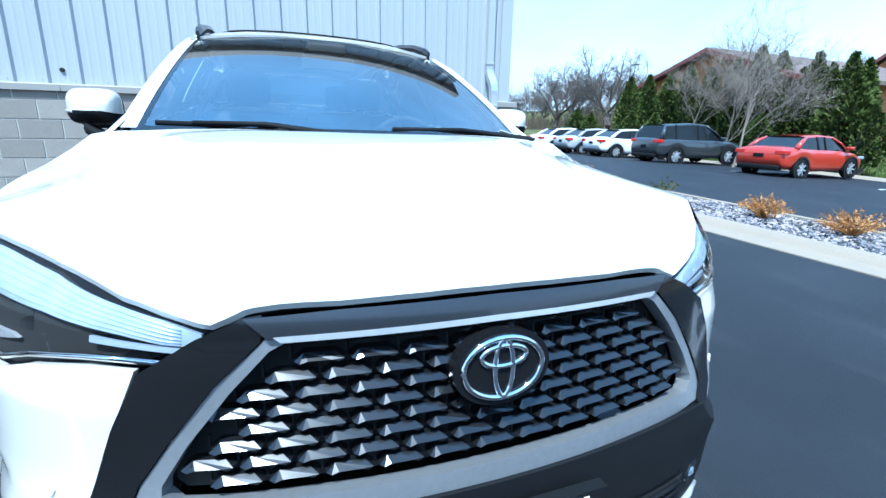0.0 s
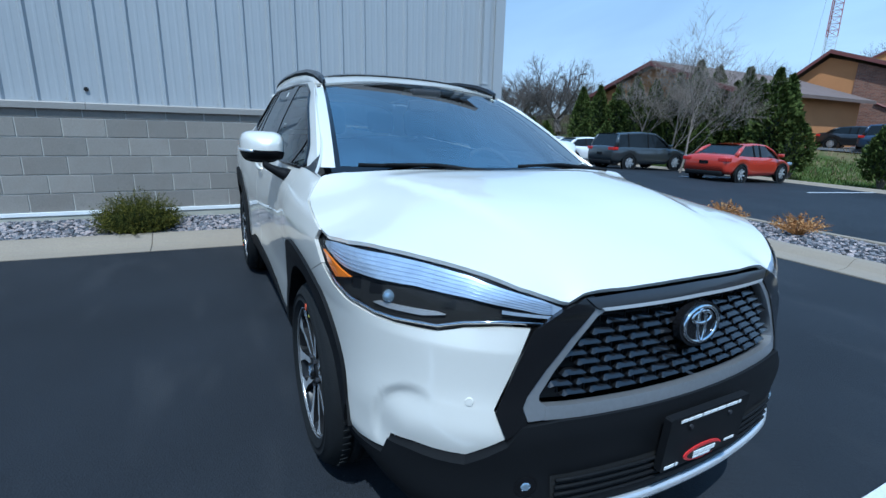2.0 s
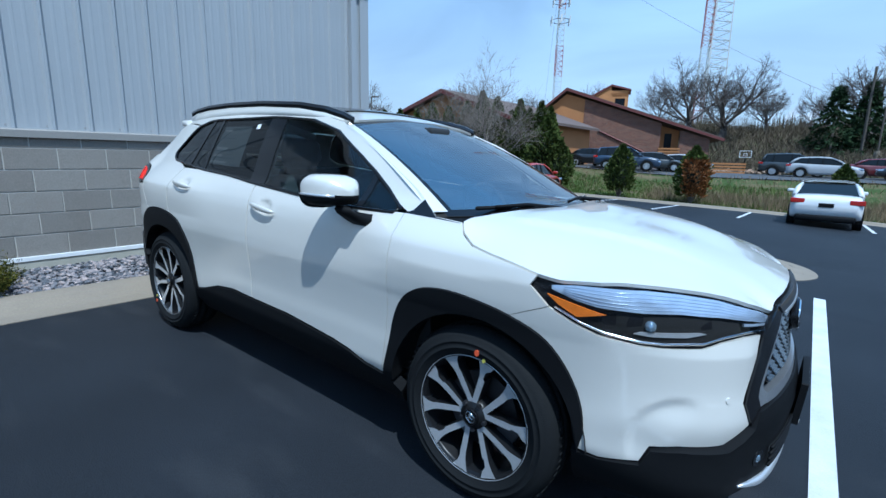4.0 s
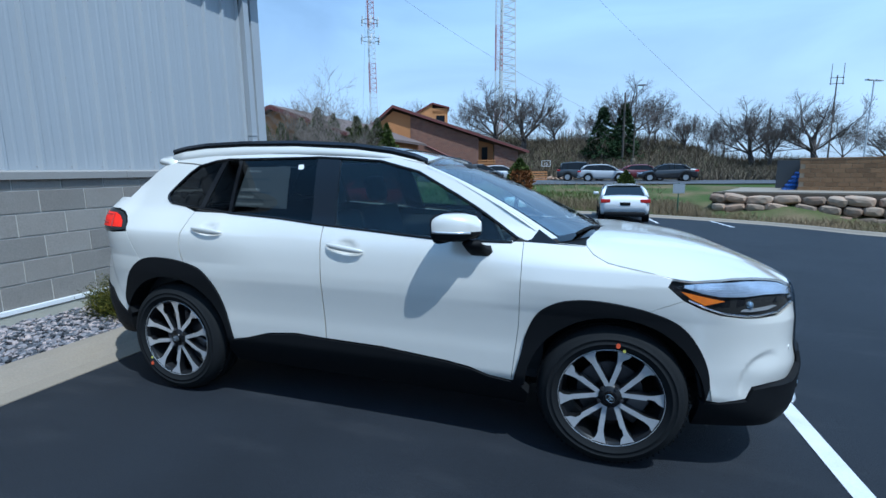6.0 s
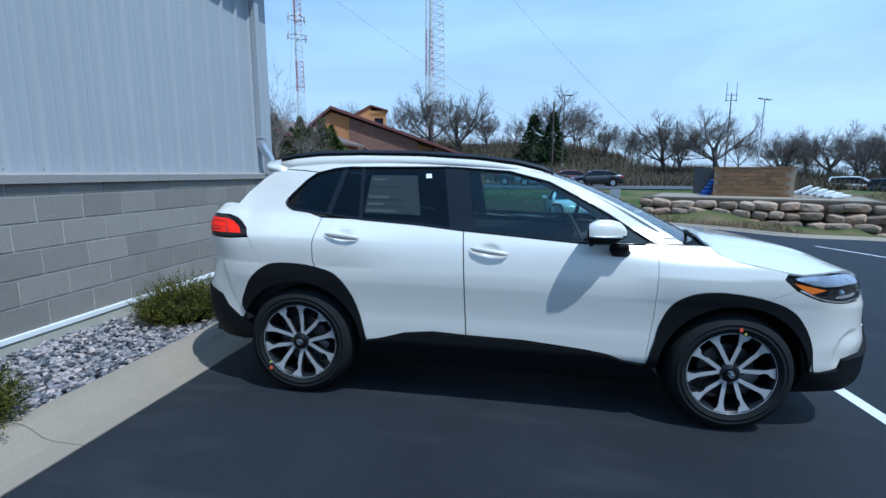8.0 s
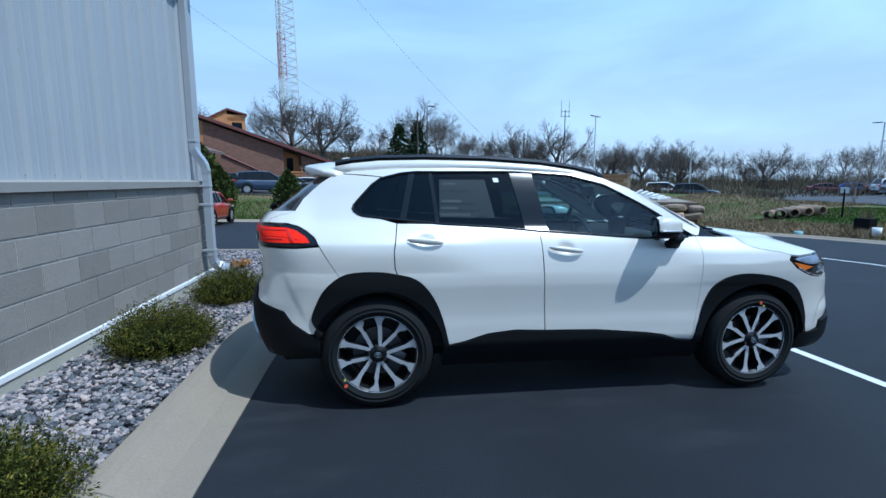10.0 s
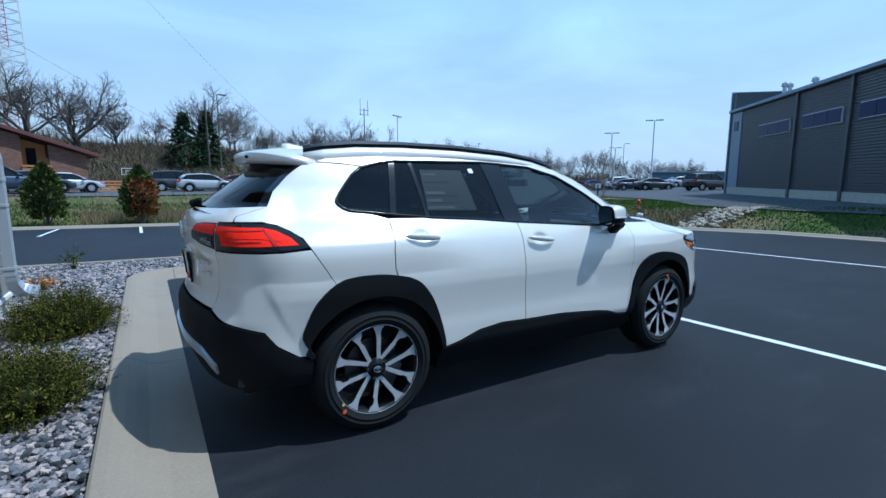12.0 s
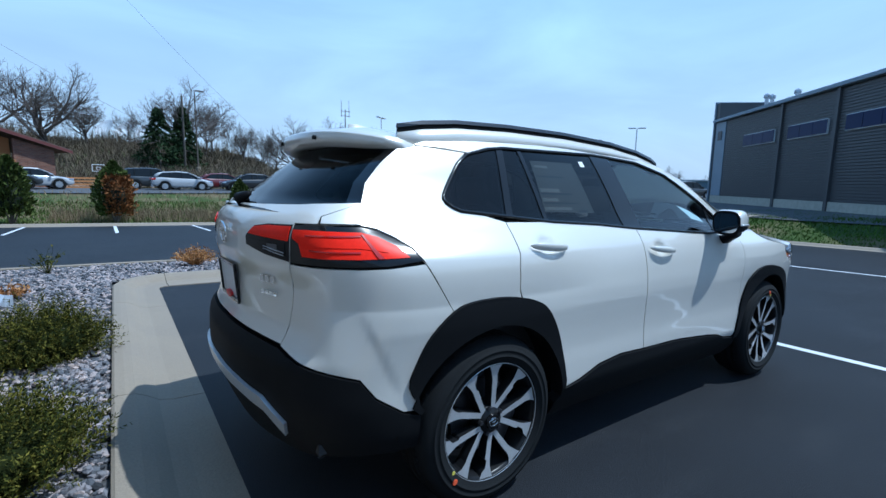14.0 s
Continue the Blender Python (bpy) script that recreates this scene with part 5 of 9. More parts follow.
# tail lamps
M_REDDEEP = mat("deep red lamp plastic", (0.40, 0.010, 0.006), 0.2, var=0.1, coat=0.5)
for s in (1, -1):
    def side_poly(poly):
        return poly if s == 1 else [(-u, z) for u, z in poly[::-1]]
    outer = uz("x -1.672 1.040,x -1.705 1.080,x -1.76 1.114,x -1.83 1.142,x -1.92 1.155,r .70 1.160,r .628 1.158,r .628 1.024,x -1.9 1.022,x -1.80 1.024")
    inner = uz("r .622 1.158,r .47 1.153,r .37 1.140,r .305 1.095,r .31 1.060,r .47 1.036,r .622 1.024")
    lamp = patch("tail_lamp", side_poly(shrink(outer, .002)), lambda u, z: body(u, z, .002), lambda u, z: body_n(u, z, .002), M_GLOSSBLACK, car, "red wrap-around tail lamp in a black housing", .04, .03, .02)
    patch("red_lens", side_poly(shrink(uz("x -1.72 1.053,x -1.76 1.092,x -1.83 1.124,x -1.92 1.139,r .70 1.144,r .632 1.142,r .640 1.108,r .672 1.094,r .690 1.049,x -1.92 1.048,x -1.80 1.050"), .002)), lambda u, z: body(u, z, .005), lambda u, z: body_n(u, z, .005), M_RED, lamp, "red lens", .04, .03, .006)
    patch("lens_facet", side_poly(uz("x -1.80 1.072,x -1.86 1.105,x -1.93 1.115,r .72 1.117,r .71 1.09,x -1.9 1.085")), lambda u, z: body(u, z, .0075), lambda u, z: body_n(u, z, .0075), M_RED, lamp, "raised red facet", .04, .03, .004)
    for spec in ("x -1.815 1.052,x -1.835 1.052,x -1.905 1.132,x -1.885 1.130", "r .70 1.122,x -1.94 1.122,x -1.94 1.127,r .70 1.127", "r .72 1.072,x -1.93 1.070,x -1.93 1.075,r .72 1.077"):
        patch("dark_facet", side_poly(uz(spec)), lambda u, z: body(u, z, .0092), lambda u, z: body_n(u, z, .0092), M_REDDEEP, lamp, "deep red moulded facet", .04, .03, .003)
    lamp2 = patch("tail_lamp_inner", side_poly(shrink(inner, .002)), lambda u, z: body(u, z, .002), lambda u, z: body_n(u, z, .002), M_SMOKE, car, "smoked inner lamp on the tailgate", .04, .03, .02)
    patch("red_lens", side_poly(uz("r .616 1.150,r .47 1.146,r .37 1.134,r .335 1.106,r .616 1.098")), lambda u, z: body(u, z, .005), lambda u, z: body_n(u, z, .005), M_RED, lamp2, "red lens", .04, .03, .005)
    patch("clear_lens", side_poly(uz("r .60 1.088,r .42 1.085,r .44 1.055,r .60 1.045")), lambda u, z: body(u, z, .004), lambda u, z: body_n(u, z, .004), M_SMOKE, lamp2, "clear reversing lens", .04, .03, .005)
    patch("reversing_reflector", side_poly(uz("r .555 1.081,r .49 1.080,r .495 1.060,r .555 1.056")), lambda u, z: body(u, z, .0065), lambda u, z: body_n(u, z, .0065), M_STEEL, lamp2, "small bright reversing reflector", .04, .03, .004)
    for z0, z1 in ((1.062, 1.070), (1.052, 1.061)):
        bm = bmesh.new()
        tube(bm, [body(s * uq, zq, .0085) for uq, zq in uz("r .60 %.3f,r .54 %.3f,r .47 %.3f" % (z0 - .006, z0, z1))], .0016, 5)
        part("lamp_stripe", bm, M_SILVER, lamp2, "thin silver stripe", True)

# grille
GRILLE = [(.0, .862), (.325, .858), (.352, .845), (.405, .79), (.465, .715), (.502, .655), (.500, .638), (.485, .626), (.0, .622)]
gpoly = [(uf(y), z) for y, z in GRILLE]
full = [(-u, z) for u, z in gpoly[1:-1]][::-1]
gfull = gpoly + full
back = patch("grille", gfull, lambda u, z: body(u, z, -.035), lambda u, z: body_n(u, z, -.035), M_BLACK, car, "black grille of staggered gloss wings", .06, .05, 0)


def inside(poly, x, y):
    c = False
    for i in range(len(poly)):
        (x1, y1), (x2, y2) = poly[i - 1], poly[i]
        if (y1 > y) != (y2 > y) and x < (x2 - x1) * (y - y1) / (y2 - y1) + x1:
            c = not c
    return c


bm = bmesh.new()
shape = [(-.038, -.003), (-.024, .0075), (.024, .0075), (.038, -.003), (.030, -.0085), (.018, -.0045), (-.018, -.0045), (-.030, -.0085)]
lo = [bm.verts.new((x, y, -.022)) for x, y in shape]
hi = [bm.verts.new((x * .93, y * .88 + .001, .0 if y > 0 else .010)) for x, y in shape]
bm.faces.new(hi)
for i in range(8):
    bm.faces.new((lo[i], lo[(i + 1) % 8], hi[(i + 1) % 8], hi[i]))
bmesh.ops.recalc_face_normals(bm, faces=bm.faces[:])
wing_me = bpy.data.meshes.new("grille_wing")
bm.to_mesh(wing_me)
bm.free()
wing_me.materials.append(mat("gloss grille plastic", (0.016, 0.017, 0.020), 0.22, metal=0.4, var=0.03, coat=0.5))
for r in range(10):
    z = .850 - r * .0255
    for c in range(-9, 10):
        u = c * .0815 + (.04 if r % 2 else 0)
        if not inside(gfull, u, z) or not inside(gfull, u + .03, z) or not inside(gfull, u - .03, z):
            continue
        p, n_ = body(u, z, -.014), body_n(u, z, -.014)
        up = Vector((0, 0, 1)) - n_ * n_.z
        up.normalize()
        m3 = Matrix((up.cross(n_), up, n_)).transposed().to_4x4()
        ob = new("grille_wing", wing_me)
        ob.parent = back
        ob.matrix_local = Matrix.Translation(p) @ m3
        # short stem below each wing
bm = bmesh.new()
for r in range(9):
    z = .837 - r * .0255
    for c in range(-9, 10):
        u = c * .0815 + (.04 if r % 2 else 0)
        if inside(gfull, u, z) and inside(gfull, u, z - .02):
            rod(bm, body(u, z + .004, -.022), body(u, z - .016, -.022), .0025, .0025, 5)
part("grille_stem", bm, M_GLOSSBLACK, back, "small black links between wings")["kind"] = "stuff"

for s in (1, -1):
    def side_poly(poly):
        return poly if s == 1 else [(-u, z) for u, z in poly[::-1]]
    patch("grille_surround", side_poly(uz("f .36 .896,f .385 .893,f .43 .874,f .45 .866,f .525 .820,f .56 .74,f .602 .612,f .575 .54,f .53 .583,f .542 .625,f .532 .655,f .488 .722,f .426 .80,f .362 .862")), lambda u, z: body(u, z, .008), lambda u, z: body_n(u, z, .008), M_GLOSSBLACK, car, "gloss black grille surround", .03, .03, .03)
    patch("silver_frame", side_poly(uz("f .325 .873,f .352 .866,f .426 .798,f .487 .720,f .530 .655,f .541 .625,f .528 .588,f .485 .592,f .485 .625,f .503 .640,f .502 .655,f .465 .715,f .405 .79,f .352 .845,f .325 .858")), lambda u, z: body(u, z, .004), lambda u, z: body_n(u, z, .004), M_FRAME, car, "satin silver grille frame", .03, .03, .03)
patch("grille_top_bar", [(uf(y), z) for y, z in ((-.385, .893), (-.25, .899), (0, .902), (.25, .899), (.385, .893), (.352, .864), (.2, .867), (0, .868), (-.2, .867), (-.352, .864))], lambda u, z: body(u, z, .012), lambda u, z: body_n(u, z, .012), M_GUNMETAL, car, "dark grey bar along the bonnet lip", .05, .012, .03)
patch("silver_frame", [(uf(y), z) for y, z in ((-.345, .868), (0, .872), (.345, .868), (.335, .860), (0, .863), (-.335, .860))], lambda u, z: body(u, z, .014), lambda u, z: body_n(u, z, .014), M_SILVER, car, "thin silver upper frame", .05, .02, .006)
patch("silver_frame", [(uf(y), z) for y, z in ((-.487, .626), (-.2, .622), (0, .621), (.2, .622), (.487, .626), (.487, .592), (.2, .590), (0, .589), (-.2, .590), (-.487, .592))], lambda u, z: body(u, z, .006), lambda u, z: body_n(u, z, .006), M_FRAME, car, "satin silver lower frame", .05, .03, .03)

# round badge of plain ovals
p, n_ = body(0, .787, -.004), body_n(0, .787)
up = (Vector((0, 0, 1)) - n_ * n_.z).normalized()
BADGE = Matrix.Translation(p) @ Matrix((up.cross(n_), up, n_)).transposed().to_4x4()


def oval(a, b, n=40, cx=0, cy=0):
    return [(cx + a * math.cos(2 * math.pi * i / n), cy + b * math.sin(2 * math.pi * i / n)) for i in range(n)]


bm = bmesh.new()
prism(bm, oval(.086, .064), .022, BADGE)
badge = part("badge", bm, M_GLOSSBLACK, car, "black oval badge with chrome ovals")
for a, b, cy, r in ((.070, .050, 0, .0055), (.040, .017, .020, .005), (.016, .048, 0, .005)):
    bm = bmesh.new()
    tube(bm, [BADGE @ Vector((x, y, .024)) for x, y in oval(a, b, 32, 0, cy)], r, 6, True)
    part("chrome_oval", bm, M_CHROME, badge, "", True)

# lower front: intake slats, lip, fog lamps, plate
bm = bmesh.new()
slot = [(uf(y), z) for y, z in ((-.47, .445), (-.1, .452), (.1, .452), (.47, .445), (.46, .36), (.1, .352), (-.1, .352), (-.46, .36))]
intake = patch("lower_intake", slot, lambda u, z: body(u, z, .033), lambda u, z: body_n(u, z, .006), M_BLACK, car, "dark slatted lower intake", .05, .04, 0)
for i in range(4):
    bm = bmesh.new()
    tube(bm, [body(uf(y), .432 - i * .022, .038) for y in np.linspace(-.455, .455, 21)], .0055, 5)
    part("slat", bm, M_CLAD, intake, "", True)
bm = bmesh.new()
line = [body(uf(y), .300 + .035 * (abs(y) / .6) ** 3, .034) for y in np.linspace(-.60, .60, 31)]
tube(bm, line, [.004 + .013 * min(1, (1 - abs(i - 15) / 15.0) * 6) for i in range(31)], 8)
part("bumper_lip", bm, M_SILVER, car, "silver lower bumper lip", True)
for s in (1, -1):
    c, n_ = body(s * uf(.525), .415, .020), body_n(s * uf(.525), .415)
    bm = bmesh.new()
    rod(bm, c - n_ * .02, c + n_ * .012, .034, .030, 20)
    fog = part("fog_lamp", bm, M_GLOSSBLACK, car, "small round clear fog lamp", False)
    bm = bmesh.new()
    ball(bm, c - n_ * .002, .020, 2, (1, 1, 1))
    part("fog_lens", bm, M_PROJECTOR, fog, "clear lens", True)
    for y, z in ((.66, .63),):
        c, n_ = body(s * uf(y), z, .0), body_n(s * uf(y), z)
        bm = bmesh.new()
        rod(bm, c, c + n_ * .003, .011, .010, 16)
        part("parking_sensor", bm, M_WHITE, car, "small round sensor")


def bars(bm, m, x0, x1, y, h, words, z=.002):
    """A line of short plain bars in place of small print."""
    rng = random.Random(int(x0 * 1000) + words)
    x = x0
    while x < x1 - .004:
        w = min(x1 - x, rng.uniform(.6, 1.6) * (x1 - x0) / words)
        prism(bm, [(x, y), (x + w * .86, y), (x + w * .86, y + h), (x, y + h)], z, m)
        x += w


PL = Matrix.Translation(body(0, .482, .034) + Vector((0, .018, 0))) @ Matrix(((0, .06, 1, 0), (1, 0, 0, 0), (0, 1, 0, 0), (0, 0, 0, 1)))
bm = bmesh.new()
prism(bm, [(-.165, -.085), (.165, -.085), (.170, -.08), (.170, .08), (.165, .085), (-.165, .085), (-.170, .08), (-.170, -.08)], .022, PL)
plate = part("number_plate_holder", bm, M_CLAD, car, "black dealer plate frame with white print and red oval")
bm = bmesh.new()
bars(bm, PL @ Matrix.Translation((0, 0, .022)), -.13, .13, .066, .009, 10)
bars(bm, PL @ Matrix.Translation((0, 0, .022)), -.155, -.10, -.078, .009, 1)
bars(bm, PL @ Matrix.Translation((0, 0, .022)), .10, .15, -.060, .007, 2)
part("frame_print", bm, M_PAPER, plate, "white small print bars")["kind"] = "stuff"
bm = bmesh.new()
prism(bm, oval(.082, .026, 32, 0, -.058), .003, PL @ Matrix.Translation((0, 0, .022)))
part("frame_emblem", bm, M_BADGERED, plate, "red oval emblem")
bm = bmesh.new()
prism(bm, oval(.074, .017, 32, .006, -.060), .005, PL @ Matrix.Translation((0, 0, .022)))
part("frame_emblem_band", bm, M_BLACK, plate, "dark band in the emblem")
bm = bmesh.new()
bars(bm, PL @ Matrix.Translation((0, 0, .027)), -.045, .05, -.062, .014, 5)
bars(bm, PL @ Matrix.Translation((0, 0, .027)), -.045, .04, -.072, .006, 2)
part("frame_emblem_print", bm, M_PAPER, plate, "white bars in the emblem")
for x in (-.085, .085):
    bm = bmesh.new()
    rod(bm, PL @ Vector((x, .045, .02)), PL @ Vector((x, .045, .028)), .007, .006, 10)
    part("screw", bm, M_STEEL, plate, "")


# wheels
def make_wheel(cx, sy, spin, dab):
    hub_y = sy * .872
    w = new("wheel")
    w.parent = car
    w["label"] = "ten-spoke machined alloy wheel with black tyre"
    w.matrix_local = Matrix.Translation((cx, hub_y, .353)) @ Euler((0, 0, 0 if sy < 0 else math.pi)).to_matrix().to_4x4() @ Euler((0, spin, 0)).to_matrix().to_4x4() @ Matrix.Diagonal((1.045, 1, 1.045, 1))
    bm = bmesh.new()
    lathe(bm, [(.232, -.005), (.245, -.016), (.262, -.020), (.2635, -.0228), (.267, -.0228), (.2685, -.020), (.285, -.020), (.2865, -.0224), (.290, -.0220), (.2915, -.0186), (.305, -.014), (.320, -.002), (.331, .018), (.338, .040), (.340, .055), (.334, .056), (.334, .064), (.340, .065), (.341, .105), (.335, .106), (.335, .114), (.341, .115), (.340, .160), (.334, .185), (.320, .205), (.29, .22), (.245, .215), (.232, .20)], 64)
    bmesh.ops.recalc_face_normals(bm, faces=bm.faces[:])
    t = part("tyre", bm, M_TYRE, w, "black tyre", True)
    bm = bmesh.new()
    for i in range(72):
        a = 2 * math.pi * i / 72
        m = Euler((0, a, 0)).to_matrix().to_4x4()
        for y0, y1 in ((.022, .050), (.118, .150)):
            box(bm, -.0035, .0035, y0, y1, .3395, .3425, 0, m)
    tagged(part("tread_band", bm, M_TYRE, t, "tread edges"), kind="stuff")
    for a, mt, r, sz, nm in ((dab, M_ORANGE, .262, .012, "orange_dab"), (dab + .12, M_YELLOW, .243, .008, "yellow_dab")):
        bm = bmesh.new()
        prism(bm, oval(sz, sz * .8, 12), .003, Euler((0, a, 0)).to_matrix().to_4x4() @ Matrix.Translation((r, -.020 if r > .25 else -.015, 0)) @ Euler((math.pi / 2, 0, 0)).to_matrix().to_4x4())
        part(nm, bm, mt, t, "painted tyre mark")
    bm = bmesh.new()
    lathe(bm, [(.231, -.008), (.236, -.010), (.236, -.002), (.226, .0), (.222, .012), (.215, .06), (.20, .12), (.205, .20), (.232, .205)], 64)
    bmesh.ops.recalc_face_normals(bm, faces=bm.faces[:])
    rim = part("rim", bm, M_RIMDARK, w, "dark alloy barrel", True)
    bm = bmesh.new()
    lathe(bm, [(.2365, -.004), (.2365, -.0105), (.2345, -.0104), (.233, -.003)], 64)
    bmesh.ops.recalc_face_normals(bm, faces=bm.faces[:])
    part("rim_lip", bm, M_RIM, rim, "bright rim edge", True)
    tilt = Euler((math.pi / 2, 0, 0)).to_matrix().to_4x4()
    # five pairs of spokes, each pair a V from the hub; one of each pair is stepped
    for i in range(5):
        apex = 2 * math.pi * i / 5
        for k, side in enumerate((-1, 1)):
            p0 = Vector((.036 * math.cos(apex), .036 * math.sin(apex)))
            p1 = Vector((.2325 * math.cos(apex + side * .345), .2325 * math.sin(apex + side * .345)))
            along = p1 - p0
            across = Vector((-along.y, along.x)).normalized() * side
            outer, inner = [], []
            for t in (0, .25, .5, .62, .66, .74, .80, .88, .95, 1.0):
                flare = max(0.0, (t - .66) / .34)
                wo = .0105 + .0035 * t + .020 * flare ** 1.5
                wi = .0105 + .0035 * t + .020 * flare ** 1.5
                if k == 1 and .64 < t < .85:
                    wo *= .40
                if k == 0 and .70 < t < .9:
                    wi *= .72
                c = p0 + along * t
                outer.append(c + across * wo)
                inner.append(c - across * wi)
            shape = outer + inner[::-1]
            bm = bmesh.new()
            lo, hi = [], []
            for q in shape:
                r_ = q.length
                q2 = q * min(1.0, .2335 / max(r_, .01))
                lo.append(bm.verts.new((q2.x, .052, -q2.y)))
                hi.append(bm.verts.new((q2.x, -.006 + .018 * math.cos(min(r_, .23) / .23 * 1.4), -q2.y)))
            bm.faces.new(hi)
            for j in range(len(shape)):
                bm.faces.new((lo[j], lo[(j + 1) % len(shape)], hi[(j + 1) % len(shape)], hi[j]))
            bmesh.ops.recalc_face_normals(bm, faces=bm.faces[:])
            ob = part("spoke", bm, M_RIM, rim, "")
            ob.data.materials.append(M_RIMDARK)
            for f in ob.data.polygons:
                f.material_index = 0 if len(f.vertices) > 4 else 1
    bm = bmesh.new()
    rod(bm, (0, .004, 0), (0, .06, 0), .050, .070, 32)
    part("hub", bm, M_RIMDARK, rim, "dark hub", True)
    bm = bmesh.new()
    rod(bm, (0, -.010, 0), (0, .0, 0), .030, .032, 28)
    cap = part("centre_cap", bm, M_GLOSSBLACK, rim, "black centre cap")
    for a, b, cy in ((.022, .016, 0), (.012, .006, .006), (.005, .015, 0)):
        bm = bmesh.new()
        tube(bm, [(x, -.0115, y) for x, y in oval(a, b, 20, 0, cy)], .0018, 5, True)
        part("cap_oval", bm, M_CHROME, rim, "", True)
    for i in range(5):
        a = -2 * math.pi * i / 5 - .628
        bm = bmesh.new()
        rod(bm, (.053 * math.cos(a), -.002, .053 * math.sin(a)), (.053 * math.cos(a), .014, .053 * math.sin(a)), .009, .009, 6)
        part("wheel_nut", bm, M_STEEL, rim, "")
    bm = bmesh.new()
    rod(bm, (0, .075, 0), (0, .095, 0), .15, .15, 40)
    part("brake_disc", bm, M_STEEL, w, "steel brake disc")
    bm = bmesh.new()
    box(bm, .08, .17, .05, .12, -.07, .07, .012, Euler((0, .5 - spin, 0)).to_matrix().to_4x4())
    part("brake_caliper", bm, M_STEEL, w, "grey brake caliper", True)
    return w


for cx in (1.32, -1.32):
    for sy in (-1, 1):
        make_wheel(cx, sy, *((.82, -2.32) if cx > 0 else (.07, 2.31)))
# wheel-house liners and floor pan
for cx in (1.32, -1.32):
    for sy in (-1, 1):
        bm = bmesh.new()
        arcs = [[bm.verts.new((r_ * math.cos(t), a_, r_ * math.sin(t))) for r_, a_ in ((.445, 0), (.445, .30), (.02, .30))] for t in (radians(6 + 168 * i / 24) for i in range(25))]
        for p, q in zip(arcs, arcs[1:]):
            for j in range(2):
                bm.faces.new((p[j], p[j + 1], q[j + 1], q[j]))
        ob = part("wheel_house", bm, M_BLACK, car, "black wheel-house liner", True)
        ob.matrix_local = Matrix.Translation((cx, sy * .86, .345)) @ Euler((0, 0, 0 if sy < 0 else math.pi)).to_matrix().to_4x4()
bm = bmesh.new()
box(bm, -1.95, 1.95, -.56, .56, .22, .34, .03)
box(bm, -.90, .90, -.80, .80, .23, .34, .03)
part("floor_pan", bm, M_BLACK, car, "dark underbody")
bm = bmesh.new()
tube(bm, [(-1.80, -.50, .235), (-1.86, -.52, .235), (-1.93, -.53, .23)], .016, 12)
part("exhaust_tip", bm, M_STEEL, car, "steel exhaust tip", True)

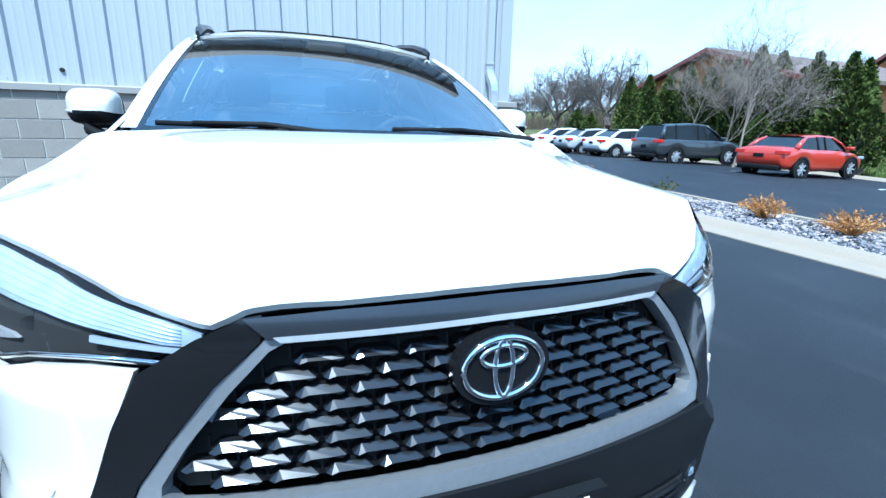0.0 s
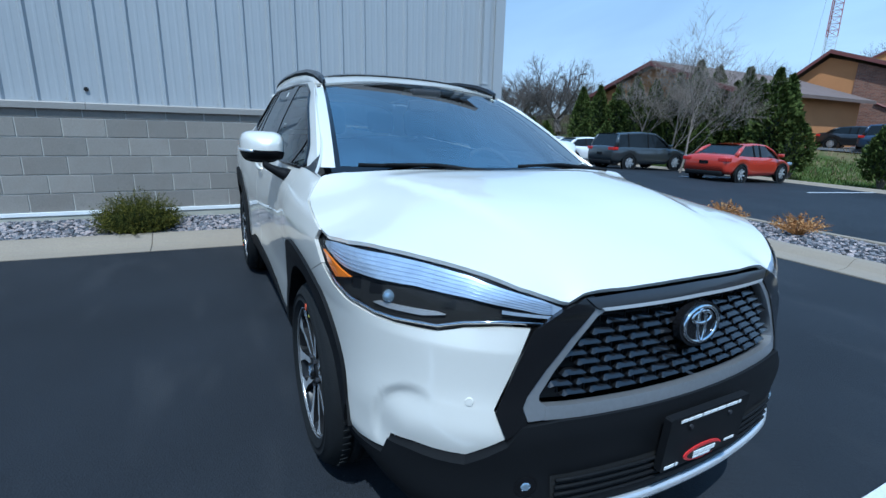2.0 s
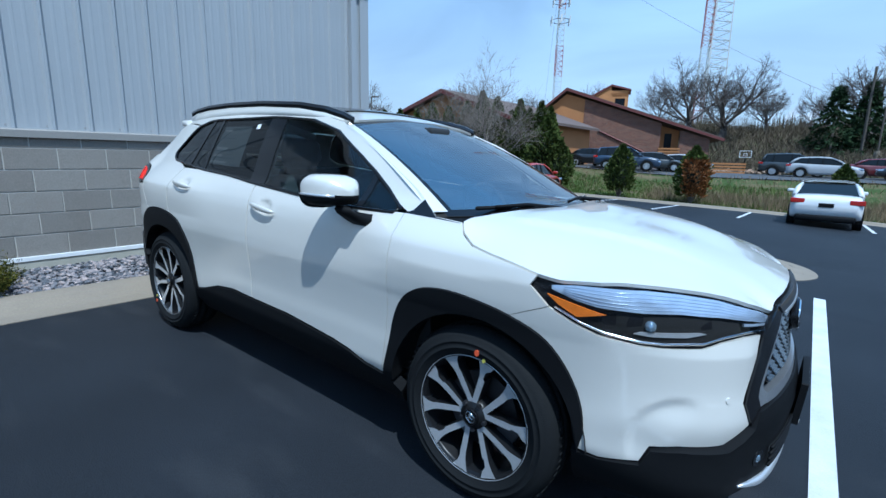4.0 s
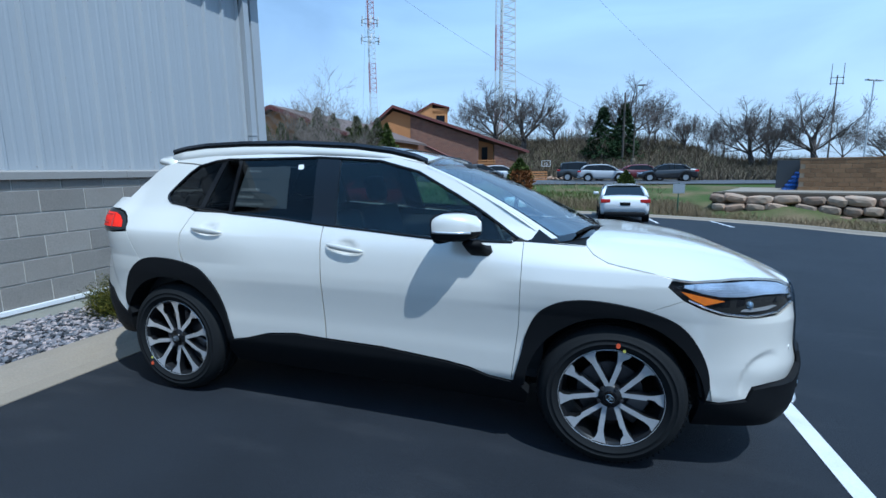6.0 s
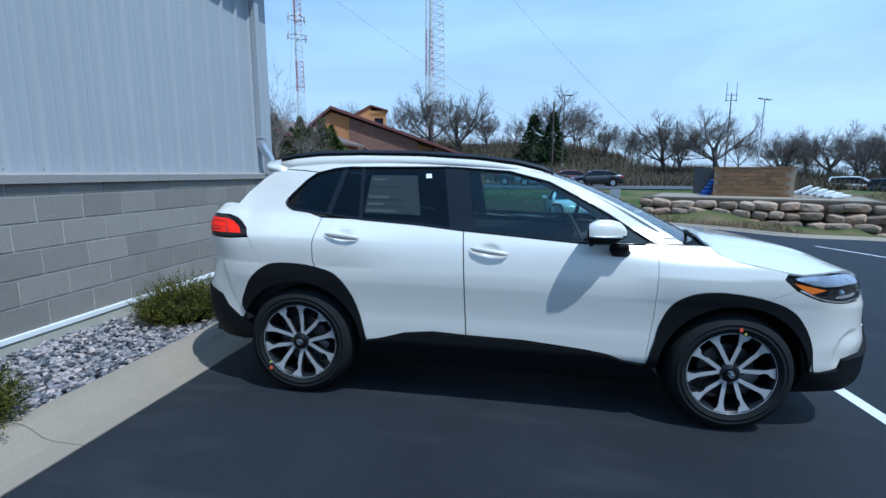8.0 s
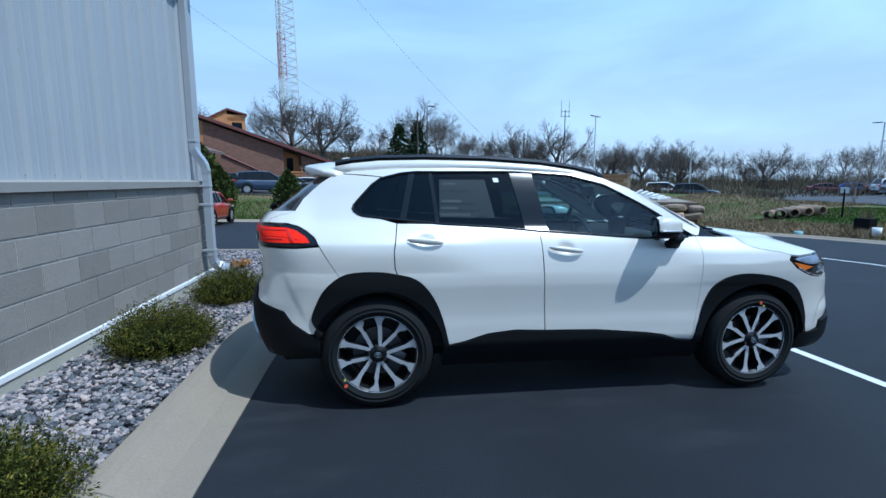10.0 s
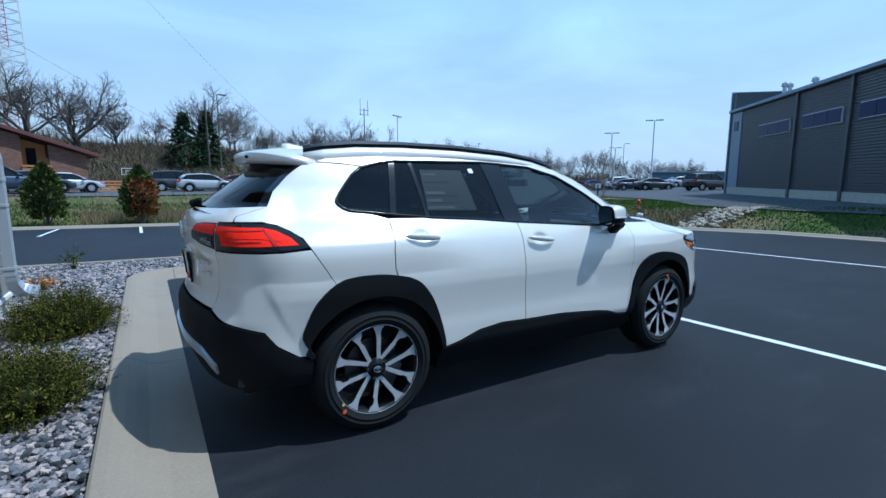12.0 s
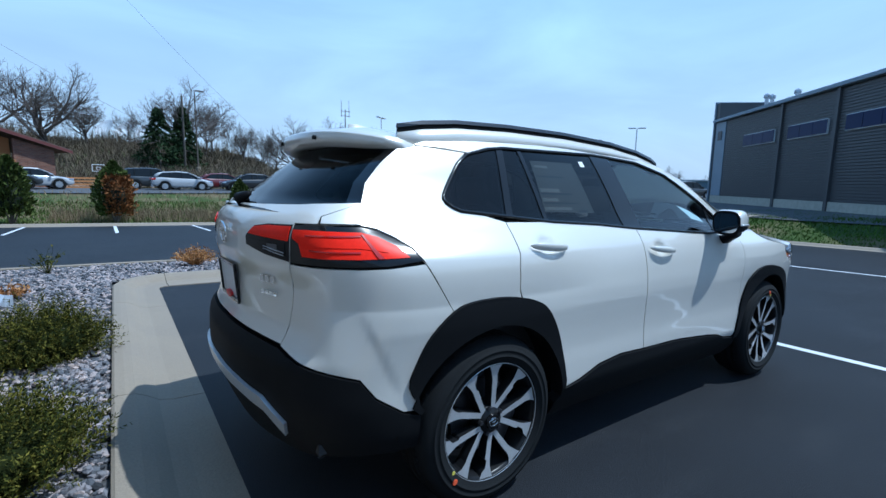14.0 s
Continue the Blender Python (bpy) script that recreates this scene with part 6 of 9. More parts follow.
# door mirrors
M_MIRROR = mat("mirror silver", (0.40, 0.42, 0.44), 0.02, metal=1.0, var=0, fine=0)
for s in (-1, 1):
    mirror_p = new("door_mirror")
    mirror_p.parent = car
    mirror_p["label"] = "white door mirror on a black foot"
    secs = ((.672, .010, .022, .0), (.655, .050, .046, .004), (.622, .078, .076, .002), (.568, .093, .090, .0), (.515, .095, .091, .0), (.490, .092, .080, .0), (.477, .088, .070, .0))
    for nm, mt, lb in (("cap", M_WHITE, "white mirror cap"), ("lower_shell", M_CLAD, "black lower mirror shell")):
        bm = bmesh.new()
        rows = []
        for x, a, b, dz in secs:
            row = []
            for i in range(15):
                t = radians(-3 + 186 * i / 14) if nm == "cap" else radians(183 + 174 * i / 14)
                c, sn = math.cos(t), math.sin(t)
                c = math.copysign(abs(c) ** .48, c)
                sn = math.copysign(abs(sn) ** .55, sn)
                row.append(bm.verts.new((x, s * (.922 + a * c), 1.146 + dz + (.90 * b if sn > 0 else .62 * b) * sn)))
            rows.append(row)
        for i in range(len(rows) - 1):
            for j in range(14):
                bm.faces.new((rows[i][j], rows[i][j + 1], rows[i + 1][j + 1], rows[i + 1][j]))
        bm.faces.new(rows[0])
        bmesh.ops.recalc_face_normals(bm, faces=bm.faces[:])
        part(nm, bm, mt, mirror_p, lb, True)
    bm = bmesh.new()
    tube(bm, [(x, s * (.922 + (a + .001) * c * 1.0), 1.139) for x, a, b, dz in secs[1:-1] for c in (1,)] , .006, 6)
    part("mirror_line", bm, M_SILVER, mirror_p, "thin silver line", True)
    for nm, kx, kz, x0, mt, lb in (("mirror_bezel", .093, .074, .483, M_CLAD, "black mirror bezel"), ("mirror_glass", .080, .060, .4765, M_MIRROR, "mirror glass")):
        bm = bmesh.new()
        prism(bm, [(math.copysign(abs(math.cos(t)) ** .6, math.cos(t)) * kx, math.copysign(abs(math.sin(t)) ** .7, math.sin(t)) * kz) for t in (2 * math.pi * i / 28 for i in range(28))], .006, Matrix.Translation((x0, s * .922, 1.148)) @ Matrix.Rotation(radians(-7), 4, "Y") @ Matrix(((0, 0, -1, 0), (1, 0, 0, 0), (0, 1, 0, 0), (0, 0, 0, 1))))
        part(nm, bm, mt, mirror_p, lb)
    bm = bmesh.new()
    rows = []
    for x, y, z, a, b in ((.63, .93, 1.08, .055, .022), (.635, .89, 1.055, .055, .026), (.655, .85, 1.035, .06, .035), (.66, .815, 1.03, .06, .038)):
        rows.append([bm.verts.new((x + a * cx_, s * y, z + b * cz_)) for cx_, cz_ in ((-1, 0), (-.7, .8), (.7, .8), (1, 0), (.7, -.8), (-.7, -.8))])
    for i in range(3):
        for j in range(6):
            bm.faces.new((rows[i][j], rows[i][(j + 1) % 6], rows[i + 1][(j + 1) % 6], rows[i + 1][j]))
    bm.faces.new(rows[0])
    bm.faces.new(rows[-1])
    bmesh.ops.recalc_face_normals(bm, faces=bm.faces[:])
    part("mirror_foot", bm, M_CLAD, mirror_p, "black mirror foot", True)
    for piece in mirror_p.children:  # the housing is swept, its glass turned to the driver
        if piece.name.split(".")[0] != "mirror_foot":
            for v in piece.data.vertices:
                v.co.x -= .34 * (abs(v.co.y) - .90)

# door handles
HOLLOW[0] = 0
for s in (1, -1):
    for x0, x1, z0, z1 in ((-1.145, -.915, 1.072, 1.055), (-.225, .010, 1.020, .995)):
        n_ = 14
        bm = bmesh.new()
        rows = []
        for i in range(n_ + 1):
            t = i / n_
            x, z = x0 + (x1 - x0) * t, z0 + (z1 - z0) * t
            k = max(.12, (4 * t * (1 - t)) ** .35)
            c, nn = body(s * ux(x), z, .006 + .024 * k), body_n(s * ux(x), z)
            rows.append([bm.verts.new(c + Vector((0, 0, 1)) * .017 * k * math.sin(a) + nn * .011 * k * math.cos(a)) for a in (2 * math.pi * j / 10 for j in range(10))])
        for i in range(n_):
            for j in range(10):
                bm.faces.new((rows[i][j], rows[i][(j + 1) % 10], rows[i + 1][(j + 1) % 10], rows[i + 1][j]))
        bm.faces.new(rows[0])
        bm.faces.new(rows[-1])
        bmesh.ops.recalc_face_normals(bm, faces=bm.faces[:])
        hd = part("door_handle", bm, M_WHITE, car, "white bar door handle", True)

HOLLOW[0] = .017
# cowl and wipers
bm = bmesh.new()
rows = []
for i in range(21):
    t = -1 + .1 * i
    a = Vector(ws_lo(t))
    rows.append([bm.verts.new(a + Vector((-.02, 0, -.004))), bm.verts.new(a + Vector((.03, 0, -.012))), bm.verts.new((1.30 - .14 * abs(t) ** 2.2, t * .77, 1.075)), bm.verts.new((1.31 - .14 * abs(t) ** 2.2, t * .77, 1.03))])
for i in range(20):
    for j in range(3):
        bm.faces.new((rows[i][j], rows[i][j + 1], rows[i + 1][j + 1], rows[i + 1][j]))
part("cowl", bm, M_CLAD, car, "black windscreen cowl", True)
for s in (1, -1):
    skin("pillar_foot", "x 1.16 1.078,x 1.03 1.085,x .93 1.146,x .90 1.10,x .87 1.086", M_GLOSSBLACK, "gloss black corner trim", off=.003, gap=0, flange=.01, both=False) if s == 1 else None


def wiper(y0, y1, x0, x1):
    bm = bmesh.new()
    tube(bm, [(x0 + .07, y0 + .02, 1.095), (x0 + .02, y0, 1.100), ((x0 + x1) / 2, (y0 + y1) / 2, 1.126), (x1, y1, 1.124)], [.014, .014, .009, .007], 8)
    w = part("wiper", bm, M_CLAD, car, "black windscreen wiper", True)
    bm = bmesh.new()
    tube(bm, [(x0 - .005, y0 - .02 + .30 * (y1 - y0), 1.106), ((x0 + x1) / 2 - .02, (y0 + y1) / 2, 1.118), (x1 - .03, y1 + .25 * (y1 - y0), 1.120)], .009, 6)
    part("wiper_blade", bm, M_CLAD, w, "", True)


wiper(-.10, -.52, 1.235, 1.15)
wiper(.66, .10, 1.11, 1.215)

# cabin: dashboard, wheel, seats, lining
bm = bmesh.new()
rows = []
for i in range(13):
    y = -.70 + 1.4 * i / 12
    k = 1 - .25 * (abs(y) / .7) ** 4
    rows.append([bm.verts.new((1.22 * k if abs(y) > .6 else 1.16, y, 1.03)), bm.verts.new((.86, y, 1.06 + .02 * (y > .15))), bm.verts.new((.70, y, 1.02)), bm.verts.new((.66, y, .90)), bm.verts.new((.78, y, .62))])
for i in range(12):
    for j in range(4):
        bm.faces.new((rows[i][j], rows[i][j + 1], rows[i + 1][j + 1], rows[i + 1][j]))
bmesh.ops.recalc_face_normals(bm, faces=bm.faces[:])
dash = part("dashboard", bm, M_SEAT, car, "black dashboard", True)
bm = bmesh.new()
box(bm, .70, .725, -.13, .13, 1.03, 1.17, .01)
part("screen", bm, M_GLOSSBLACK, dash, "dark centre screen")
bm = bmesh.new()
tube(bm, [Matrix.Translation((.58, .36, .99)) @ Euler((0, -.45, 0)).to_matrix().to_4x4() @ Vector((0, .185 * math.cos(a), .185 * math.sin(a))) for a in (2 * math.pi * i / 28 for i in range(28))], .015, 8, True)
box(bm, .55, .66, .30, .42, .95, 1.01, .015)
part("steering_wheel", bm, M_SEAT, car, "black steering wheel", True)


def seat(x, y, w, parent):
    st = new("seat")
    st.parent = parent
    st["label"] = "black seat with headrest"
    for nm, args, rx in (("cushion", (-.26, .28, -w, w, .42, .60), 0), ("backrest", (-.07, .07, -w, w, -.02, .62), -.25), ("headrest", (-.05, .05, -min(w, .13), min(w, .13), .66, .86), -.25)):
        bm = bmesh.new()
        box(bm, *args, .045)
        if rx:
            for v in bm.verts:
                v.co = Matrix.Translation((-.24, 0, .56)) @ Euler((0, rx, 0)).to_matrix().to_4x4() @ v.co
        for v in bm.verts:
            v.co += Vector((x, y, 0))
        part(nm, bm, M_SEAT, st, "", True)


seat(-.05, .36, .25, car)
seat(-.05, -.36, .25, car)
seat(-.95, .36, .30, car)
seat(-.95, -.36, .30, car)
bm = bmesh.new()
rows = []
for i in range(9):
    x = .20 - 1.75 * i / 8
    rows.append([bm.verts.new((x, y, roof_z(x, y) - .03)) for y in (-.50, -.3, 0, .3, .50)])
for i in range(8):
    for j in range(4):
        bm.faces.new((rows[i][j], rows[i][j + 1], rows[i + 1][j + 1], rows[i + 1][j]))
part("headliner", bm, M_LINER, car, "grey headliner", True)
bm = bmesh.new()
box(bm, .24, .42, -.09, .09, 1.44, 1.485, .012)
box(bm, .42, .45, -.12, .12, 1.36, 1.42, .01)
part("rear_view_mirror", bm, M_SEAT, car, "black interior mirror and camera pod")
# lining below the windows, load floor
for s in (-1, 1):
    bm = bmesh.new()
    rows = [[bm.verts.new((x, s * y, z)) for y, z in ((.76, 1.06), (.74, .80), (.70, .34))] for x in (.98, .5, 0, -.5, -1.0, -1.5, -1.9)]
    for i in range(6):
        for j in range(2):
            bm.faces.new((rows[i][j], rows[i][j + 1], rows[i + 1][j + 1], rows[i + 1][j]))
    part("door_lining", bm, M_SEAT, car, "black door lining", True)
bm = bmesh.new()
box(bm, -2.0, .95, -.72, .72, .34, .38)
box(bm, -2.02, -1.98, -.62, .62, .38, 1.12)
box(bm, -1.98, -1.28, -.66, .66, .98, 1.0)
part("cabin_floor", bm, M_SEAT, car, "dark cabin floor and load cover")

# papers on the glass
def paper(nm, spec, mt, lb, off, s=1, parent=None):
    pl = uz(spec)
    if s == -1:
        pl = [(-u, z) for u, z in pl[::-1]]
    return patch(nm, pl, lambda u, z: body(u, z, off), lambda u, z: body_n(u, z, off), mt, parent or car, lb, .1, .1, 0)


paper("window_tag", "x -.545 1.462,x -.510 1.464,x -.503 1.436,x -.540 1.434", M_PAPER, "small white square tag", -.002)
st = paper("window_sticker", "x -.905 1.445,x -.60 1.45,x -.555 1.20,x -.92 1.205", mat("sticker paper seen through tint", (0.38, 0.41, 0.43), 0.5, var=.04), "large price sheet behind the tinted window", -.008)
for i, (a, b, z, h) in enumerate(((-.89, -.80, 1.425, .012), (-.90, -.72, 1.375, .006), (-.905, -.77, 1.315, .018), (-.905, -.69, 1.295, .008), (-.91, -.80, 1.27, .016), (-.91, -.66, 1.25, .006), (-.915, -.72, 1.228, .014), (-.67, -.60, 1.215, .01))):
    paper("print_bar", "x %.3f %.3f,x %.3f %.3f,x %.3f %.3f,x %.3f %.3f" % (a, z, b, z, b, z - h, a, z - h), M_PAPERBLUE if i % 2 else M_PAPER, "printed bar", -.007, 1, st)
bm = bmesh.new()
prism(bm, [(-.06, -.03), (.06, -.03), (.06, .03), (-.06, .03)], .002, Matrix.Translation((1.075, .615, 1.105)) @ Euler((0, -.55 + math.pi, 0)).to_matrix().to_4x4() @ Euler((0, 0, 1.2)).to_matrix().to_4x4())
part("windscreen_sticker", bm, M_PAPER, car, "white stock tag in the windscreen corner")

# tailgate details
def rear_frame(y, z, off):
    u = ur(-y) if y < 0 else -ur(y)
    p = body(u if y else U_END, z, off)
    return Matrix.Translation((p.x, y, z)) @ Matrix(((0, -.10, -1, 0), (-1, 0, 0, 0), (0, 1, 0, 0), (0, 0, 0, 1)))


R1 = rear_frame(0, .875, .004)
bm = bmesh.new()
for x0, x1, y0, y1 in ((-.16, .16, .075, .085), (-.16, .16, -.085, -.07), (-.16, -.15, -.07, .075), (.15, .16, -.07, .075)):
    prism(bm, [(x0, y0), (x1, y0), (x1, y1), (x0, y1)], .012, R1)
rp = part("rear_plate_frame", bm, M_GLOSSBLACK, car, "black rear plate frame")
bm = bmesh.new()
prism(bm, oval(.05, .016, 24, 0, -.066), .015, R1)
part("frame_emblem", bm, M_BADGERED, rp, "red oval emblem")
# no plate fitted: pale panel added for the tailgate showing through the frame
bm = bmesh.new()
prism(bm, [(-.15, -.072), (.15, -.072), (.15, .076), (-.15, .076)], .003, R1)
part("plate_blank", bm, mat("pale plate", (0.62, 0.63, 0.65), .4), rp, "pale blank plate")
R2 = rear_frame(0, 1.085, .003)
for a, b, cy in ((.062, .043, 0), (.034, .015, .017), (.013, .041, 0)):
    bm = bmesh.new()
    tube(bm, [R2 @ Vector((x, y, .006)) for x, y in oval(a, b, 28, 0, cy)], .0055, 6, True)
    part("rear_badge_oval", bm, M_CHROME, car, "chrome oval badge", True)
for yy, zz, w, h in ((-.46, .932, .105, .026), (-.465, .885, .110, .017)):
    bm = bmesh.new()
    m = rear_frame(yy, zz, .005) @ Euler((0, .28, 0)).to_matrix().to_4x4()
    for k in range(3 if h > .02 else 4):
        x = -w / 2 + k * w / (3 if h > .02 else 4)
        prism(bm, [(x, 0), (x + w * .22, 0), (x + w * .25, h), (x + w * .03, h)], .004, m)
    part("model_letters", bm, M_CHROME, car, "small chrome trim letters")
bm = bmesh.new()
tube(bm, [(-2.055, .02, 1.205), (-2.085, .0, 1.235), (-2.06, -.06, 1.255)], [.03, .028, .012], 10)
part("rear_wiper", bm, M_CLAD, car, "black rear wiper", True)

# ---- plants ----
M_BARK = mat("grey bark", (0.17, 0.14, 0.12), 0.9, var=0.2, scale=3, bump=0.5, bump_scale=40)
M_SHADE_CORE = mat("inner needles", (0.016, 0.020, 0.007), 0.95, spec=0.0, var=0.4, scale=25, bump=1.0, bump_scale=60)
M_BARK_DARK = mat("dark far bark", (0.125, 0.108, 0.098), 0.95, spec=0.05, var=0.2, scale=1)
M_BARK_PALE = mat("pale bark", (0.20, 0.165, 0.135), 0.85, var=0.2, scale=4, bump=0.4)
M_YEW = mat("dark evergreen needles", (0.034, 0.046, 0.009), 0.7, spec=0.08, var=0.3, scale=6, island=0.5, tint=(0.15, 0.125, 0.02), tint_amt=0.75)
M_ARBOR = mat("arborvitae sprays", (0.060, 0.085, 0.020), 0.8, spec=0.08, var=0.3, scale=1.2, island=0.5, tint=(0.085, 0.085, 0.025), tint_amt=0.5)
M_ARBOR_BROWN = mat("browned arborvitae sprays", (0.20, 0.085, 0.03), 0.8, spec=0.1, var=0.2, island=0.4)
M_SPRUCE = mat("spruce needles", (0.030, 0.050, 0.022), 0.8, spec=0.08, var=0.3, island=0.4)
M_RUST = mat("rusty dry twigs", (0.36, 0.15, 0.035), 0.8, var=0.2, scale=9, island=0.4, tint=(0.30, 0.22, 0.10), tint_amt=0.6)
M_BRUSH = mat("grey brown brush", (0.15, 0.118, 0.088), 0.9, spec=0.05, var=0.25, scale=.4, island=0.4, tint=(0.06, 0.06, 0.028), tint_amt=0.6)


def leafy(points, normals, size, rng, ratio=.42, droop=.25):
    """Small pointed leaves at points, as arrays for one mesh."""
    k = len(points)
    d = normals + rng.normal(0, .55, (k, 3))
    d[:, 2] -= droop
    d /= np.linalg.norm(d, axis=1)[:, None]
    s = np.cross(d, rng.normal(0, 1, (k, 3)))
    s /= np.linalg.norm(s, axis=1)[:, None] + 1e-9
    ln = size * rng.uniform(.6, 1.4, (k, 1))
    w = ln * ratio
    v = np.stack([points, points + d * ln * .45 + s * w * .5, points + d * ln, points + d * ln * .45 - s * w * .5], 1).reshape(-1, 3)
    return v, [[4 * i, 4 * i + 1, 4 * i + 2, 4 * i + 3] for i in range(k)]


def raw_mesh(name, v, f, material):
    me = bpy.data.meshes.new(name)
    me.from_pydata(np.asarray(v).tolist(), [], f)
    me.materials.append(material)
    return me


def child(name, me, parent, label="", kind=""):
    ob = new(name, me)
    ob.parent = parent
    return tagged(ob, label, "", "", kind)


def sprigs(n, rx, ry, h, rng, leaf, per=14, length=.14):
    """Upright leafy sprigs that fill a low mound."""
    v, nrm = [], []
    for _ in range(n):
        a, r = rng.uniform(0, 2 * math.pi), math.sqrt(rng.uniform(0, 1))
        top = (1 - r ** 2.6)
        base = np.array((rx * r * math.cos(a) * .86, ry * r * math.sin(a) * .86, h * rng.uniform(.05, .86) * (top * .85 + .15)))
        d = np.array((math.cos(a) * (r * .9 + .1), math.sin(a) * (r * .9 + .1), .75)) + rng.normal(0, .35, 3)
        d /= np.linalg.norm(d)
        ln = length * rng.uniform(.6, 1.4)
        for j in range(per):
            t = (j + 1) / per
            v.append(base + d * ln * t + rng.normal(0, .006, 3))
            nrm.append(d * .9 + rng.normal(0, .45, 3))
    v, nrm = np.array(v), np.array(nrm)
    nrm /= np.linalg.norm(nrm, axis=1)[:, None]
    return leafy(v, nrm, leaf, rng, .30, -.1)


def yew(x, y, rx, ry, h, seed):
    rng = np.random.default_rng(seed)
    b = thing("shrub", Matrix.Translation((x, y, ground_z(x, y) + .05)), "low spreading dark green yew shrub in the gravel", "shrub", "yew shrubs by the wall")
    v, f = sprigs(int(1900 * rx * ry / .25), rx, ry, h, rng, .019, 34, .17)
    child("foliage", raw_mesh("foliage", v, f, M_YEW), b, "dense dark needles", "stuff")
    bm = bmesh.new()
    for i in range(16):
        a = 2 * math.pi * i / 16 + rng.uniform(-.2, .2)
        r = rng.uniform(.3, .75)
        tube(bm, [(0, 0, -.05), (rx * r * .5 * math.cos(a), ry * r * .5 * math.sin(a), h * .3), (rx * r * math.cos(a), ry * r * math.sin(a), h * .62)], [.014, .009, .004], 5)
    part("branches", bm, M_BARK, b, "brown branches")
    # solid near-black core: the shade between the sprigs, put into its colour
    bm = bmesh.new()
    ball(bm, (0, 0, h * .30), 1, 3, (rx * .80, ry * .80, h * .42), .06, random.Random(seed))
    part("inner_foliage", bm, M_SHADE_CORE, b, "deep shaded inner needles", True)
    return b


yew(-2.96, -1.82, .38, .36, .34, 1)
yew(-3.03, .30, .36, .36, .33, 2)
yew(-2.98, 2.0, .36, .38, .35, 3)


def twiggy(x, y, r, h, seed, material, label, n=90, group=""):
    rng = random.Random(seed)
    b = thing("shrub", Matrix.Translation((x, y, ground_z(x, y) + .04)), label, "shrub", group)
    bm = bmesh.new()
    tips = []
    for i in range(n):
        a, q = rng.uniform(0, 2 * math.pi), math.sqrt(rng.random())
        e = Vector((r * q * math.cos(a), r * q * math.sin(a), h * rng.uniform(.55, 1.0) * (1 - .45 * q * q)))
        mid = e * .5 + Vector((rng.uniform(-.04, .04), rng.uniform(-.04, .04), .03))
        tube(bm, [e * .04, mid, e], [.004, .003, .0015], 3)
        tips += [e.lerp(mid, rng.random()) for _ in range(6)]
    part("twig_mass", bm, material, b, "dry bare twigs")["kind"] = "stuff"
    g = np.random.default_rng(seed)
    p = np.array([t[:] for t in tips])
    v, f = leafy(p, g.normal(0, 1, p.shape), .035, g, .5, 0)
    child("dry_leaves", raw_mesh("dry_leaves", v, f, material), b, "shrivelled rust leaves", "stuff")
    return b


G_R = "rusty shrubs on the island"
twiggy(-1.45, 6.05, .36, .36, 11, M_RUST, "small rust-coloured dormant shrub in the gravel island", 130, G_R)
twiggy(-.42, 6.10, .40, .36, 12, M_RUST, "low rust-coloured dormant shrub in the gravel island", 130, G_R)
twiggy(1.05, 6.15, .25, .30, 13, M_RUST, "sparse rusty twigs in the gravel island", 50, G_R)
twiggy(-3.42, 4.25, .20, .22, 14, M_RUST, "little rust-coloured weed by the downspout", 50)
twiggy(-3.25, 6.1, .30, .42, 15, M_YEW, "thin green weed in the gravel", 22)
twiggy(-5.2, 6.0, .30, .45, 16, M_DRY, "thin dry weed in the gravel", 22)


def grow(rng, bm_trunk, bm_twig, p, d, length, radius, level, maxlev, spread, up, leader=.7):
    """A limb and its boughs, thinner and thinner."""
    n = 3 if level < 3 else 2 if level < maxlev else 1
    pts, rs = [p], [radius]
    for i in range(n):
        d = (d + Vector((rng.gauss(0, .16), rng.gauss(0, .16), rng.gauss(0, .10) + up * .12))).normalized()
        p = p + d * length / n
        pts.append(p)
        rs.append(radius * (1 - .45 * (i + 1) / n))
    tube(bm_trunk if level < 2 else bm_twig, pts, rs, 6 if level < 2 else 3)
    if level >= maxlev:
        return
    kids = rng.randint(3, 4) if level else rng.randint(4, 6)
    for i in range(kids):
        t = rng.uniform(.35, 1.0) if level else rng.uniform(.3, 1.0)
        q = pts[0].lerp(pts[-1], t) if level else pts[min(n, int(t * n) + 0)].lerp(pts[min(n, int(t * n) + 1)], t * n - int(t * n))
        a = d.orthogonal().normalized()
        a.rotate(Matrix.Rotation(rng.uniform(0, 6.28), 3, d))
        nd = (d * (1 - spread) + a * spread + Vector((0, 0, up * .3))).normalized()
        grow(rng, bm_trunk, bm_twig, q, nd, length * rng.uniform(.55, .8), max(rs[-1] * rng.uniform(.5, .72), .0035), level + 1, maxlev, spread, up)
    grow(rng, bm_trunk, bm_twig, pts[-1], d, length * leader, rs[-1], level + 1, maxlev, spread, up)


def bare_tree(seed, h, spread=.55, up=.3, lev=4, r=None, bark=None, label="bare leafless tree with fine grey twigs", name="tree", m=None, trunk_frac=.28, group=""):
    rng = random.Random(seed)
    t = thing(name, m or Matrix(), label, "tree", group)
    b1, b2 = bmesh.new(), bmesh.new()
    grow(rng, b1, b2, Vector((0, 0, -.1)), Vector((0, 0, 1)), h * trunk_frac, r or h * .022, 0, lev, spread, up, .7)
    top = max(v.co.z for v in b2.verts)
    for b in (b1, b2):
        for v in b.verts:
            v.co *= h / top
    part("trunk", b1, bark or M_BARK, t, "trunk and main limbs")
    part("crown", b2, bark or M_BARK, t, "bare twig crown")["kind"] = "stuff"
    return t


def on_ground(x, y, rz=0, s=1.0, dz=0.0):
    return Matrix.Translation((x, y, ground_z(x, y) + dz)) @ Euler((0, 0, rz)).to_matrix().to_4x4() @ Matrix.Scale(s, 4)


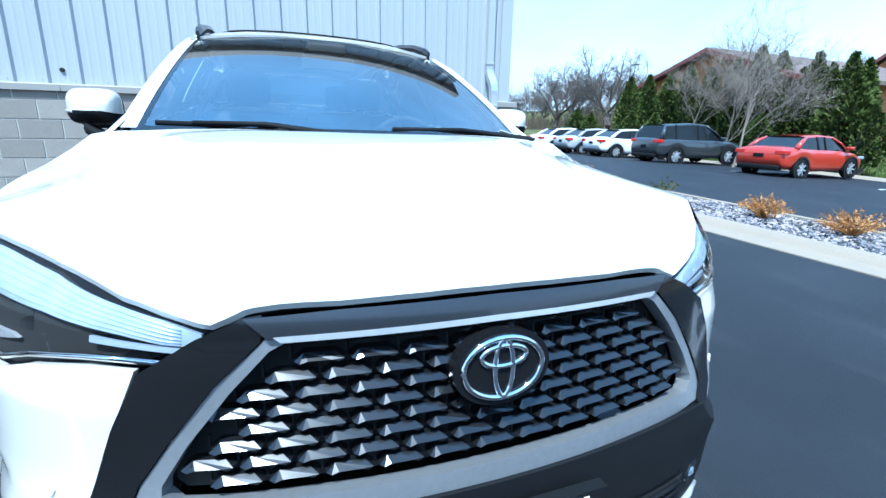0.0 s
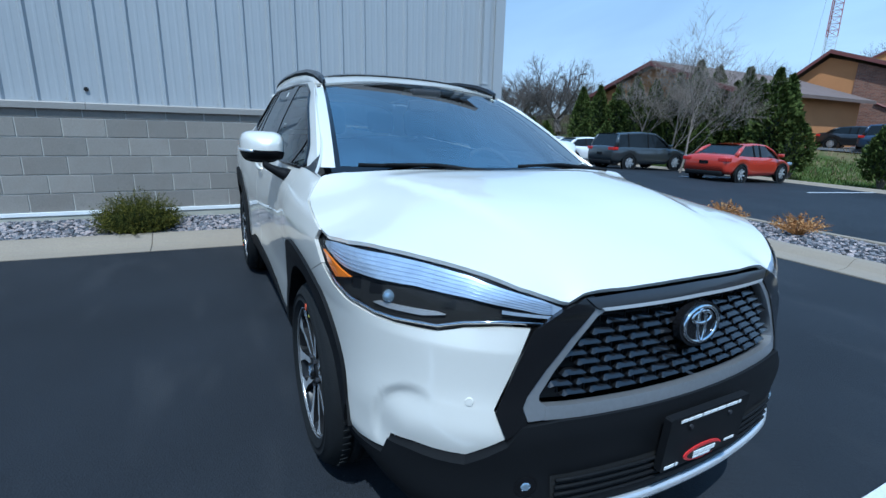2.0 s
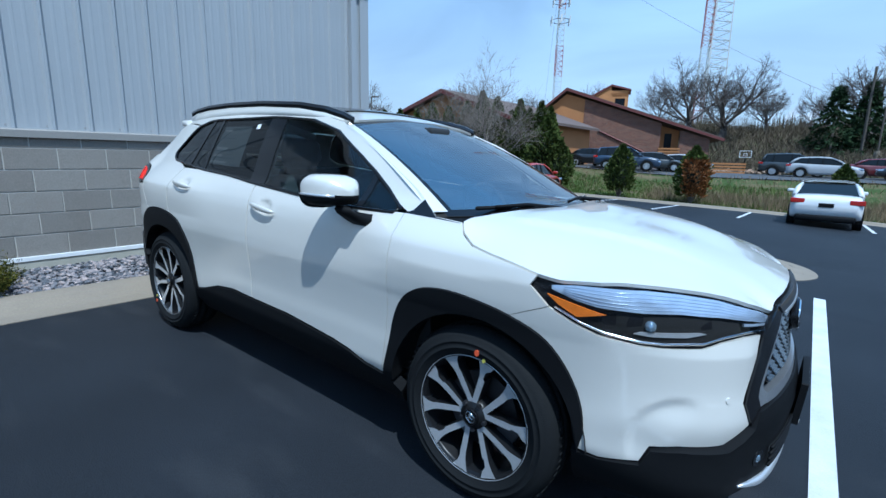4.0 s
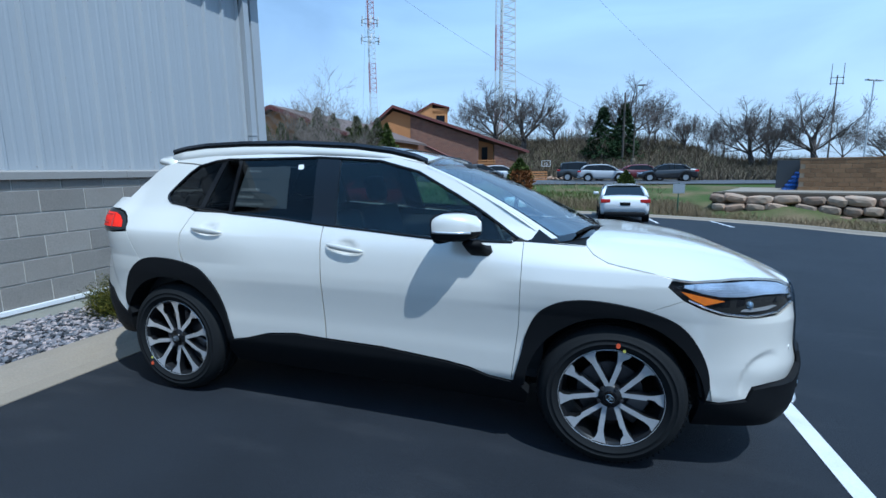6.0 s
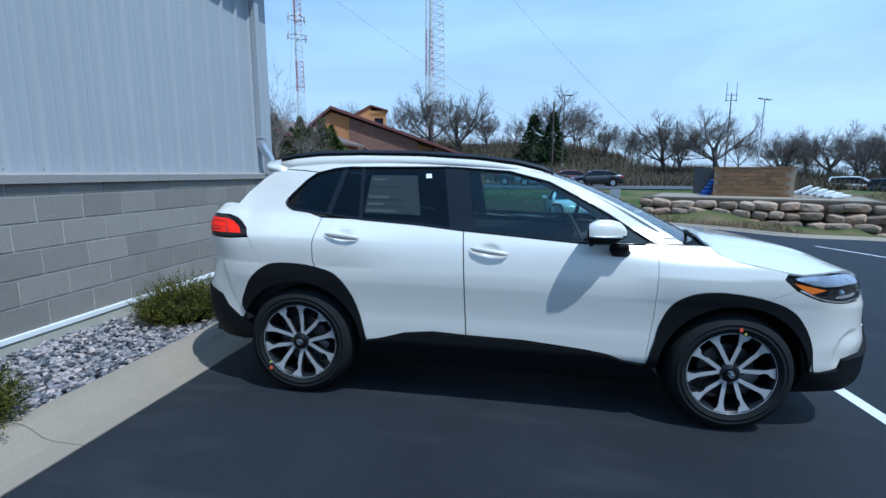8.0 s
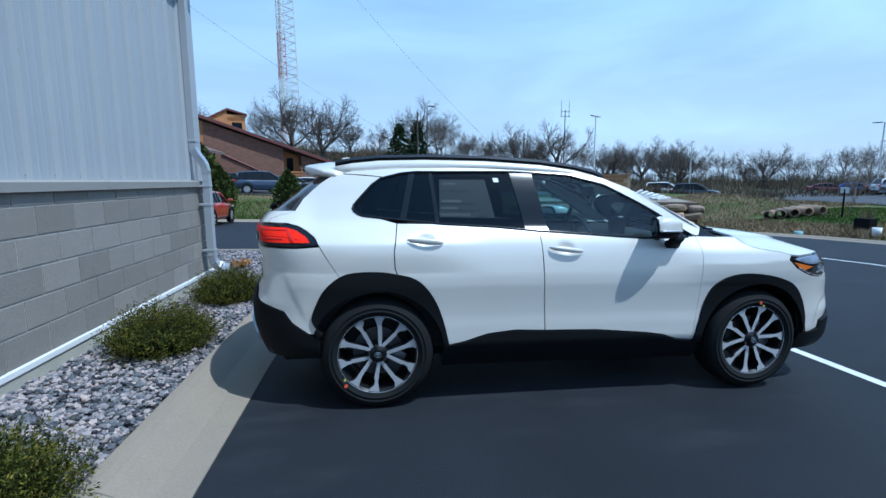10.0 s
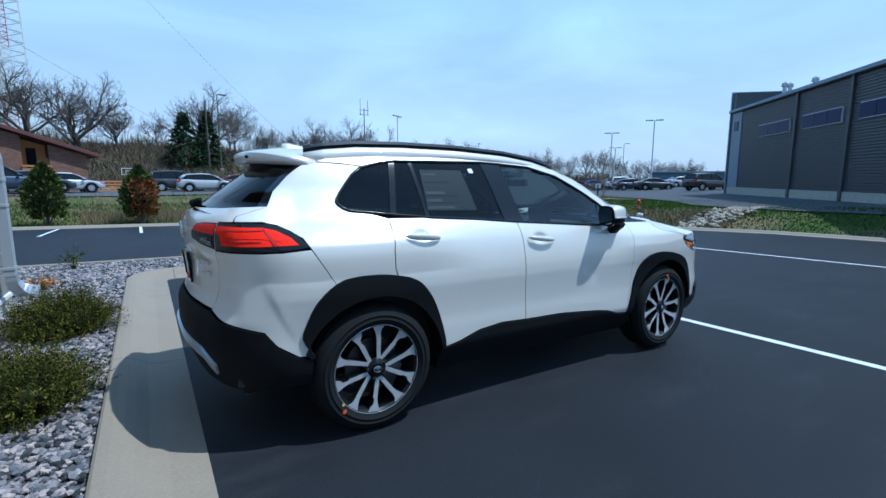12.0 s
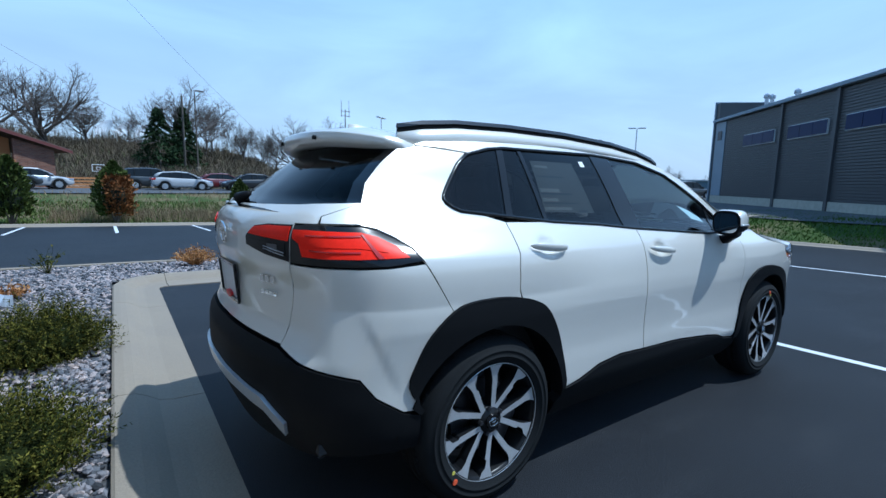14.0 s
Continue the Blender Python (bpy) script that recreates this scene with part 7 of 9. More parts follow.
# the two bare trees behind the red car
bare_tree(21, 7.2, .50, .50, 5, .045, M_BARK_PALE, "pale bare young tree with many fine branches beside the red car", m=on_ground(-11.6, 18.6, .4), trunk_frac=.30)
bare_tree(22, 7.0, .48, .5, 5, .04, M_BARK_PALE, "pale bare spreading tree in front of the hedge", m=on_ground(-15.2, 22.4, 1.2), trunk_frac=.2)
bare_tree(23, 6.4, .5, .45, 5, .035, M_BARK_PALE, "pale bare multi-stemmed tree in front of the hedge", m=on_ground(-17.6, 21.9, 2.2), trunk_frac=.2)

bare_tree(24, 4.2, .5, .26, 4, .03, M_BARK_PALE, "thin bare sapling on the grass bank", m=on_ground(25.9, 19.5, .6), trunk_frac=.35)


def arborvitae(h, r, n, seed, leaf, brown=False, label="", m=None, group="", shape=.75):
    rng = np.random.default_rng(seed)
    t = thing("arborvitae", m or Matrix(), label, "tree", group)
    bm = bmesh.new()
    rod(bm, (0, 0, -.1), (0, 0, h * .8), r * .10, .01, 7)
    for i in range(5):
        a = i * 1.3
        rod(bm, (r * .1 * math.cos(a), r * .1 * math.sin(a), 0), (r * .5 * math.cos(a), r * .5 * math.sin(a), h * .3), r * .05, .01, 5)
    part("trunk", bm, M_BARK, t, "short brown stems")
    z = rng.uniform(0, 1, n) ** .85
    a = rng.uniform(0, 2 * math.pi, n)
    prof = np.sqrt(np.clip(np.sin(np.pi * np.clip(.16 + .84 * z, 0, 1)) ** shape, 0, None)) * (1 - z ** 5)
    lump = 1 + .16 * np.sin(3 * a + 7 * z + seed) + .10 * np.sin(7 * a - 13 * z) + .08 * np.sin(11 * a + 23 * z)
    rad = r * prof * lump * rng.uniform(.72, 1.05, n)
    p = np.c_[rad * np.cos(a), rad * np.sin(a), h * (.10 + .90 * z)]
    nr = np.c_[np.cos(a), np.sin(a), np.full(n, .8)]
    v, f = leafy(p, nr / np.linalg.norm(nr, axis=1)[:, None], leaf, rng, .5, -.25)
    if brown:
        sel = (np.cos(a - 5.3) > .35) & (z < .75)
        fb = [q for q, s in zip(f, sel) if s]
        f = [q for q, s in zip(f, sel) if not s]
        child("brown_foliage", raw_mesh("brown_foliage", v, fb, M_ARBOR_BROWN), t, "browned dead sprays", "stuff")
    child("foliage", raw_mesh("foliage", v, f, M_ARBOR), t, "dense upright green sprays", "stuff")
    # turned core, coloured dark to give the shade inside the sprays
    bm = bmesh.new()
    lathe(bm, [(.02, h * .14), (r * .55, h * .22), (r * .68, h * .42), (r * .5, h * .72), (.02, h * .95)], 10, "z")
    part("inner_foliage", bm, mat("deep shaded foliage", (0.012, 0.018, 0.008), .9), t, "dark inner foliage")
    return t


HG = "tall hedge of arborvitae"
HL_ = "tall dense green arborvitae in a hedge row"
a0 = arborvitae(5.6, .78, 5200, 31, .20, label=HL_, group=HG, m=on_ground(-15.6, 24.6))
a1 = arborvitae(5.2, .70, 4600, 32, .20, label=HL_, group=HG, m=on_ground(-14.7, 25.0))
rng = random.Random(77)
for i in range(11):
    x = -13.8 + .62 * i if i < 5 else -16.6 - 1.15 * (i - 5)
    copy_thing(a0 if i % 2 else a1, on_ground(x, 25.2 + .32 * (x + 13.8) + rng.uniform(-.2, .2), i * 1.7, rng.uniform(.80, .92)))
SM = "small clipped arborvitae in the grass verge"
b0 = arborvitae(2.15, .55, 3600, 33, .13, label=SM, group="small arborvitae", m=on_ground(-5.5, 22.1, 0, 1.15, .05))
arborvitae(2.15, .58, 3600, 34, .13, True, "small arborvitae with browned foliage in the verge", on_ground(-2.2, 22.1, 0, 1.15, .05))
for x, y, s in ((-8.9, 22.3, 1.05), (-9.9, 22.6, 1.5), (-13.3, 22.2, .9), (3.2, 24.0, .75), (-19.6, 21.9, .95), (-21.4, 21.8, 1.0), (-25.5, 21.9, 1.0), (-27.0, 21.8, 1.1)):
    copy_thing(b0, on_ground(x, y, x, s, .05))
# far bare trees: a few kinds, many trees
def bough(rng, bm_trunk, bm_twig, p, d, length, r, level, maxlev, lift):
    """One limb, nearly straight, and the forks that leave it."""
    n = 4 if level < 2 else 3 if level < 4 else 2 if level < maxlev else 1
    pts, rs = [p], [r]
    for i in range(n):
        d = (d + Vector((rng.gauss(0, .13), rng.gauss(0, .13), rng.gauss(0, .08) + lift))).normalized()
        p = p + d * length / n
        pts.append(p)
        rs.append(max(r * (1 - .5 * (i + 1) / n), .0055))
    tube(bm_trunk if level < 2 else bm_twig, pts, rs, 7 if level < 1 else 5 if level < 2 else 3)
    if level >= maxlev:
        return
    kids = rng.randint(5, 6) if level == 0 else rng.randint(3, 5)
    turn = rng.uniform(0, 6.28)
    for i in range(kids):
        t = rng.uniform(.55, 1.0) if level == 0 else rng.uniform(.25, .98)
        q = min(int(t * n), n - 1)
        at = pts[q].lerp(pts[q + 1], t * n - q)
        ax = d.orthogonal().normalized()
        ax.rotate(Matrix.Rotation(turn + 2.4 * i, 3, d))
        open_ = rng.uniform(.55, .95) if level == 0 else rng.uniform(.40, .80)
        nd = d * math.cos(open_) + ax * math.sin(open_)
        bough(rng, bm_trunk, bm_twig, at, nd, length * (rng.uniform(1.0, 1.45) if level == 0 else rng.uniform(.50, .78) * (1.15 - .45 * t)), max(rs[q] * rng.uniform(.45, .68), .0055), level + 1, maxlev, lift)
    bough(rng, bm_trunk, bm_twig, pts[-1], d, length * (1.0 if level == 0 else .66), rs[-1], level + 1, maxlev, lift)


def far_tree(seed, h, width, r, m, label, lift=.05, trunk=.24):
    rng = random.Random(seed)
    t = thing("tree", m, label, "tree", "far bare trees")
    b1, b2 = bmesh.new(), bmesh.new()
    bough(rng, b1, b2, Vector((0, 0, -.2)), Vector((0, 0, 1)), h * trunk, r, 0, 5, lift)
    top = max(v.co.z for v in b2.verts)
    half = sorted(math.hypot(v.co.x, v.co.y) for v in b2.verts)[int(len(b2.verts) * .97)]
    for b in (b1, b2):
        for v in b.verts:
            v.co = Vector((v.co.x * width / half, v.co.y * width / half, v.co.z * h / top))
            q = math.sqrt((v.co.x ** 2 + v.co.y ** 2) / width ** 2 + ((v.co.z - .52 * h) / (.48 * h)) ** 2)
            if q > .8 and v.co.z > .3 * h:  # rounded crown
                f = (.8 + .2 * math.tanh((q - .8) / .3)) / q
                v.co = Vector((v.co.x * f, v.co.y * f, .52 * h + (v.co.z - .52 * h) * f))
    part("trunk", b1, M_BARK_DARK, t, "trunk and main limbs")
    part("crown", b2, M_BARK_DARK, t, "bare twig crown")["kind"] = "stuff"
    return t


kinds = [far_tree(41, 10, 6.0, .30, on_ground(-7.9, 68, 0, 1.15), "large bare oak with a broad twig crown", .05, .22),
         far_tree(42, 10, 5.0, .22, on_ground(9.5, 72, 1, .85), "bare leafless tree on the hill", .07, .24),
         far_tree(43, 9, 3.6, .17, on_ground(17, 71, 2, .88), "slender bare tree on the hill", .11, .28),
         far_tree(44, 8, 4.4, .16, on_ground(24, 69, 2), "bushy bare tree by the lot", .07, .16)]
rng = random.Random(5)
spots = [(-12, 70, 1.0, 0), (-17, 74, 1.0, 1), (-24, 66, 1.05, 1), (-29, 70, 1.0, 2), (-33, 64, .95, 1), (-4, 78, 1.0, 3), (1, 80, .9, 2), (6.2, 66, 1.15, 0), (11, 76, 1.05, 1), (14, 70, .9, 3), (20, 76, 1.1, 2), (22.5, 71, 1.05, 0), (29, 69, 1.1, 0), (33, 72, .95, 1), (36, 66, .9, 3), (40, 68, 1.0, 2), (44, 63, .95, 1), (48, 66, .9, 3)]
for i in range(34):
    a = radians(62 - 66 * i / 33)
    d = rng.uniform(82, 120)
    spots.append((d * math.cos(a), d * math.sin(a), rng.uniform(.7, 1.05) * (.62 + .38 * smooth((a - .52) / .2)), rng.randrange(4)))
for i in range(16):
    a = radians(136 + 22 * i / 15)
    d = rng.uniform(75, 105)
    spots.append((d * math.cos(a), d * math.sin(a), rng.uniform(.9, 1.25), rng.randrange(4)))
for x, y, s, k in spots:
    copy_thing(kinds[k], on_ground(x, y, rng.uniform(0, 6.3), s * (.84 if -5 < x < 34 else 1)))


def conifer(h, r, seed, m, label):
    rng = np.random.default_rng(seed)
    t = thing("spruce", m, label, "tree", "dark conifers on the hill")
    bm = bmesh.new()
    rod(bm, (0, 0, -.1), (0, 0, h), h * .018, .02, 7)
    part("trunk", bm, M_BARK, t, "straight trunk")
    pts, nr = [], []
    for i in range(70):
        z = .08 + .9 * (i / 70)
        ln = r * (1 - z) ** .85 * rng.uniform(.65, 1.15)
        a = i * 2.4 + rng.uniform(-.4, .4)
        for j in range(60):
            q = rng.uniform(.05, 1) ** .6
            pts.append((ln * q * math.cos(a) + rng.normal(0, .10), ln * q * math.sin(a) + rng.normal(0, .10), h * z - ln * .28 * q + rng.normal(0, .07)))
            nr.append((math.cos(a), math.sin(a), -.2))
    v, f = leafy(np.array(pts), np.array(nr), .38, rng, .35, .3)
    child("needles", raw_mesh("needles", v, f, M_SPRUCE), t, "layered dark needle boughs", "stuff")


conifer(6.9, 3.3, 51, on_ground(3.0, 62), "dark green spruce on the hillside")
conifer(7.2, 2.6, 52, on_ground(5.6, 63), "dark green narrow spruce on the hillside")


def blades(name, spots_fn, n, h, w, material, label, seed, lean=.35):
    rng = np.random.default_rng(seed)
    xy = spots_fn(rng, n)
    z = np.array([ground_z(x, y) for x, y in xy]) - .06
    p = np.c_[xy, z]
    a = rng.uniform(0, 6.283, len(p))
    hh = h * rng.uniform(.5, 1.4, len(p))
    d = np.c_[np.cos(a), np.sin(a), np.zeros(len(p))]
    l = np.c_[rng.normal(0, lean, (len(p), 2)), np.ones(len(p))]
    tip = p + l * hh[:, None]
    v = np.stack([p - d * w, p + d * w, tip], 1).reshape(-1, 3)
    me = raw_mesh(name, v, [[3 * i, 3 * i + 1, 3 * i + 2] for i in range(len(p))], material)
    return tagged(new(name, me), label, "grass", "", "stuff")


def strip(x0, x1, y0, y1, kerb=True):
    def fn(rng, n):
        x = rng.uniform(x0, x1, n)
        y = rng.uniform(y0, y1, n)
        if kerb:
            y = np.array([KERB_N(clamp(a, -60, 16.5)) + .55 + b for a, b in zip(x, y)])
        return np.c_[x, y]
    return fn


def bank(x0, x1, y0, y1):
    def fn(rng, n):
        y = rng.uniform(y0, y1, n)
        return np.c_[np.array([KERB_E(clamp(b, -70, 13.4)) + .5 for b in y]) + rng.uniform(x0, x1, n), y]
    return fn


blades("grass", strip(-26, 8, 0, 1.5), 9000, .10, .018, M_GRASS_BLADE, "short green verge grass", 61)
blades("grass", strip(-26, 3, 1.0, 9), 18000, .17, .025, M_GRASS_BLADE, "rough green grass on the slope", 62)
blades("dry_weeds", strip(-4.5, 6.5, 1.2, 5), 5000, .50, .010, M_DRY, "tall dry straw-coloured weeds", 63, .22)
blades("dry_weeds", strip(-26, 6, 3, 14), 3000, .26, .02, M_DRY, "dry tangled weeds", 64, .6)
blades("grass", bank(0, 11, -14, 15), 42000, .09, .03, M_LAWN, "mown grass on the bank", 65)
blades("dry_weeds", bank(.2, 4.2, 7.5, 16), 6000, .20, .02, M_DRY, "dry weeds on the bank", 66, .7)
blades("dry_weeds", lambda rng, n: np.c_[rng.uniform(17.4, 23.0, n), rng.uniform(12.5, 24, n)], 8000, .22, .02, M_DRY, "dry tangled weeds on the bank", 69, .7)
blades("dry_weeds", lambda rng, n: np.c_[rng.uniform(20, 34, n), rng.uniform(24, 36, n)], 8000, .26, .02, M_DRY, "dry tangled weeds before the far lot", 73, .7)
blades("grass", lambda rng, n: np.c_[rng.uniform(22, 30, n), rng.uniform(12.5, 23, n)], 16000, .08, .03, M_LAWN, "mown grass below the far lot", 74)
blades("dry_weeds", strip(4.5, 13.5, .9, 6.5), 7000, .30, .014, M_DRY, "dry straw weeds beside the boulder wall", 70, .5)
blades("brush", strip(-34, 30, 27, 62), 46000, .8, .06, M_BRUSH, "tangled grey-brown hillside brush", 67, .5)
blades("brush", lambda rng, n: np.c_[rng.uniform(28, 100, 260), rng.uniform(40, 84, 260)][rng.integers(0, 260, n)] + rng.normal(0, 1.1, (n, 2)), 12000, 1.1, .06, M_BRUSH, "far grey-brown brush", 68, .4)



def arc_spots(a0, a1, d0, d1):
    def fn(rng, n):
        a = np.radians(rng.uniform(a0, a1, n // 30))
        d = rng.uniform(d0, d1, n // 30)
        c = np.c_[d * np.cos(a), d * np.sin(a)]
        return c[rng.integers(0, len(c), n)] + rng.normal(0, .9, (n, 2))
    return fn


blades("far_woods", arc_spots(-6, 78, 100, 140), 16000, 2.6, .05, M_BRUSH, "distant grey-brown woods along the horizon", 71, .16)
blades("far_woods", arc_spots(78, 150, 78, 112), 16000, 2.2, .05, M_BRUSH, "grey-brown scrub along the hilltop", 72, .2)
# ---- parked vehicles ----
M_TAIL = mat("far red lamp", (0.45, 0.02, 0.015), .2, coat=.8)
M_FARGLASS = mat("dark car glass", (0.012, 0.015, 0.018), .06, spec=.25, var=.02, fine=0)
M_HUBCAP = mat("wheel cover", (0.60, 0.61, 0.63), .35, metal=.6)
PAINTS = {}


def paint(name, c):
    if name not in PAINTS:
        PAINTS[name] = mat(name + " car paint", c, .3, var=.02, fine=.02, coat=1.0)
    return PAINTS[name]


SEDAN = dict(l=4.60, w=1.80, h=1.44, low=((-2.30, .62, .80, .80), (-2.22, .40, .98, .93), (-1.7, .30, 1.04, .99), (-.9, .24, 1.00, 1.0), (.6, .24, .95, 1.0), (1.2, .25, .90, .98), (1.9, .27, .78, .93), (2.22, .34, .66, .82), (2.30, .42, .58, .70)),
             top=((-1.75, 1.02, .0), (-1.05, 1.39, 1), (-.2, 1.44, 1), (.35, 1.41, 1), (1.15, .93, .0)))
SUV = dict(l=4.75, w=1.90, h=1.74, low=((-2.37, .60, .95, .88), (-2.30, .42, 1.08, .95), (-1.6, .30, 1.10, 1.0), (-.9, .27, 1.08, 1.0), (.7, .27, 1.05, 1.0), (1.3, .28, 1.02, .98), (2.0, .30, .92, .94), (2.30, .38, .78, .85), (2.37, .45, .62, .75)),
           top=((-2.22, 1.09, .0), (-1.95, 1.66, 1), (-.6, 1.74, 1), (.2, 1.70, 1), (1.10, 1.05, .0)))
HATCH = dict(l=4.35, w=1.80, h=1.48, low=((-2.17, .60, .80, .85), (-2.10, .40, .98, .95), (-1.6, .30, 1.04, 1.0), (-.9, .24, 1.00, 1.0), (.6, .24, .95, 1.0), (1.2, .25, .92, .98), (1.8, .27, .80, .93), (2.10, .34, .68, .82), (2.17, .42, .58, .70)),
             top=((-2.02, 1.02, .0), (-1.45, 1.42, 1), (-.3, 1.48, 1), (.35, 1.44, 1), (1.25, .95, .0)))


def parked(kind, m, colour, label, category="car", group=""):
    """A parked car: lofted body and cabin, glass, lamps, wheels with rims."""
    k = kind
    c = thing("parked_car", m, label, category, group)
    w = k["w"] / 2
    bm = bmesh.new()
    rows = []
    xs = [a[0] for a in k["low"]]
    sill, deck, plan = (hermite(xs, [a[i] for a in k["low"]]) for i in (1, 2, 3))
    stations = [xs[0], xs[0] + .03] + [xs[0] + .08 + (xs[-1] - xs[0] - .16) * i / 26 for i in range(27)] + [xs[-1] - .03, xs[-1]]
    for x in stations:
        zb, zt, q = sill(x), deck(x), w * plan(x)
        for xw in (-k["l"] * .295, k["l"] * .295):  # the sill lifts over each wheel
            near = 1 - min(1.0, abs(x - xw) / .40) ** 2
            zb = max(zb, .30 + .40 * math.sqrt(max(near, 0)) if near > 0 else zb)
        half = [(q * .90, zb), (q * .975, zb + .05 * (zt - zb))]
        half += [(q * (1 - .035 * abs(v - .45) ** 1.5 * 3), zb + v * (zt - zb)) for v in (.22, .4, .58, .66)]
        half += [(q * .955, zb + .80 * (zt - zb)), (q * .92, zt - .045), (q * .86, zt - .012), (q * .6, zt + .015), (q * .25, zt + .028)]
        rows.append([bm.verts.new((x, -y, z)) for y, z in half] + [bm.verts.new((x, y, z)) for y, z in half[::-1]])
    m_ = len(rows[0])
    for i in range(len(rows) - 1):
        for j in range(m_):
            bm.faces.new((rows[i][j], rows[i][(j + 1) % m_], rows[i + 1][(j + 1) % m_], rows[i + 1][j]))
    bm.faces.new(rows[0])
    bm.faces.new(rows[-1][::-1])
    bmesh.ops.recalc_face_normals(bm, faces=bm.faces[:])
    part("body", bm, colour, c, "painted body shell", True)
    belt = hermite([a[0] for a in k["low"]], [a[2] for a in k["low"]])
    t = k["top"]
    bm, br = bmesh.new(), bmesh.new()
    rows, roof = [], []
    for x, z, up in t:
        b = belt(x) - .03
        wt = w * (.72 if up else .84)
        rows.append([bm.verts.new(v) for v in ((x, -w * .90, b), (x, -wt, z - .03 * up), (x, wt, z - .03 * up), (x, w * .90, b))])
        if up:
            roof.append([br.verts.new(v) for v in ((x, -wt - .012, z - .07), (x, -wt - .004, z - .015), (x, -wt * .6, z + .02), (x, wt * .6, z + .02), (x, wt + .004, z - .015), (x, wt + .012, z - .07))])
    for i in range(len(rows) - 1):
        for j in range(3):
            bm.faces.new((rows[i][j], rows[i][j + 1], rows[i + 1][j + 1], rows[i + 1][j]))
    for i in range(len(roof) - 1):
        for j in range(5):
            br.faces.new((roof[i][j], roof[i][j + 1], roof[i + 1][j + 1], roof[i + 1][j]))
    for b in (bm, br):
        bmesh.ops.recalc_face_normals(b, faces=b.faces[:])
    part("cabin_glass", bm, M_FARGLASS, c, "dark window glass")
    part("roof", br, colour, c, "painted roof", True)
    for s in (-1, 1):
        for (x0, z0, u0), (x1, z1, u1) in ((t[0], t[1]), (t[-1], t[-2])):
            bm = bmesh.new()
            rear = x0 < 0
            tube(bm, [(x0 + .10 * rear, s * w * .88, z0 - .03), ((x0 + x1) / 2 + .05 * rear, s * w * .82, (z0 + z1) / 2 + .01), (x1, s * w * .73, z1 - .045)], [.09, .075, .05] if rear else [.045, .04, .035], 8)
            part("pillar", bm, colour, c, "painted pillar", True)
        for x in ((t[1][0] + .55), (t[-2][0] - .45)):
            bm = bmesh.new()
            tube(bm, [(x - .02, s * w * .91, belt(x) - .02), (x, s * w * .735, t[2][1] - .06)], .028, 5)
            part("door_pillar", bm, M_CLAD, c, "black pillar")
        bm = bmesh.new()
        box(bm, 0, .16, -.11, .11, 0, .12, .035, Matrix.Translation((t[-1][0] - .30, s * (w + .08), belt(.8) + .02)))
        part("door_mirror", bm, colour, c, "door mirror", True)
        bm = bmesh.new()
        box(bm, -k["l"] / 2 + .0, -k["l"] / 2 + .30, s * w * .58, s * w * .965, .80 if k is not SUV else .92, .94 if k is not SUV else 1.06, .02)
        part("tail_lamp", bm, M_TAIL, c, "red tail lamp")
        bm = bmesh.new()
        box(bm, k["l"] / 2 - .36, k["l"] / 2 - .06, s * w * .52, s * w * .88, .62, .74, .03)
        part("head_lamp", bm, M_LED, c, "clear head lamp")
        for x in (-k["l"] * .295, k["l"] * .295):
            r = .33 if k is not SUV else .36
            whl = new("wheel")
            whl.parent = c
            whl.matrix_local = Matrix.Translation((x, s * (w - .10), r)) @ Euler((0, 0, 0 if s < 0 else math.pi)).to_matrix().to_4x4()
            if "far_tyre%.2f" % r not in PAINTS:
                bm = bmesh.new()
                lathe(bm, [(r * .66, -.105), (r * .8, -.115), (r * .95, -.10), (r, -.07), (r, .08), (r * .7, .1)], 24)
                bmesh.ops.recalc_face_normals(bm, faces=bm.faces[:])
                me1 = bpy.data.meshes.new("tyre")
                bm.to_mesh(me1)
                bm.free()
                me1.materials.append(M_TYRE)
                bm = bmesh.new()
                rod(bm, (0, -.04, 0), (0, -.02, 0), r * .66, r * .66, 24)
                for q in range(7):
                    box(bm, -.025, .025, -.108, -.06, .04, r * .66, 0, Euler((0, q * 2 * math.pi / 7, 0)).to_matrix().to_4x4())
                rod(bm, (0, -.105, 0), (0, -.05, 0), .07, .07, 12)
                me2 = bpy.data.meshes.new("rim")
                bm.to_mesh(me2)
                bm.free()
                me2.materials.append(M_HUBCAP)
                PAINTS["far_tyre%.2f" % r] = (me1, me2)
            me1, me2 = PAINTS["far_tyre%.2f" % r]
            for nm, me in (("tyre", me1), ("rim", me2)):
                o = new(nm, me)
                o.parent = whl
            bm = bmesh.new()
            lathe(bm, [(r + .07, -.012), (r + .02, -.012), (r + .02, .1)], 20)
            o = part("wheel_arch", bm, M_BLACK, c, "dark wheel arch")
            o.matrix_local = Matrix.Translation((x, s * (w + .002), r)) @ Euler((0, 0, 0 if s < 0 else math.pi)).to_matrix().to_4x4()
    bm = bmesh.new()
    box(bm, -k["l"] / 2 - .02, -k["l"] / 2 + .25, -w * .80, w * .80, .28, .46, .05)
    part("bumper", bm, M_CLAD if kind is not HATCH else colour, c, "rear bumper", True)
    bm = bmesh.new()
    box(bm, -k["l"] / 2 - .015, -k["l"] / 2 + .10, -.18, .18, .70, .82, .01)
    part("plate_recess", bm, M_SMOKE, c, "number plate recess")
    return c


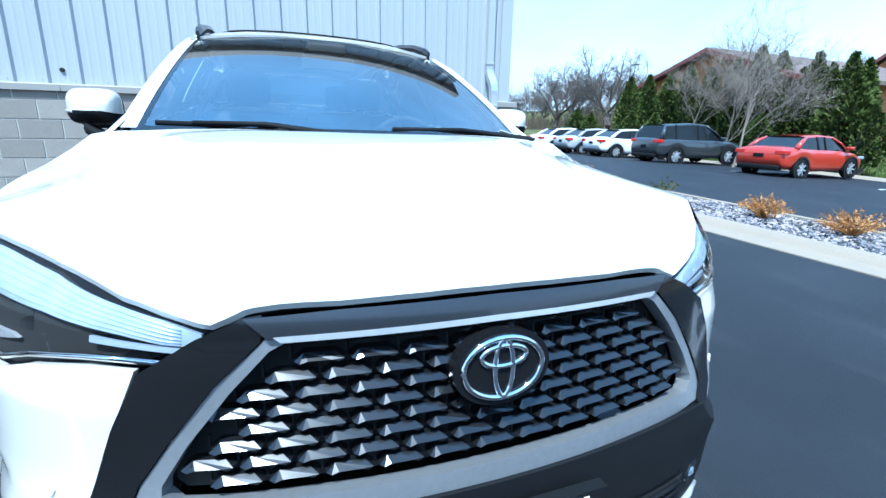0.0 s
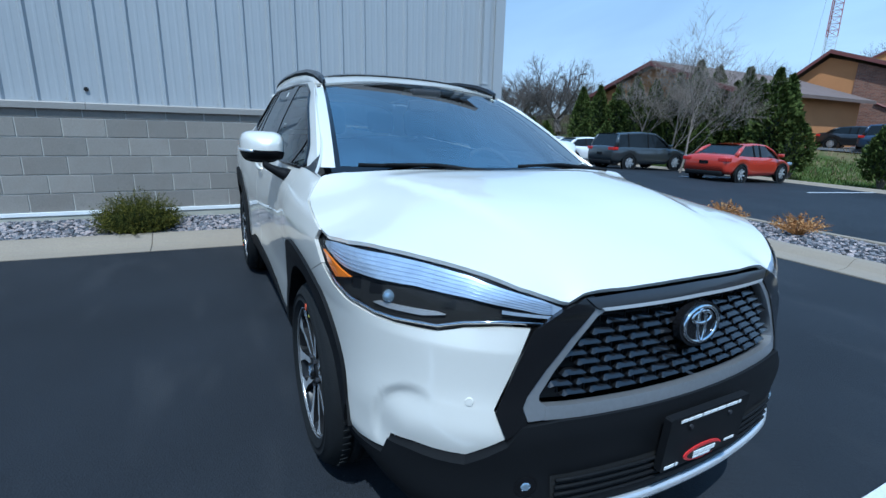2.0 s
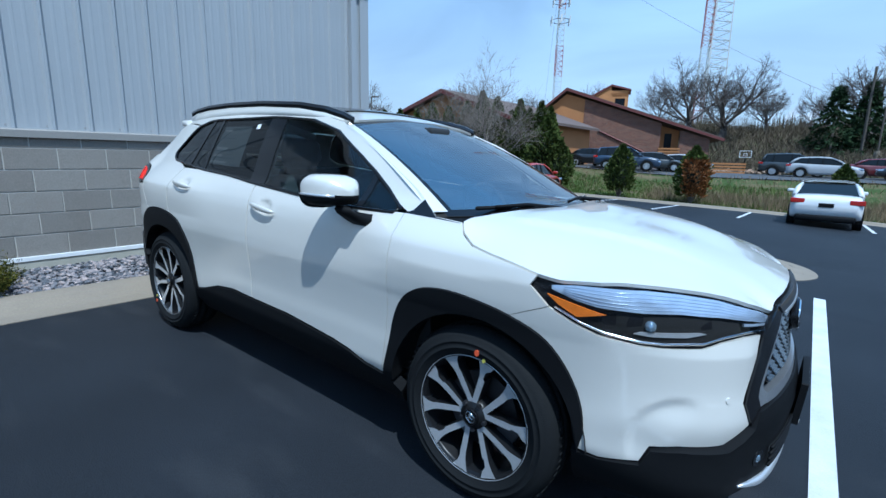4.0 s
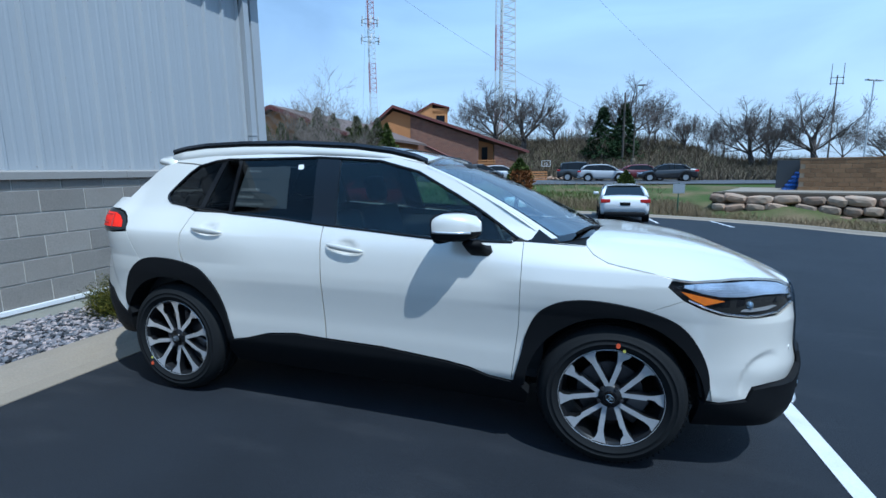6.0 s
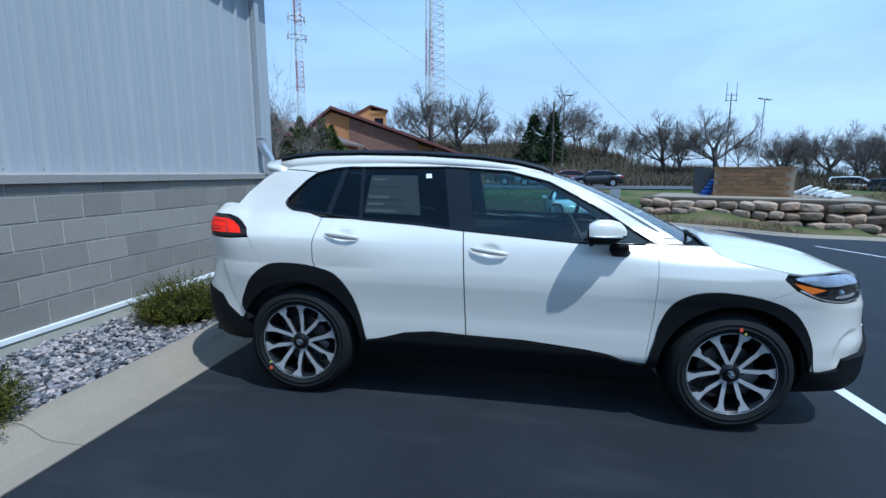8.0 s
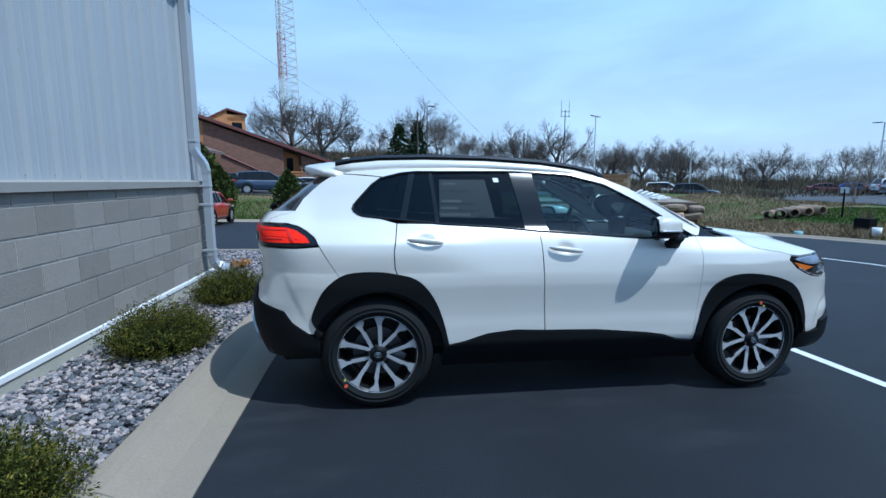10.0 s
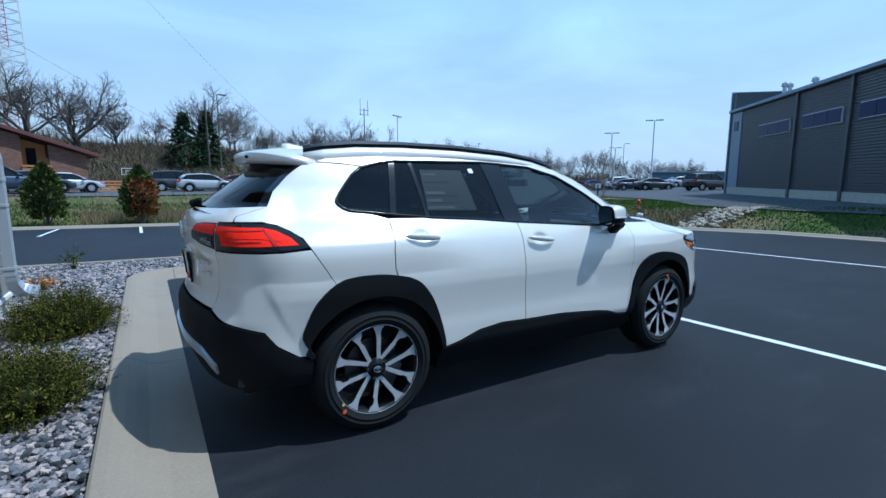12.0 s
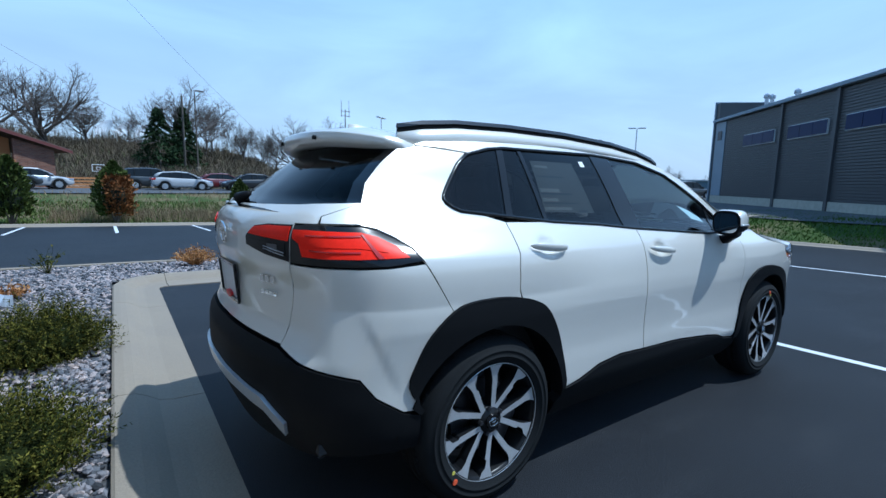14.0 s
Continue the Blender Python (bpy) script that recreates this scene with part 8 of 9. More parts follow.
P_RED, P_WHITE, P_GREY, P_SILVER, P_DARK, P_BLUE, P_NAVY = (paint("bright red", (.40, .032, .014)), paint("plain white", (.78, .78, .78)), paint("dark grey", (.028, .031, .033)), paint("silver", (.40, .41, .43)), paint("black", (.012, .012, .014)), paint("bright blue", (.02, .10, .45)), paint("dark blue", (.02, .035, .07)))
P_MAROON = paint("dark maroon", (.12, .014, .016))
N_ = math.pi / 2
parked(SEDAN, on_ground(-8.45, 17.85, N_ + .02), P_RED, "bright red sedan parked in a stall facing the verge")
parked(SUV, on_ground(-13.5, 18.0, N_ - .1), P_GREY, "dark grey seven-seat estate parked in a row")
parked(SEDAN, on_ground(-17.2, 18.0, N_ - .1), P_WHITE, "white sedan parked in a row")
parked(SEDAN, on_ground(-20.0, 18.1, N_ - .1), P_SILVER, "silver sedan parked in a row")
parked(SEDAN, on_ground(-22.8, 18.1, N_ - .1), P_WHITE, "white sedan with black trim parked in a row")
parked(SEDAN, on_ground(2.6, 17.9, N_), P_WHITE, "white sedan parked nose-in at the far kerb")
# cars in the upper lot
for x, y, a, k, col, lb in ((-9.2, 35.0, .25, SUV, P_NAVY, "dark blue crossover by the brick building"), (-12.3, 36.6, .2, SEDAN, P_DARK, "black sedan by the brick building"), (-8.0, 38.4, .3, HATCH, P_GREY, "grey hatchback by the brick building"), (-6.6, 40.6, .3, SEDAN, P_SILVER, "silver sedan by the brick building"),
                            (2.6, 41.0, .0, HATCH, P_SILVER, "silver hatchback in the upper lot"), (.9, 43.6, 0, SUV, P_GREY, "grey people carrier in the upper lot"), (7.6, 40.6, math.pi, SEDAN, P_DARK, "black sedan in the upper lot"), (6.0, 43.2, 0, SEDAN, P_MAROON, "dark red sedan in the upper lot")):
    parked(k, on_ground(x, y, a), col, lb, group="cars in the upper lot")
for x, y, a, k, col, lb in ((58.5, 50.2, -.75, SEDAN, P_MAROON, "dark red sedan in the far lot"), (63.0, 50.4, -.75, SEDAN, P_BLUE, "blue sedan in the far lot"), (57.2, 43.2, .55, SEDAN, P_MAROON, "dark red sedan beside the white off-roader"), (54.6, 38.6, -.45, SUV, P_WHITE, "white off-roader in the far lot"), (51.3, 35.2, -.5, HATCH, P_NAVY, "blue hatchback in the far lot"), (50.3, 31.2, -.62, SEDAN, P_GREY, "grey sedan in the far lot"),
                            (61.0, 34.0, -.5, SEDAN, P_SILVER, "silver sedan in the far lot"), (47.0, 23.1, -.35, SUV, P_DARK, "black off-roader beside the grey building"), (33.5, 42.5, -.7, SUV, P_DARK, "black crossover at the near side of the far lot"), (32.4, 46.0, -.7, SUV, P_WHITE, "white crossover behind the black one")):
    parked(k, on_ground(x, y, a), col, lb, group="cars in the far lot")

# asphalt of the upper lot, the far road and far lot
sheet("upper_lot", [(-20, 33.0), (26, 34.5), (26, 46.5), (-20, 46.5)], 2.5, 2.5, .02, M_ASPHALT_OLD, "grey upper parking lot", "asphalt")
sheet("far_lot", [(23, -14), (46, -14), (70, 18), (70, 60), (36, 60), (33.5, 44), (38.6, 34.0), (35.4, 27.6), (30.8, 19.3), (27.6, 14.9), (24.3, 11.9), (22.6, 9.0), (22.2, 6), (22.2, 3)], 2.5, 2.5, .02, M_ASPHALT_OLD, "grey far road and lot", "asphalt")

# ---- brick building with cupola ----
M_BRICK = brick_mat("brown brick", (0.25, 0.115, 0.075), (0.15, 0.075, 0.055), (0.25, 0.20, 0.165))
M_STUCCO = mat("orange stucco", (0.42, 0.19, 0.07), .9, var=.08, scale=1)
M_CEDAR = mat("cedar boards", (0.45, 0.21, 0.075), .8, var=.15, scale=2)
M_SHINGLE = mat("brown shingles", (0.14, 0.10, 0.085), .95, var=.2, scale=1.5, bump=.5, bump_scale=8)
M_FASCIA = mat("dark red fascia", (0.13, 0.035, 0.03), .6)
M_FARWIN = mat("far window glass", (0.008, 0.010, 0.014), .12, spec=.1)
M_WORKFRAME = mat("pale aluminium window frame", (0.55, 0.57, 0.60), .5, var=.05)
M_WORKWIN = mat("blue tinted window glass", (0.008, 0.020, 0.075), .12, spec=.08)


def slab(bm, m, pts, d):
    """A wall plate: outline (s, z), thickness d behind its face."""
    prism(bm, pts, d, m @ Matrix(((1, 0, 0, 0), (0, 0, 1, 0), (0, 1, 0, 0), (0, 0, 0, 1))))
    bmesh.ops.recalc_face_normals(bm, faces=bm.faces[:])


ang = math.atan2(4.6, 14.2)
BM_ = Matrix.Translation((-19.4, 41.0, 0)) @ Euler((0, 0, ang)).to_matrix().to_4x4()
house = thing("brick_building", BM_, "low brown brick building with a long sloping roof and cedar cupola", "building")
bm = bmesh.new()
slab(bm, Matrix(), [(3.8, -.5), (3.8, 6.75), (10.6, 4.55), (10.6, -.5)], .3)
part("wall", bm, M_BRICK, house, "brown brick gable wall")
bm = bmesh.new()
slab(bm, Matrix.Translation((0, .05, 0)), [(.2, -.5), (.2, 5.7), (2.1, 7.25), (3.8, 6.75), (3.8, -.5)], .3)
part("wall", bm, M_STUCCO, house, "orange stucco wall")
bm = bmesh.new()
slab(bm, Matrix.Translation((0, .9, 0)), [(10.6, -.5), (10.6, 4.4), (12.2, 3.95), (12.2, -.5)], .3)
part("wall", bm, M_STUCCO, house, "recessed stucco wall")
bm = bmesh.new()
slab(bm, Matrix(), [(12.2, -.5), (12.2, 3.95), (14.6, 3.2), (14.6, -.5)], .3)
part("wall", bm, M_BRICK, house, "brown brick end wall")
bm = bmesh.new()
slab(bm, Matrix.Translation((0, -.45, 0)), [(-.6, 5.3), (2.1, 7.55), (15.6, 3.1), (15.6, 3.3), (2.1, 7.78), (-.6, 5.5)], 14)
part("roof", bm, M_SHINGLE, house, "brown shingle roof")
bm = bmesh.new()
slab(bm, Matrix.Translation((0, -.5, 0)), [(-.65, 5.2), (2.1, 7.5), (15.65, 3.0), (15.65, 3.22), (2.1, 7.74), (-.65, 5.45)], .08)
part("fascia", bm, M_FASCIA, house, "dark red roof edge")
bm = bmesh.new()
slab(bm, Matrix.Translation((0, 3.0, 0)), [(3.4, 5.4), (3.4, 6.8), (6.0, 8.25), (6.0, 5.4)], 3.2)
cup = part("cupola", bm, M_CEDAR, house, "cedar clad roof monitor")
bm = bmesh.new()
box(bm, 6.0, 7.6, 3.0, 6.2, 5.0, 6.1)
box(bm, 6.0, 7.6, 3.0, 6.2, 7.25, 7.85)
box(bm, 6.0, 7.6, 3.0, 3.25, 5.0, 7.6)
part("cupola_bay", bm, M_CEDAR, house, "cedar clad window bay")
bm = bmesh.new()
slab(bm, Matrix.Translation((0, 2.85, 0)), [(3.3, 6.75), (6.0, 8.25), (7.8, 7.8), (7.8, 7.95), (6.0, 8.42), (3.3, 6.92)], 3.5)
part("cupola_roof", bm, M_FASCIA, house, "dark red cupola roof edge")
bm = bmesh.new()
box(bm, 6.4, 7.3, 2.96, 3.0, 6.2, 7.1)
part("window", bm, M_FARWIN, house, "dark cupola window")
bm = bmesh.new()
box(bm, 11.0, 11.6, .84, .9, 2.2, 3.7)
part("window", bm, M_FARWIN, house, "dark recessed window")
bm = bmesh.new()
box(bm, .9, 2.9, -.02, .05, 1.2, 3.2)
part("window", bm, M_FARWIN, house, "dark ground-floor window")
for z in (1.5, 1.75, 2.0, 2.25):
    bm = bmesh.new()
    box(bm, 10.5, 12.3, -.12, -.06, z, z + .14)
    part("balcony_rail", bm, M_STUCCO, house, "orange balcony board")
    bm = bmesh.new()
    box(bm, 15.0, 17.6, -.1, -.04, z - 1.2, z - 1.06)
    part("fence_rail", bm, M_STUCCO, house, "orange fence board")
bm = bmesh.new()
tube(bm, [(5.2, -.06, 3.9), (9.5, -.06, 1.9)], .08, 4)
part("stair_rail", bm, M_FASCIA, house, "slanting dark stair rail")

# long gabled building behind the hedge
house = thing("gabled_building", Matrix.Translation((-19.2, 25.2, 0)), "long brown gabled building behind the hedge", "building")
bm = bmesh.new()
prism(bm, [(-4.9, -.5), (-4.9, 3.9), (0, 5.55), (4.9, 3.9), (4.9, -.5)], 15, Matrix(((1, 0, 0, 0), (0, 0, 1, 0), (0, 1, 0, 0), (0, 0, 0, 1))))
bmesh.ops.recalc_face_normals(bm, faces=bm.faces[:])
part("wall", bm, M_STUCCO, house, "orange brown walls")
bm = bmesh.new()
prism(bm, [(-5.6, 3.7), (0, 5.62), (5.6, 3.7), (5.6, 3.9), (0, 5.85), (-5.6, 3.9)], 16, Matrix(((1, 0, 0, 0), (0, 0, 1, -.5), (0, 1, 0, 0), (0, 0, 0, 1))))
bmesh.ops.recalc_face_normals(bm, faces=bm.faces[:])
part("roof", bm, M_SHINGLE, house, "brown shingle roof")
bm = bmesh.new()
prism(bm, [(-5.65, 3.62), (0, 5.55), (5.65, 3.62), (5.65, 3.85), (0, 5.8), (-5.65, 3.85)], .1, Matrix(((1, 0, 0, 0), (0, 0, 1, -.6), (0, 1, 0, 0), (0, 0, 0, 1))))
bmesh.ops.recalc_face_normals(bm, faces=bm.faces[:])
part("fascia", bm, M_FASCIA, house, "dark red roof edge")

# ---- dark grey works building ----
M_GREYCLAD = mat("dark grey cladding", (0.060, 0.063, 0.068), .5, var=.08, scale=.6)
M_BLUEPANEL = mat("blue-grey panel", (0.20, 0.25, 0.31), .5, var=.06, scale=.7)
d2 = Vector((-12.8, -13.6, 0)).normalized()
WM = Matrix.Translation((38.0, 16.8, -.25)) @ Euler((0, 0, math.atan2(d2.y, d2.x))).to_matrix().to_4x4()
works = thing("works_building", WM, "dark grey clad industrial building with ribbon windows", "building")
bm = bmesh.new()
box(bm, 0, 34, .25, 22, -1.2, 6.75)
part("core", bm, M_GREYCLAD, works, "dark inner wall")
bm = bmesh.new()
box(bm, -.02, 34.02, .05, .3, -1.2, .95)
part("plinth", bm, M_FOUND, works, "tan concrete plinth")
bm = bmesh.new()
z = .97
while z < 6.65:
    box(bm, 1.7, 34, .10, .25, z, z + .125)
    z += .15
ob = part("cladding_ribs", bm, M_GREYCLAD, works, "horizontal dark grey ribs")
ob["kind"] = "stuff"
bm = bmesh.new()
box(bm, 0.0, 1.68, .06, .3, .97, 6.7)
part("corner_panel", bm, M_BLUEPANEL, works, "blue-grey corner panel")
bm = bmesh.new()
box(bm, .45, 1.15, .02, .06, 5.3, 6.0)
part("louvre", bm, M_GREYCLAD, works, "wall louvre")
for s0 in (9.35, 14.4, 19.4, 24.4):
    bm = bmesh.new()
    box(bm, s0 - .12, s0 + .12, -.02, .1, -.3, 6.75)
    part("pilaster", bm, M_GREYCLAD, works, "dark pilaster")
for s0, s1 in ((4.75, 8.75), (10.2, 13.8), (15.15, 18.7), (20.1, 23.6)):
    bm = bmesh.new()
    box(bm, s0, s1, .02, .12, 4.50, 5.30)
    wf = part("window", bm, M_WORKFRAME, works, "ribbon window with pale frame")
    for i in range(3):
        a = s0 + .04 + i * (s1 - s0 - .04) / 3
        bm = bmesh.new()
        box(bm, a, a + (s1 - s0) / 3 - .05, -.005, .03, 4.54, 5.26)
        part("pane", bm, M_WORKWIN, wf, "dark blue pane")
bm = bmesh.new()
box(bm, -.3, 34.3, -.15, 22, 6.75, 6.97, .03)
part("roof_edge", bm, M_BLUEPANEL, works, "pale roof edge")
bm = bmesh.new()
box(bm, -.6, .0, .2, 9, -.5, 8.3)
box(bm, -.6, 9, 5.0, 9, 6.0, 8.3)
part("tower_wall", bm, M_GREYCLAD, works, "taller dark end wall")
bm = bmesh.new()
box(bm, -.75, -.58, .1, 9, -.5, 8.45)
part("edge_trim", bm, M_BLUEPANEL, works, "blue-grey edge trim")
for s0, h in ((1.2, 9.0), (2.0, 8.8), (4.2, 8.2), (5.2, 8.6)):
    bm = bmesh.new()
    rod(bm, (s0, 3.0, 7), (s0, 3.0, h - .4), .14, .14, 8)
    ball(bm, (s0, 3.0, h - .4), .26, 1)
    part("roof_vent", bm, M_ZINC, works, "round metal roof vent")

# low blue building beyond the far lot
low = thing("low_building", Matrix.Translation((73.0, 46.5, -1.0)) @ Euler((0, 0, -.95)).to_matrix().to_4x4(), "long low blue-grey building beyond the parked cars", "building")
bm = bmesh.new()
box(bm, 0, 22, 0, 8, 0, 3.3)
part("wall", bm, mat("blue-grey wall panels", (0.10, 0.16, 0.24), .6, var=.1, scale=.5), low, "blue-grey wall")
bm = bmesh.new()
box(bm, -.3, 22.3, -.3, 8.3, 3.3, 3.55, .03)
part("roof_edge", bm, M_BLUEPANEL, low, "pale roof edge")

# ---- boulder wall, block enclosure ----
M_BOULDER = mat("field boulder", (0.29, 0.22, 0.16), .9, var=.3, scale=1.5, bump=.6, bump_scale=12, rand=.35, tint=(.32, .19, .12), tint_amt=.6)
FARTHER = Matrix.Translation((.4, -3.5, 1.19)) @ Matrix.Scale(1.18, 4) @ Matrix.Translation((-.4, 3.5, -1.43))
rw = thing("retaining_wall", FARTHER, "dry-laid retaining wall of brown and grey boulders", "retaining wall")
bme = []
for i in range(6):
    bm = bmesh.new()
    ball(bm, (0, 0, 0), 1, 2, (1, .8, .72), .10, random.Random(80 + i))
    for v in bm.verts:
        v.co = Vector([math.copysign(abs(c) ** .62, c) for c in v.co])
    me = bpy.data.meshes.new("boulder")
    bm.to_mesh(me)
    bm.free()
    me.materials.append(M_BOULDER)
    bme.append(me)
rng = random.Random(9)
for r in range(-1, 3):
    s = rng.uniform(0, .3)
    while s < 8.9:
        w = rng.uniform(.30, .52)
        x, y = 6.8 + s * .93, 20.6 - s * .365
        ob = new("boulder", rng.choice(bme))
        ob.parent = rw
        ob.matrix_local = Matrix.Translation((x, y + r * .12, -.52 + r * .38 + rng.uniform(-.04, .04))) @ Euler((rng.uniform(-.2, .2), rng.uniform(-.2, .2), -.37 + rng.uniform(-.2, .2) + (math.pi if rng.random() < .5 else 0))).to_matrix().to_4x4() @ Matrix.Diagonal((w, .36, .235, 1))
        s += w * 1.86
bm = bmesh.new()
prism(bm, [(6.6, 21.0), (15.2, 17.6), (19, 25), (12, 31)], 1.45, Matrix.Translation((0, 0, -.95)))
part("fill", bm, M_SOIL, rw, "soil behind the boulders")
bm = bmesh.new()
prism(bm, [(7.0, 21.0), (15, 17.9), (17, 22.0), (9, 25.6)], .06, Matrix.Translation((0, 0, .49)))
tagged(part("concrete_pad", bm, M_CONCRETE, None, "concrete pad under the waste enclosure"), category="pad").matrix_world = FARTHER
M_SPLIT = mat("tan split-face block", (0.25, 0.145, 0.072), .95, var=.2, scale=3, bump=.7, bump_scale=20, rand=.22)
EN = FARTHER @ Matrix.Translation((10.35, 22.3, .52)) @ Euler((0, 0, -.41)).to_matrix().to_4x4()
enc = thing("waste_enclosure", EN, "roofless enclosure of tan split-face blocks on a pad", "enclosure")
bm = bmesh.new()
box(bm, .02, 3.35, .02, .16, 0, 1.42)
box(bm, .02, .16, .1, 2.4, 0, 1.42)
box(bm, 3.2, 3.35, .1, 2.4, 0, 1.42)
part("wall_core", bm, mat("sandy mortar", (0.40, 0.31, 0.21), .95, var=.15, scale=4), enc, "sandy mortar between the blocks")
bm = bmesh.new()
box(bm, -.02, 3.39, -.02, .2, 1.42, 1.47, .008)
part("coping", bm, M_SPLIT, enc, "flat tan coping")
bm = bmesh.new()
box(bm, 0, .380, -.0, .06, 0, .180, .008)
sb = bpy.data.meshes.new("block")
bm.to_mesh(sb)
bm.free()
sb.materials.append(M_SPLIT)
for r in range(7):
    for i in range(-1, 9):
        x = i * .4 + (.2 if r % 2 else 0)
        if -.02 <= x <= 3.0:
            ob = new("block", sb)
            ob.parent = enc
            ob.location = (x, -.01, r * .2 + .006)
    for i in range(6):
        ob = new("block", sb)
        ob.parent = enc
        ob.matrix_local = Matrix.Translation((-.01, .42 + i * .4 + (.2 if r % 2 else 0), r * .2 + .006)) @ Euler((0, 0, -N_)).to_matrix().to_4x4()
bm = bmesh.new()
box(bm, -1.0, -.05, 1.6, 1.68, .05, 1.4, .01)
tagged(part("gate_panel", bm, M_GREYCLAD, None, "grey steel gate leaf of the enclosure"), category="gate").matrix_world = EN
M_BLUEPLASTIC = mat("blue plastic", (0.02, 0.10, 0.42), .45, var=.1)
for i in range(4):
    pal = thing("blue_pallet", EN @ Matrix.Translation((-.55 + .10 * i, .30 + .05 * i, .02)) @ Euler((0, .55, .3)).to_matrix().to_4x4(), "blue plastic crate lid leaning on the enclosure", "crate", "blue lids")
    for z in (0, .22, .44, .66, .88):
        bm = bmesh.new()
        box(bm, -.02, .02, -.35, .35, z, z + .09, .005)
        part("slat", bm, M_BLUEPLASTIC, pal)
    for y in (-.33, 0, .30):
        bm = bmesh.new()
        box(bm, .021, .04, y, y + .05, 0, .97)
        part("bar", bm, M_BLUEPLASTIC, pal)
for i in range(6):
    bm = bmesh.new()
    box(bm, -.36, .36, -.30, .30, -.05, .05, .008)
    o = part("white_board", bm, M_PAPER, None, "thick white board leaning in a stack by the enclosure")
    tagged(o, category="board", group="stack of white boards")
    o.matrix_world = EN @ Matrix.Translation((3.72 + .26 * i, .30 - .05 * i, .40 - .055 * i)) @ Euler((0, -.50 + .075 * i, .06 * i)).to_matrix().to_4x4()

# ---- bank: stones, hydrant, planter, tubs, pipes ----
rng = random.Random(17)
M_RIPRAP = mat("pale limestone", (0.33, 0.29, 0.23), .9, var=.2, scale=5, bump=.5, rand=.2)
me = []
for i in range(4):
    bm = bmesh.new()
    ball(bm, (0, 0, 0), 1, 1, (1, .8, .55), .2, random.Random(120 + i))
    m_ = bpy.data.meshes.new("stone")
    bm.to_mesh(m_)
    bm.free()
    m_.materials.append(M_RIPRAP)
    me.append(m_)
rip = thing("stone_channel", Matrix(), "channel of pale limestone rocks down the grass bank", "rocks")
for i in range(150):
    t = rng.random()
    x, y = 19.0 + 2.9 * t + rng.gauss(0, .2), 8.95 - .75 * t + rng.gauss(0, .42)
    ob = new("stone", rng.choice(me))
    ob.parent = rip
    s = rng.uniform(.08, .19)
    ob.matrix_local = Matrix.Translation((x, y, ground_z(x, y) + .03)) @ Euler((rng.uniform(-.4, .4), rng.uniform(-.4, .4), rng.uniform(0, 6))).to_matrix().to_4x4() @ Matrix.Scale(s, 4)
sheet("concrete_apron", [(21.7, 8.9), (21.9, 7.6), (23.6, 7.5), (23.6, 9.2)], 1, 1, .02, M_CONCRETE, "concrete apron at the road", "concrete")
M_HYD = mat("weathered red hydrant paint", (0.36, 0.09, 0.045), .6, var=.2, scale=10)
hyd = thing("fire_hydrant", on_ground(24.3, 15.25, .4, .98), "weathered red fire hydrant on the bank", "hydrant")
bm = bmesh.new()
lathe(bm, [(.0, 0), (.15, 0), (.15, .05), (.10, .06), (.10, .45), (.13, .46), (.13, .50), (.10, .52), (.07, .60), (.02, .63), (.02, .68), (0, .68)], 16, "z")
part("barrel", bm, M_HYD, hyd, "red barrel", True)
for s in (-1, 1):
    bm = bmesh.new()
    rod(bm, (0, s * .08, .36), (0, s * .19, .36), .05, .06, 10)
    part("outlet", bm, M_HYD, hyd, "side outlet")
pl = thing("planter", on_ground(21.2, 14.6, .2, 1.3), "black square planter with dry grass", "planter")
bm = bmesh.new()
box(bm, -.24, .24, -.24, .24, 0, .42, .02)
part("tub", bm, M_CLAD, pl, "black tub")
bm = bmesh.new()
g_ = random.Random(3)
for i in range(60):
    e = Vector((g_.uniform(-.28, .28), g_.uniform(-.28, .28), g_.uniform(.6, .85)))
    tube(bm, [(e.x * .5, e.y * .5, .40), e], [.006, .002], 3)
part("dry_grass", bm, M_DRY, pl, "dry grass tuft")
for x, y, r, h, mt, lb in ((19.6, 12.8, .17, .36, M_PAPER, "white plastic tub on the bank"), (20.2, 12.3, .17, .30, M_ZINC, "grey tub on the bank"), (18.4, 15.25, .17, .36, mat("pale teal plastic", (.25, .42, .45), .5), "pale teal bucket on the bank")):
    bm = bmesh.new()
    lathe(bm, [(0, 0), (r * .85, 0), (r, h), (r * .9, h), (r * .78, .02)], 16, "z")
    o = tagged(part("bucket", bm, mt, None, lb, True), category="bucket")
    o.matrix_world = on_ground(x, y)
for i in range(5):
    bm = bmesh.new()
    lathe(bm, [(.17, 0), (.22, 0), (.22, 1.4), (.17, 1.4), (.17, 0)], 16, "y")
    o = tagged(part("concrete_pipe", bm, M_BOULDER, None, "short concrete drain pipe lying on the bank", True), category="pipe", group="drain pipes")
    o.matrix_world = on_ground(23.2 + .6 * i, 22.1 - .35 * i, -.9 + .2 * i, 1.25, .28)


# ---- posts, lamps, towers, wires ----
M_POLE = mat("galvanised pole", (0.62, 0.63, 0.64), .5, metal=.3, var=.05)
M_WOODPOLE = mat("weathered timber pole", (0.10, 0.085, 0.07), .9, var=.15)
M_TRED = mat("tower red", (0.40, 0.14, 0.12), .6)
M_TWHITE = mat("tower white", (0.68, 0.69, 0.70), .6)


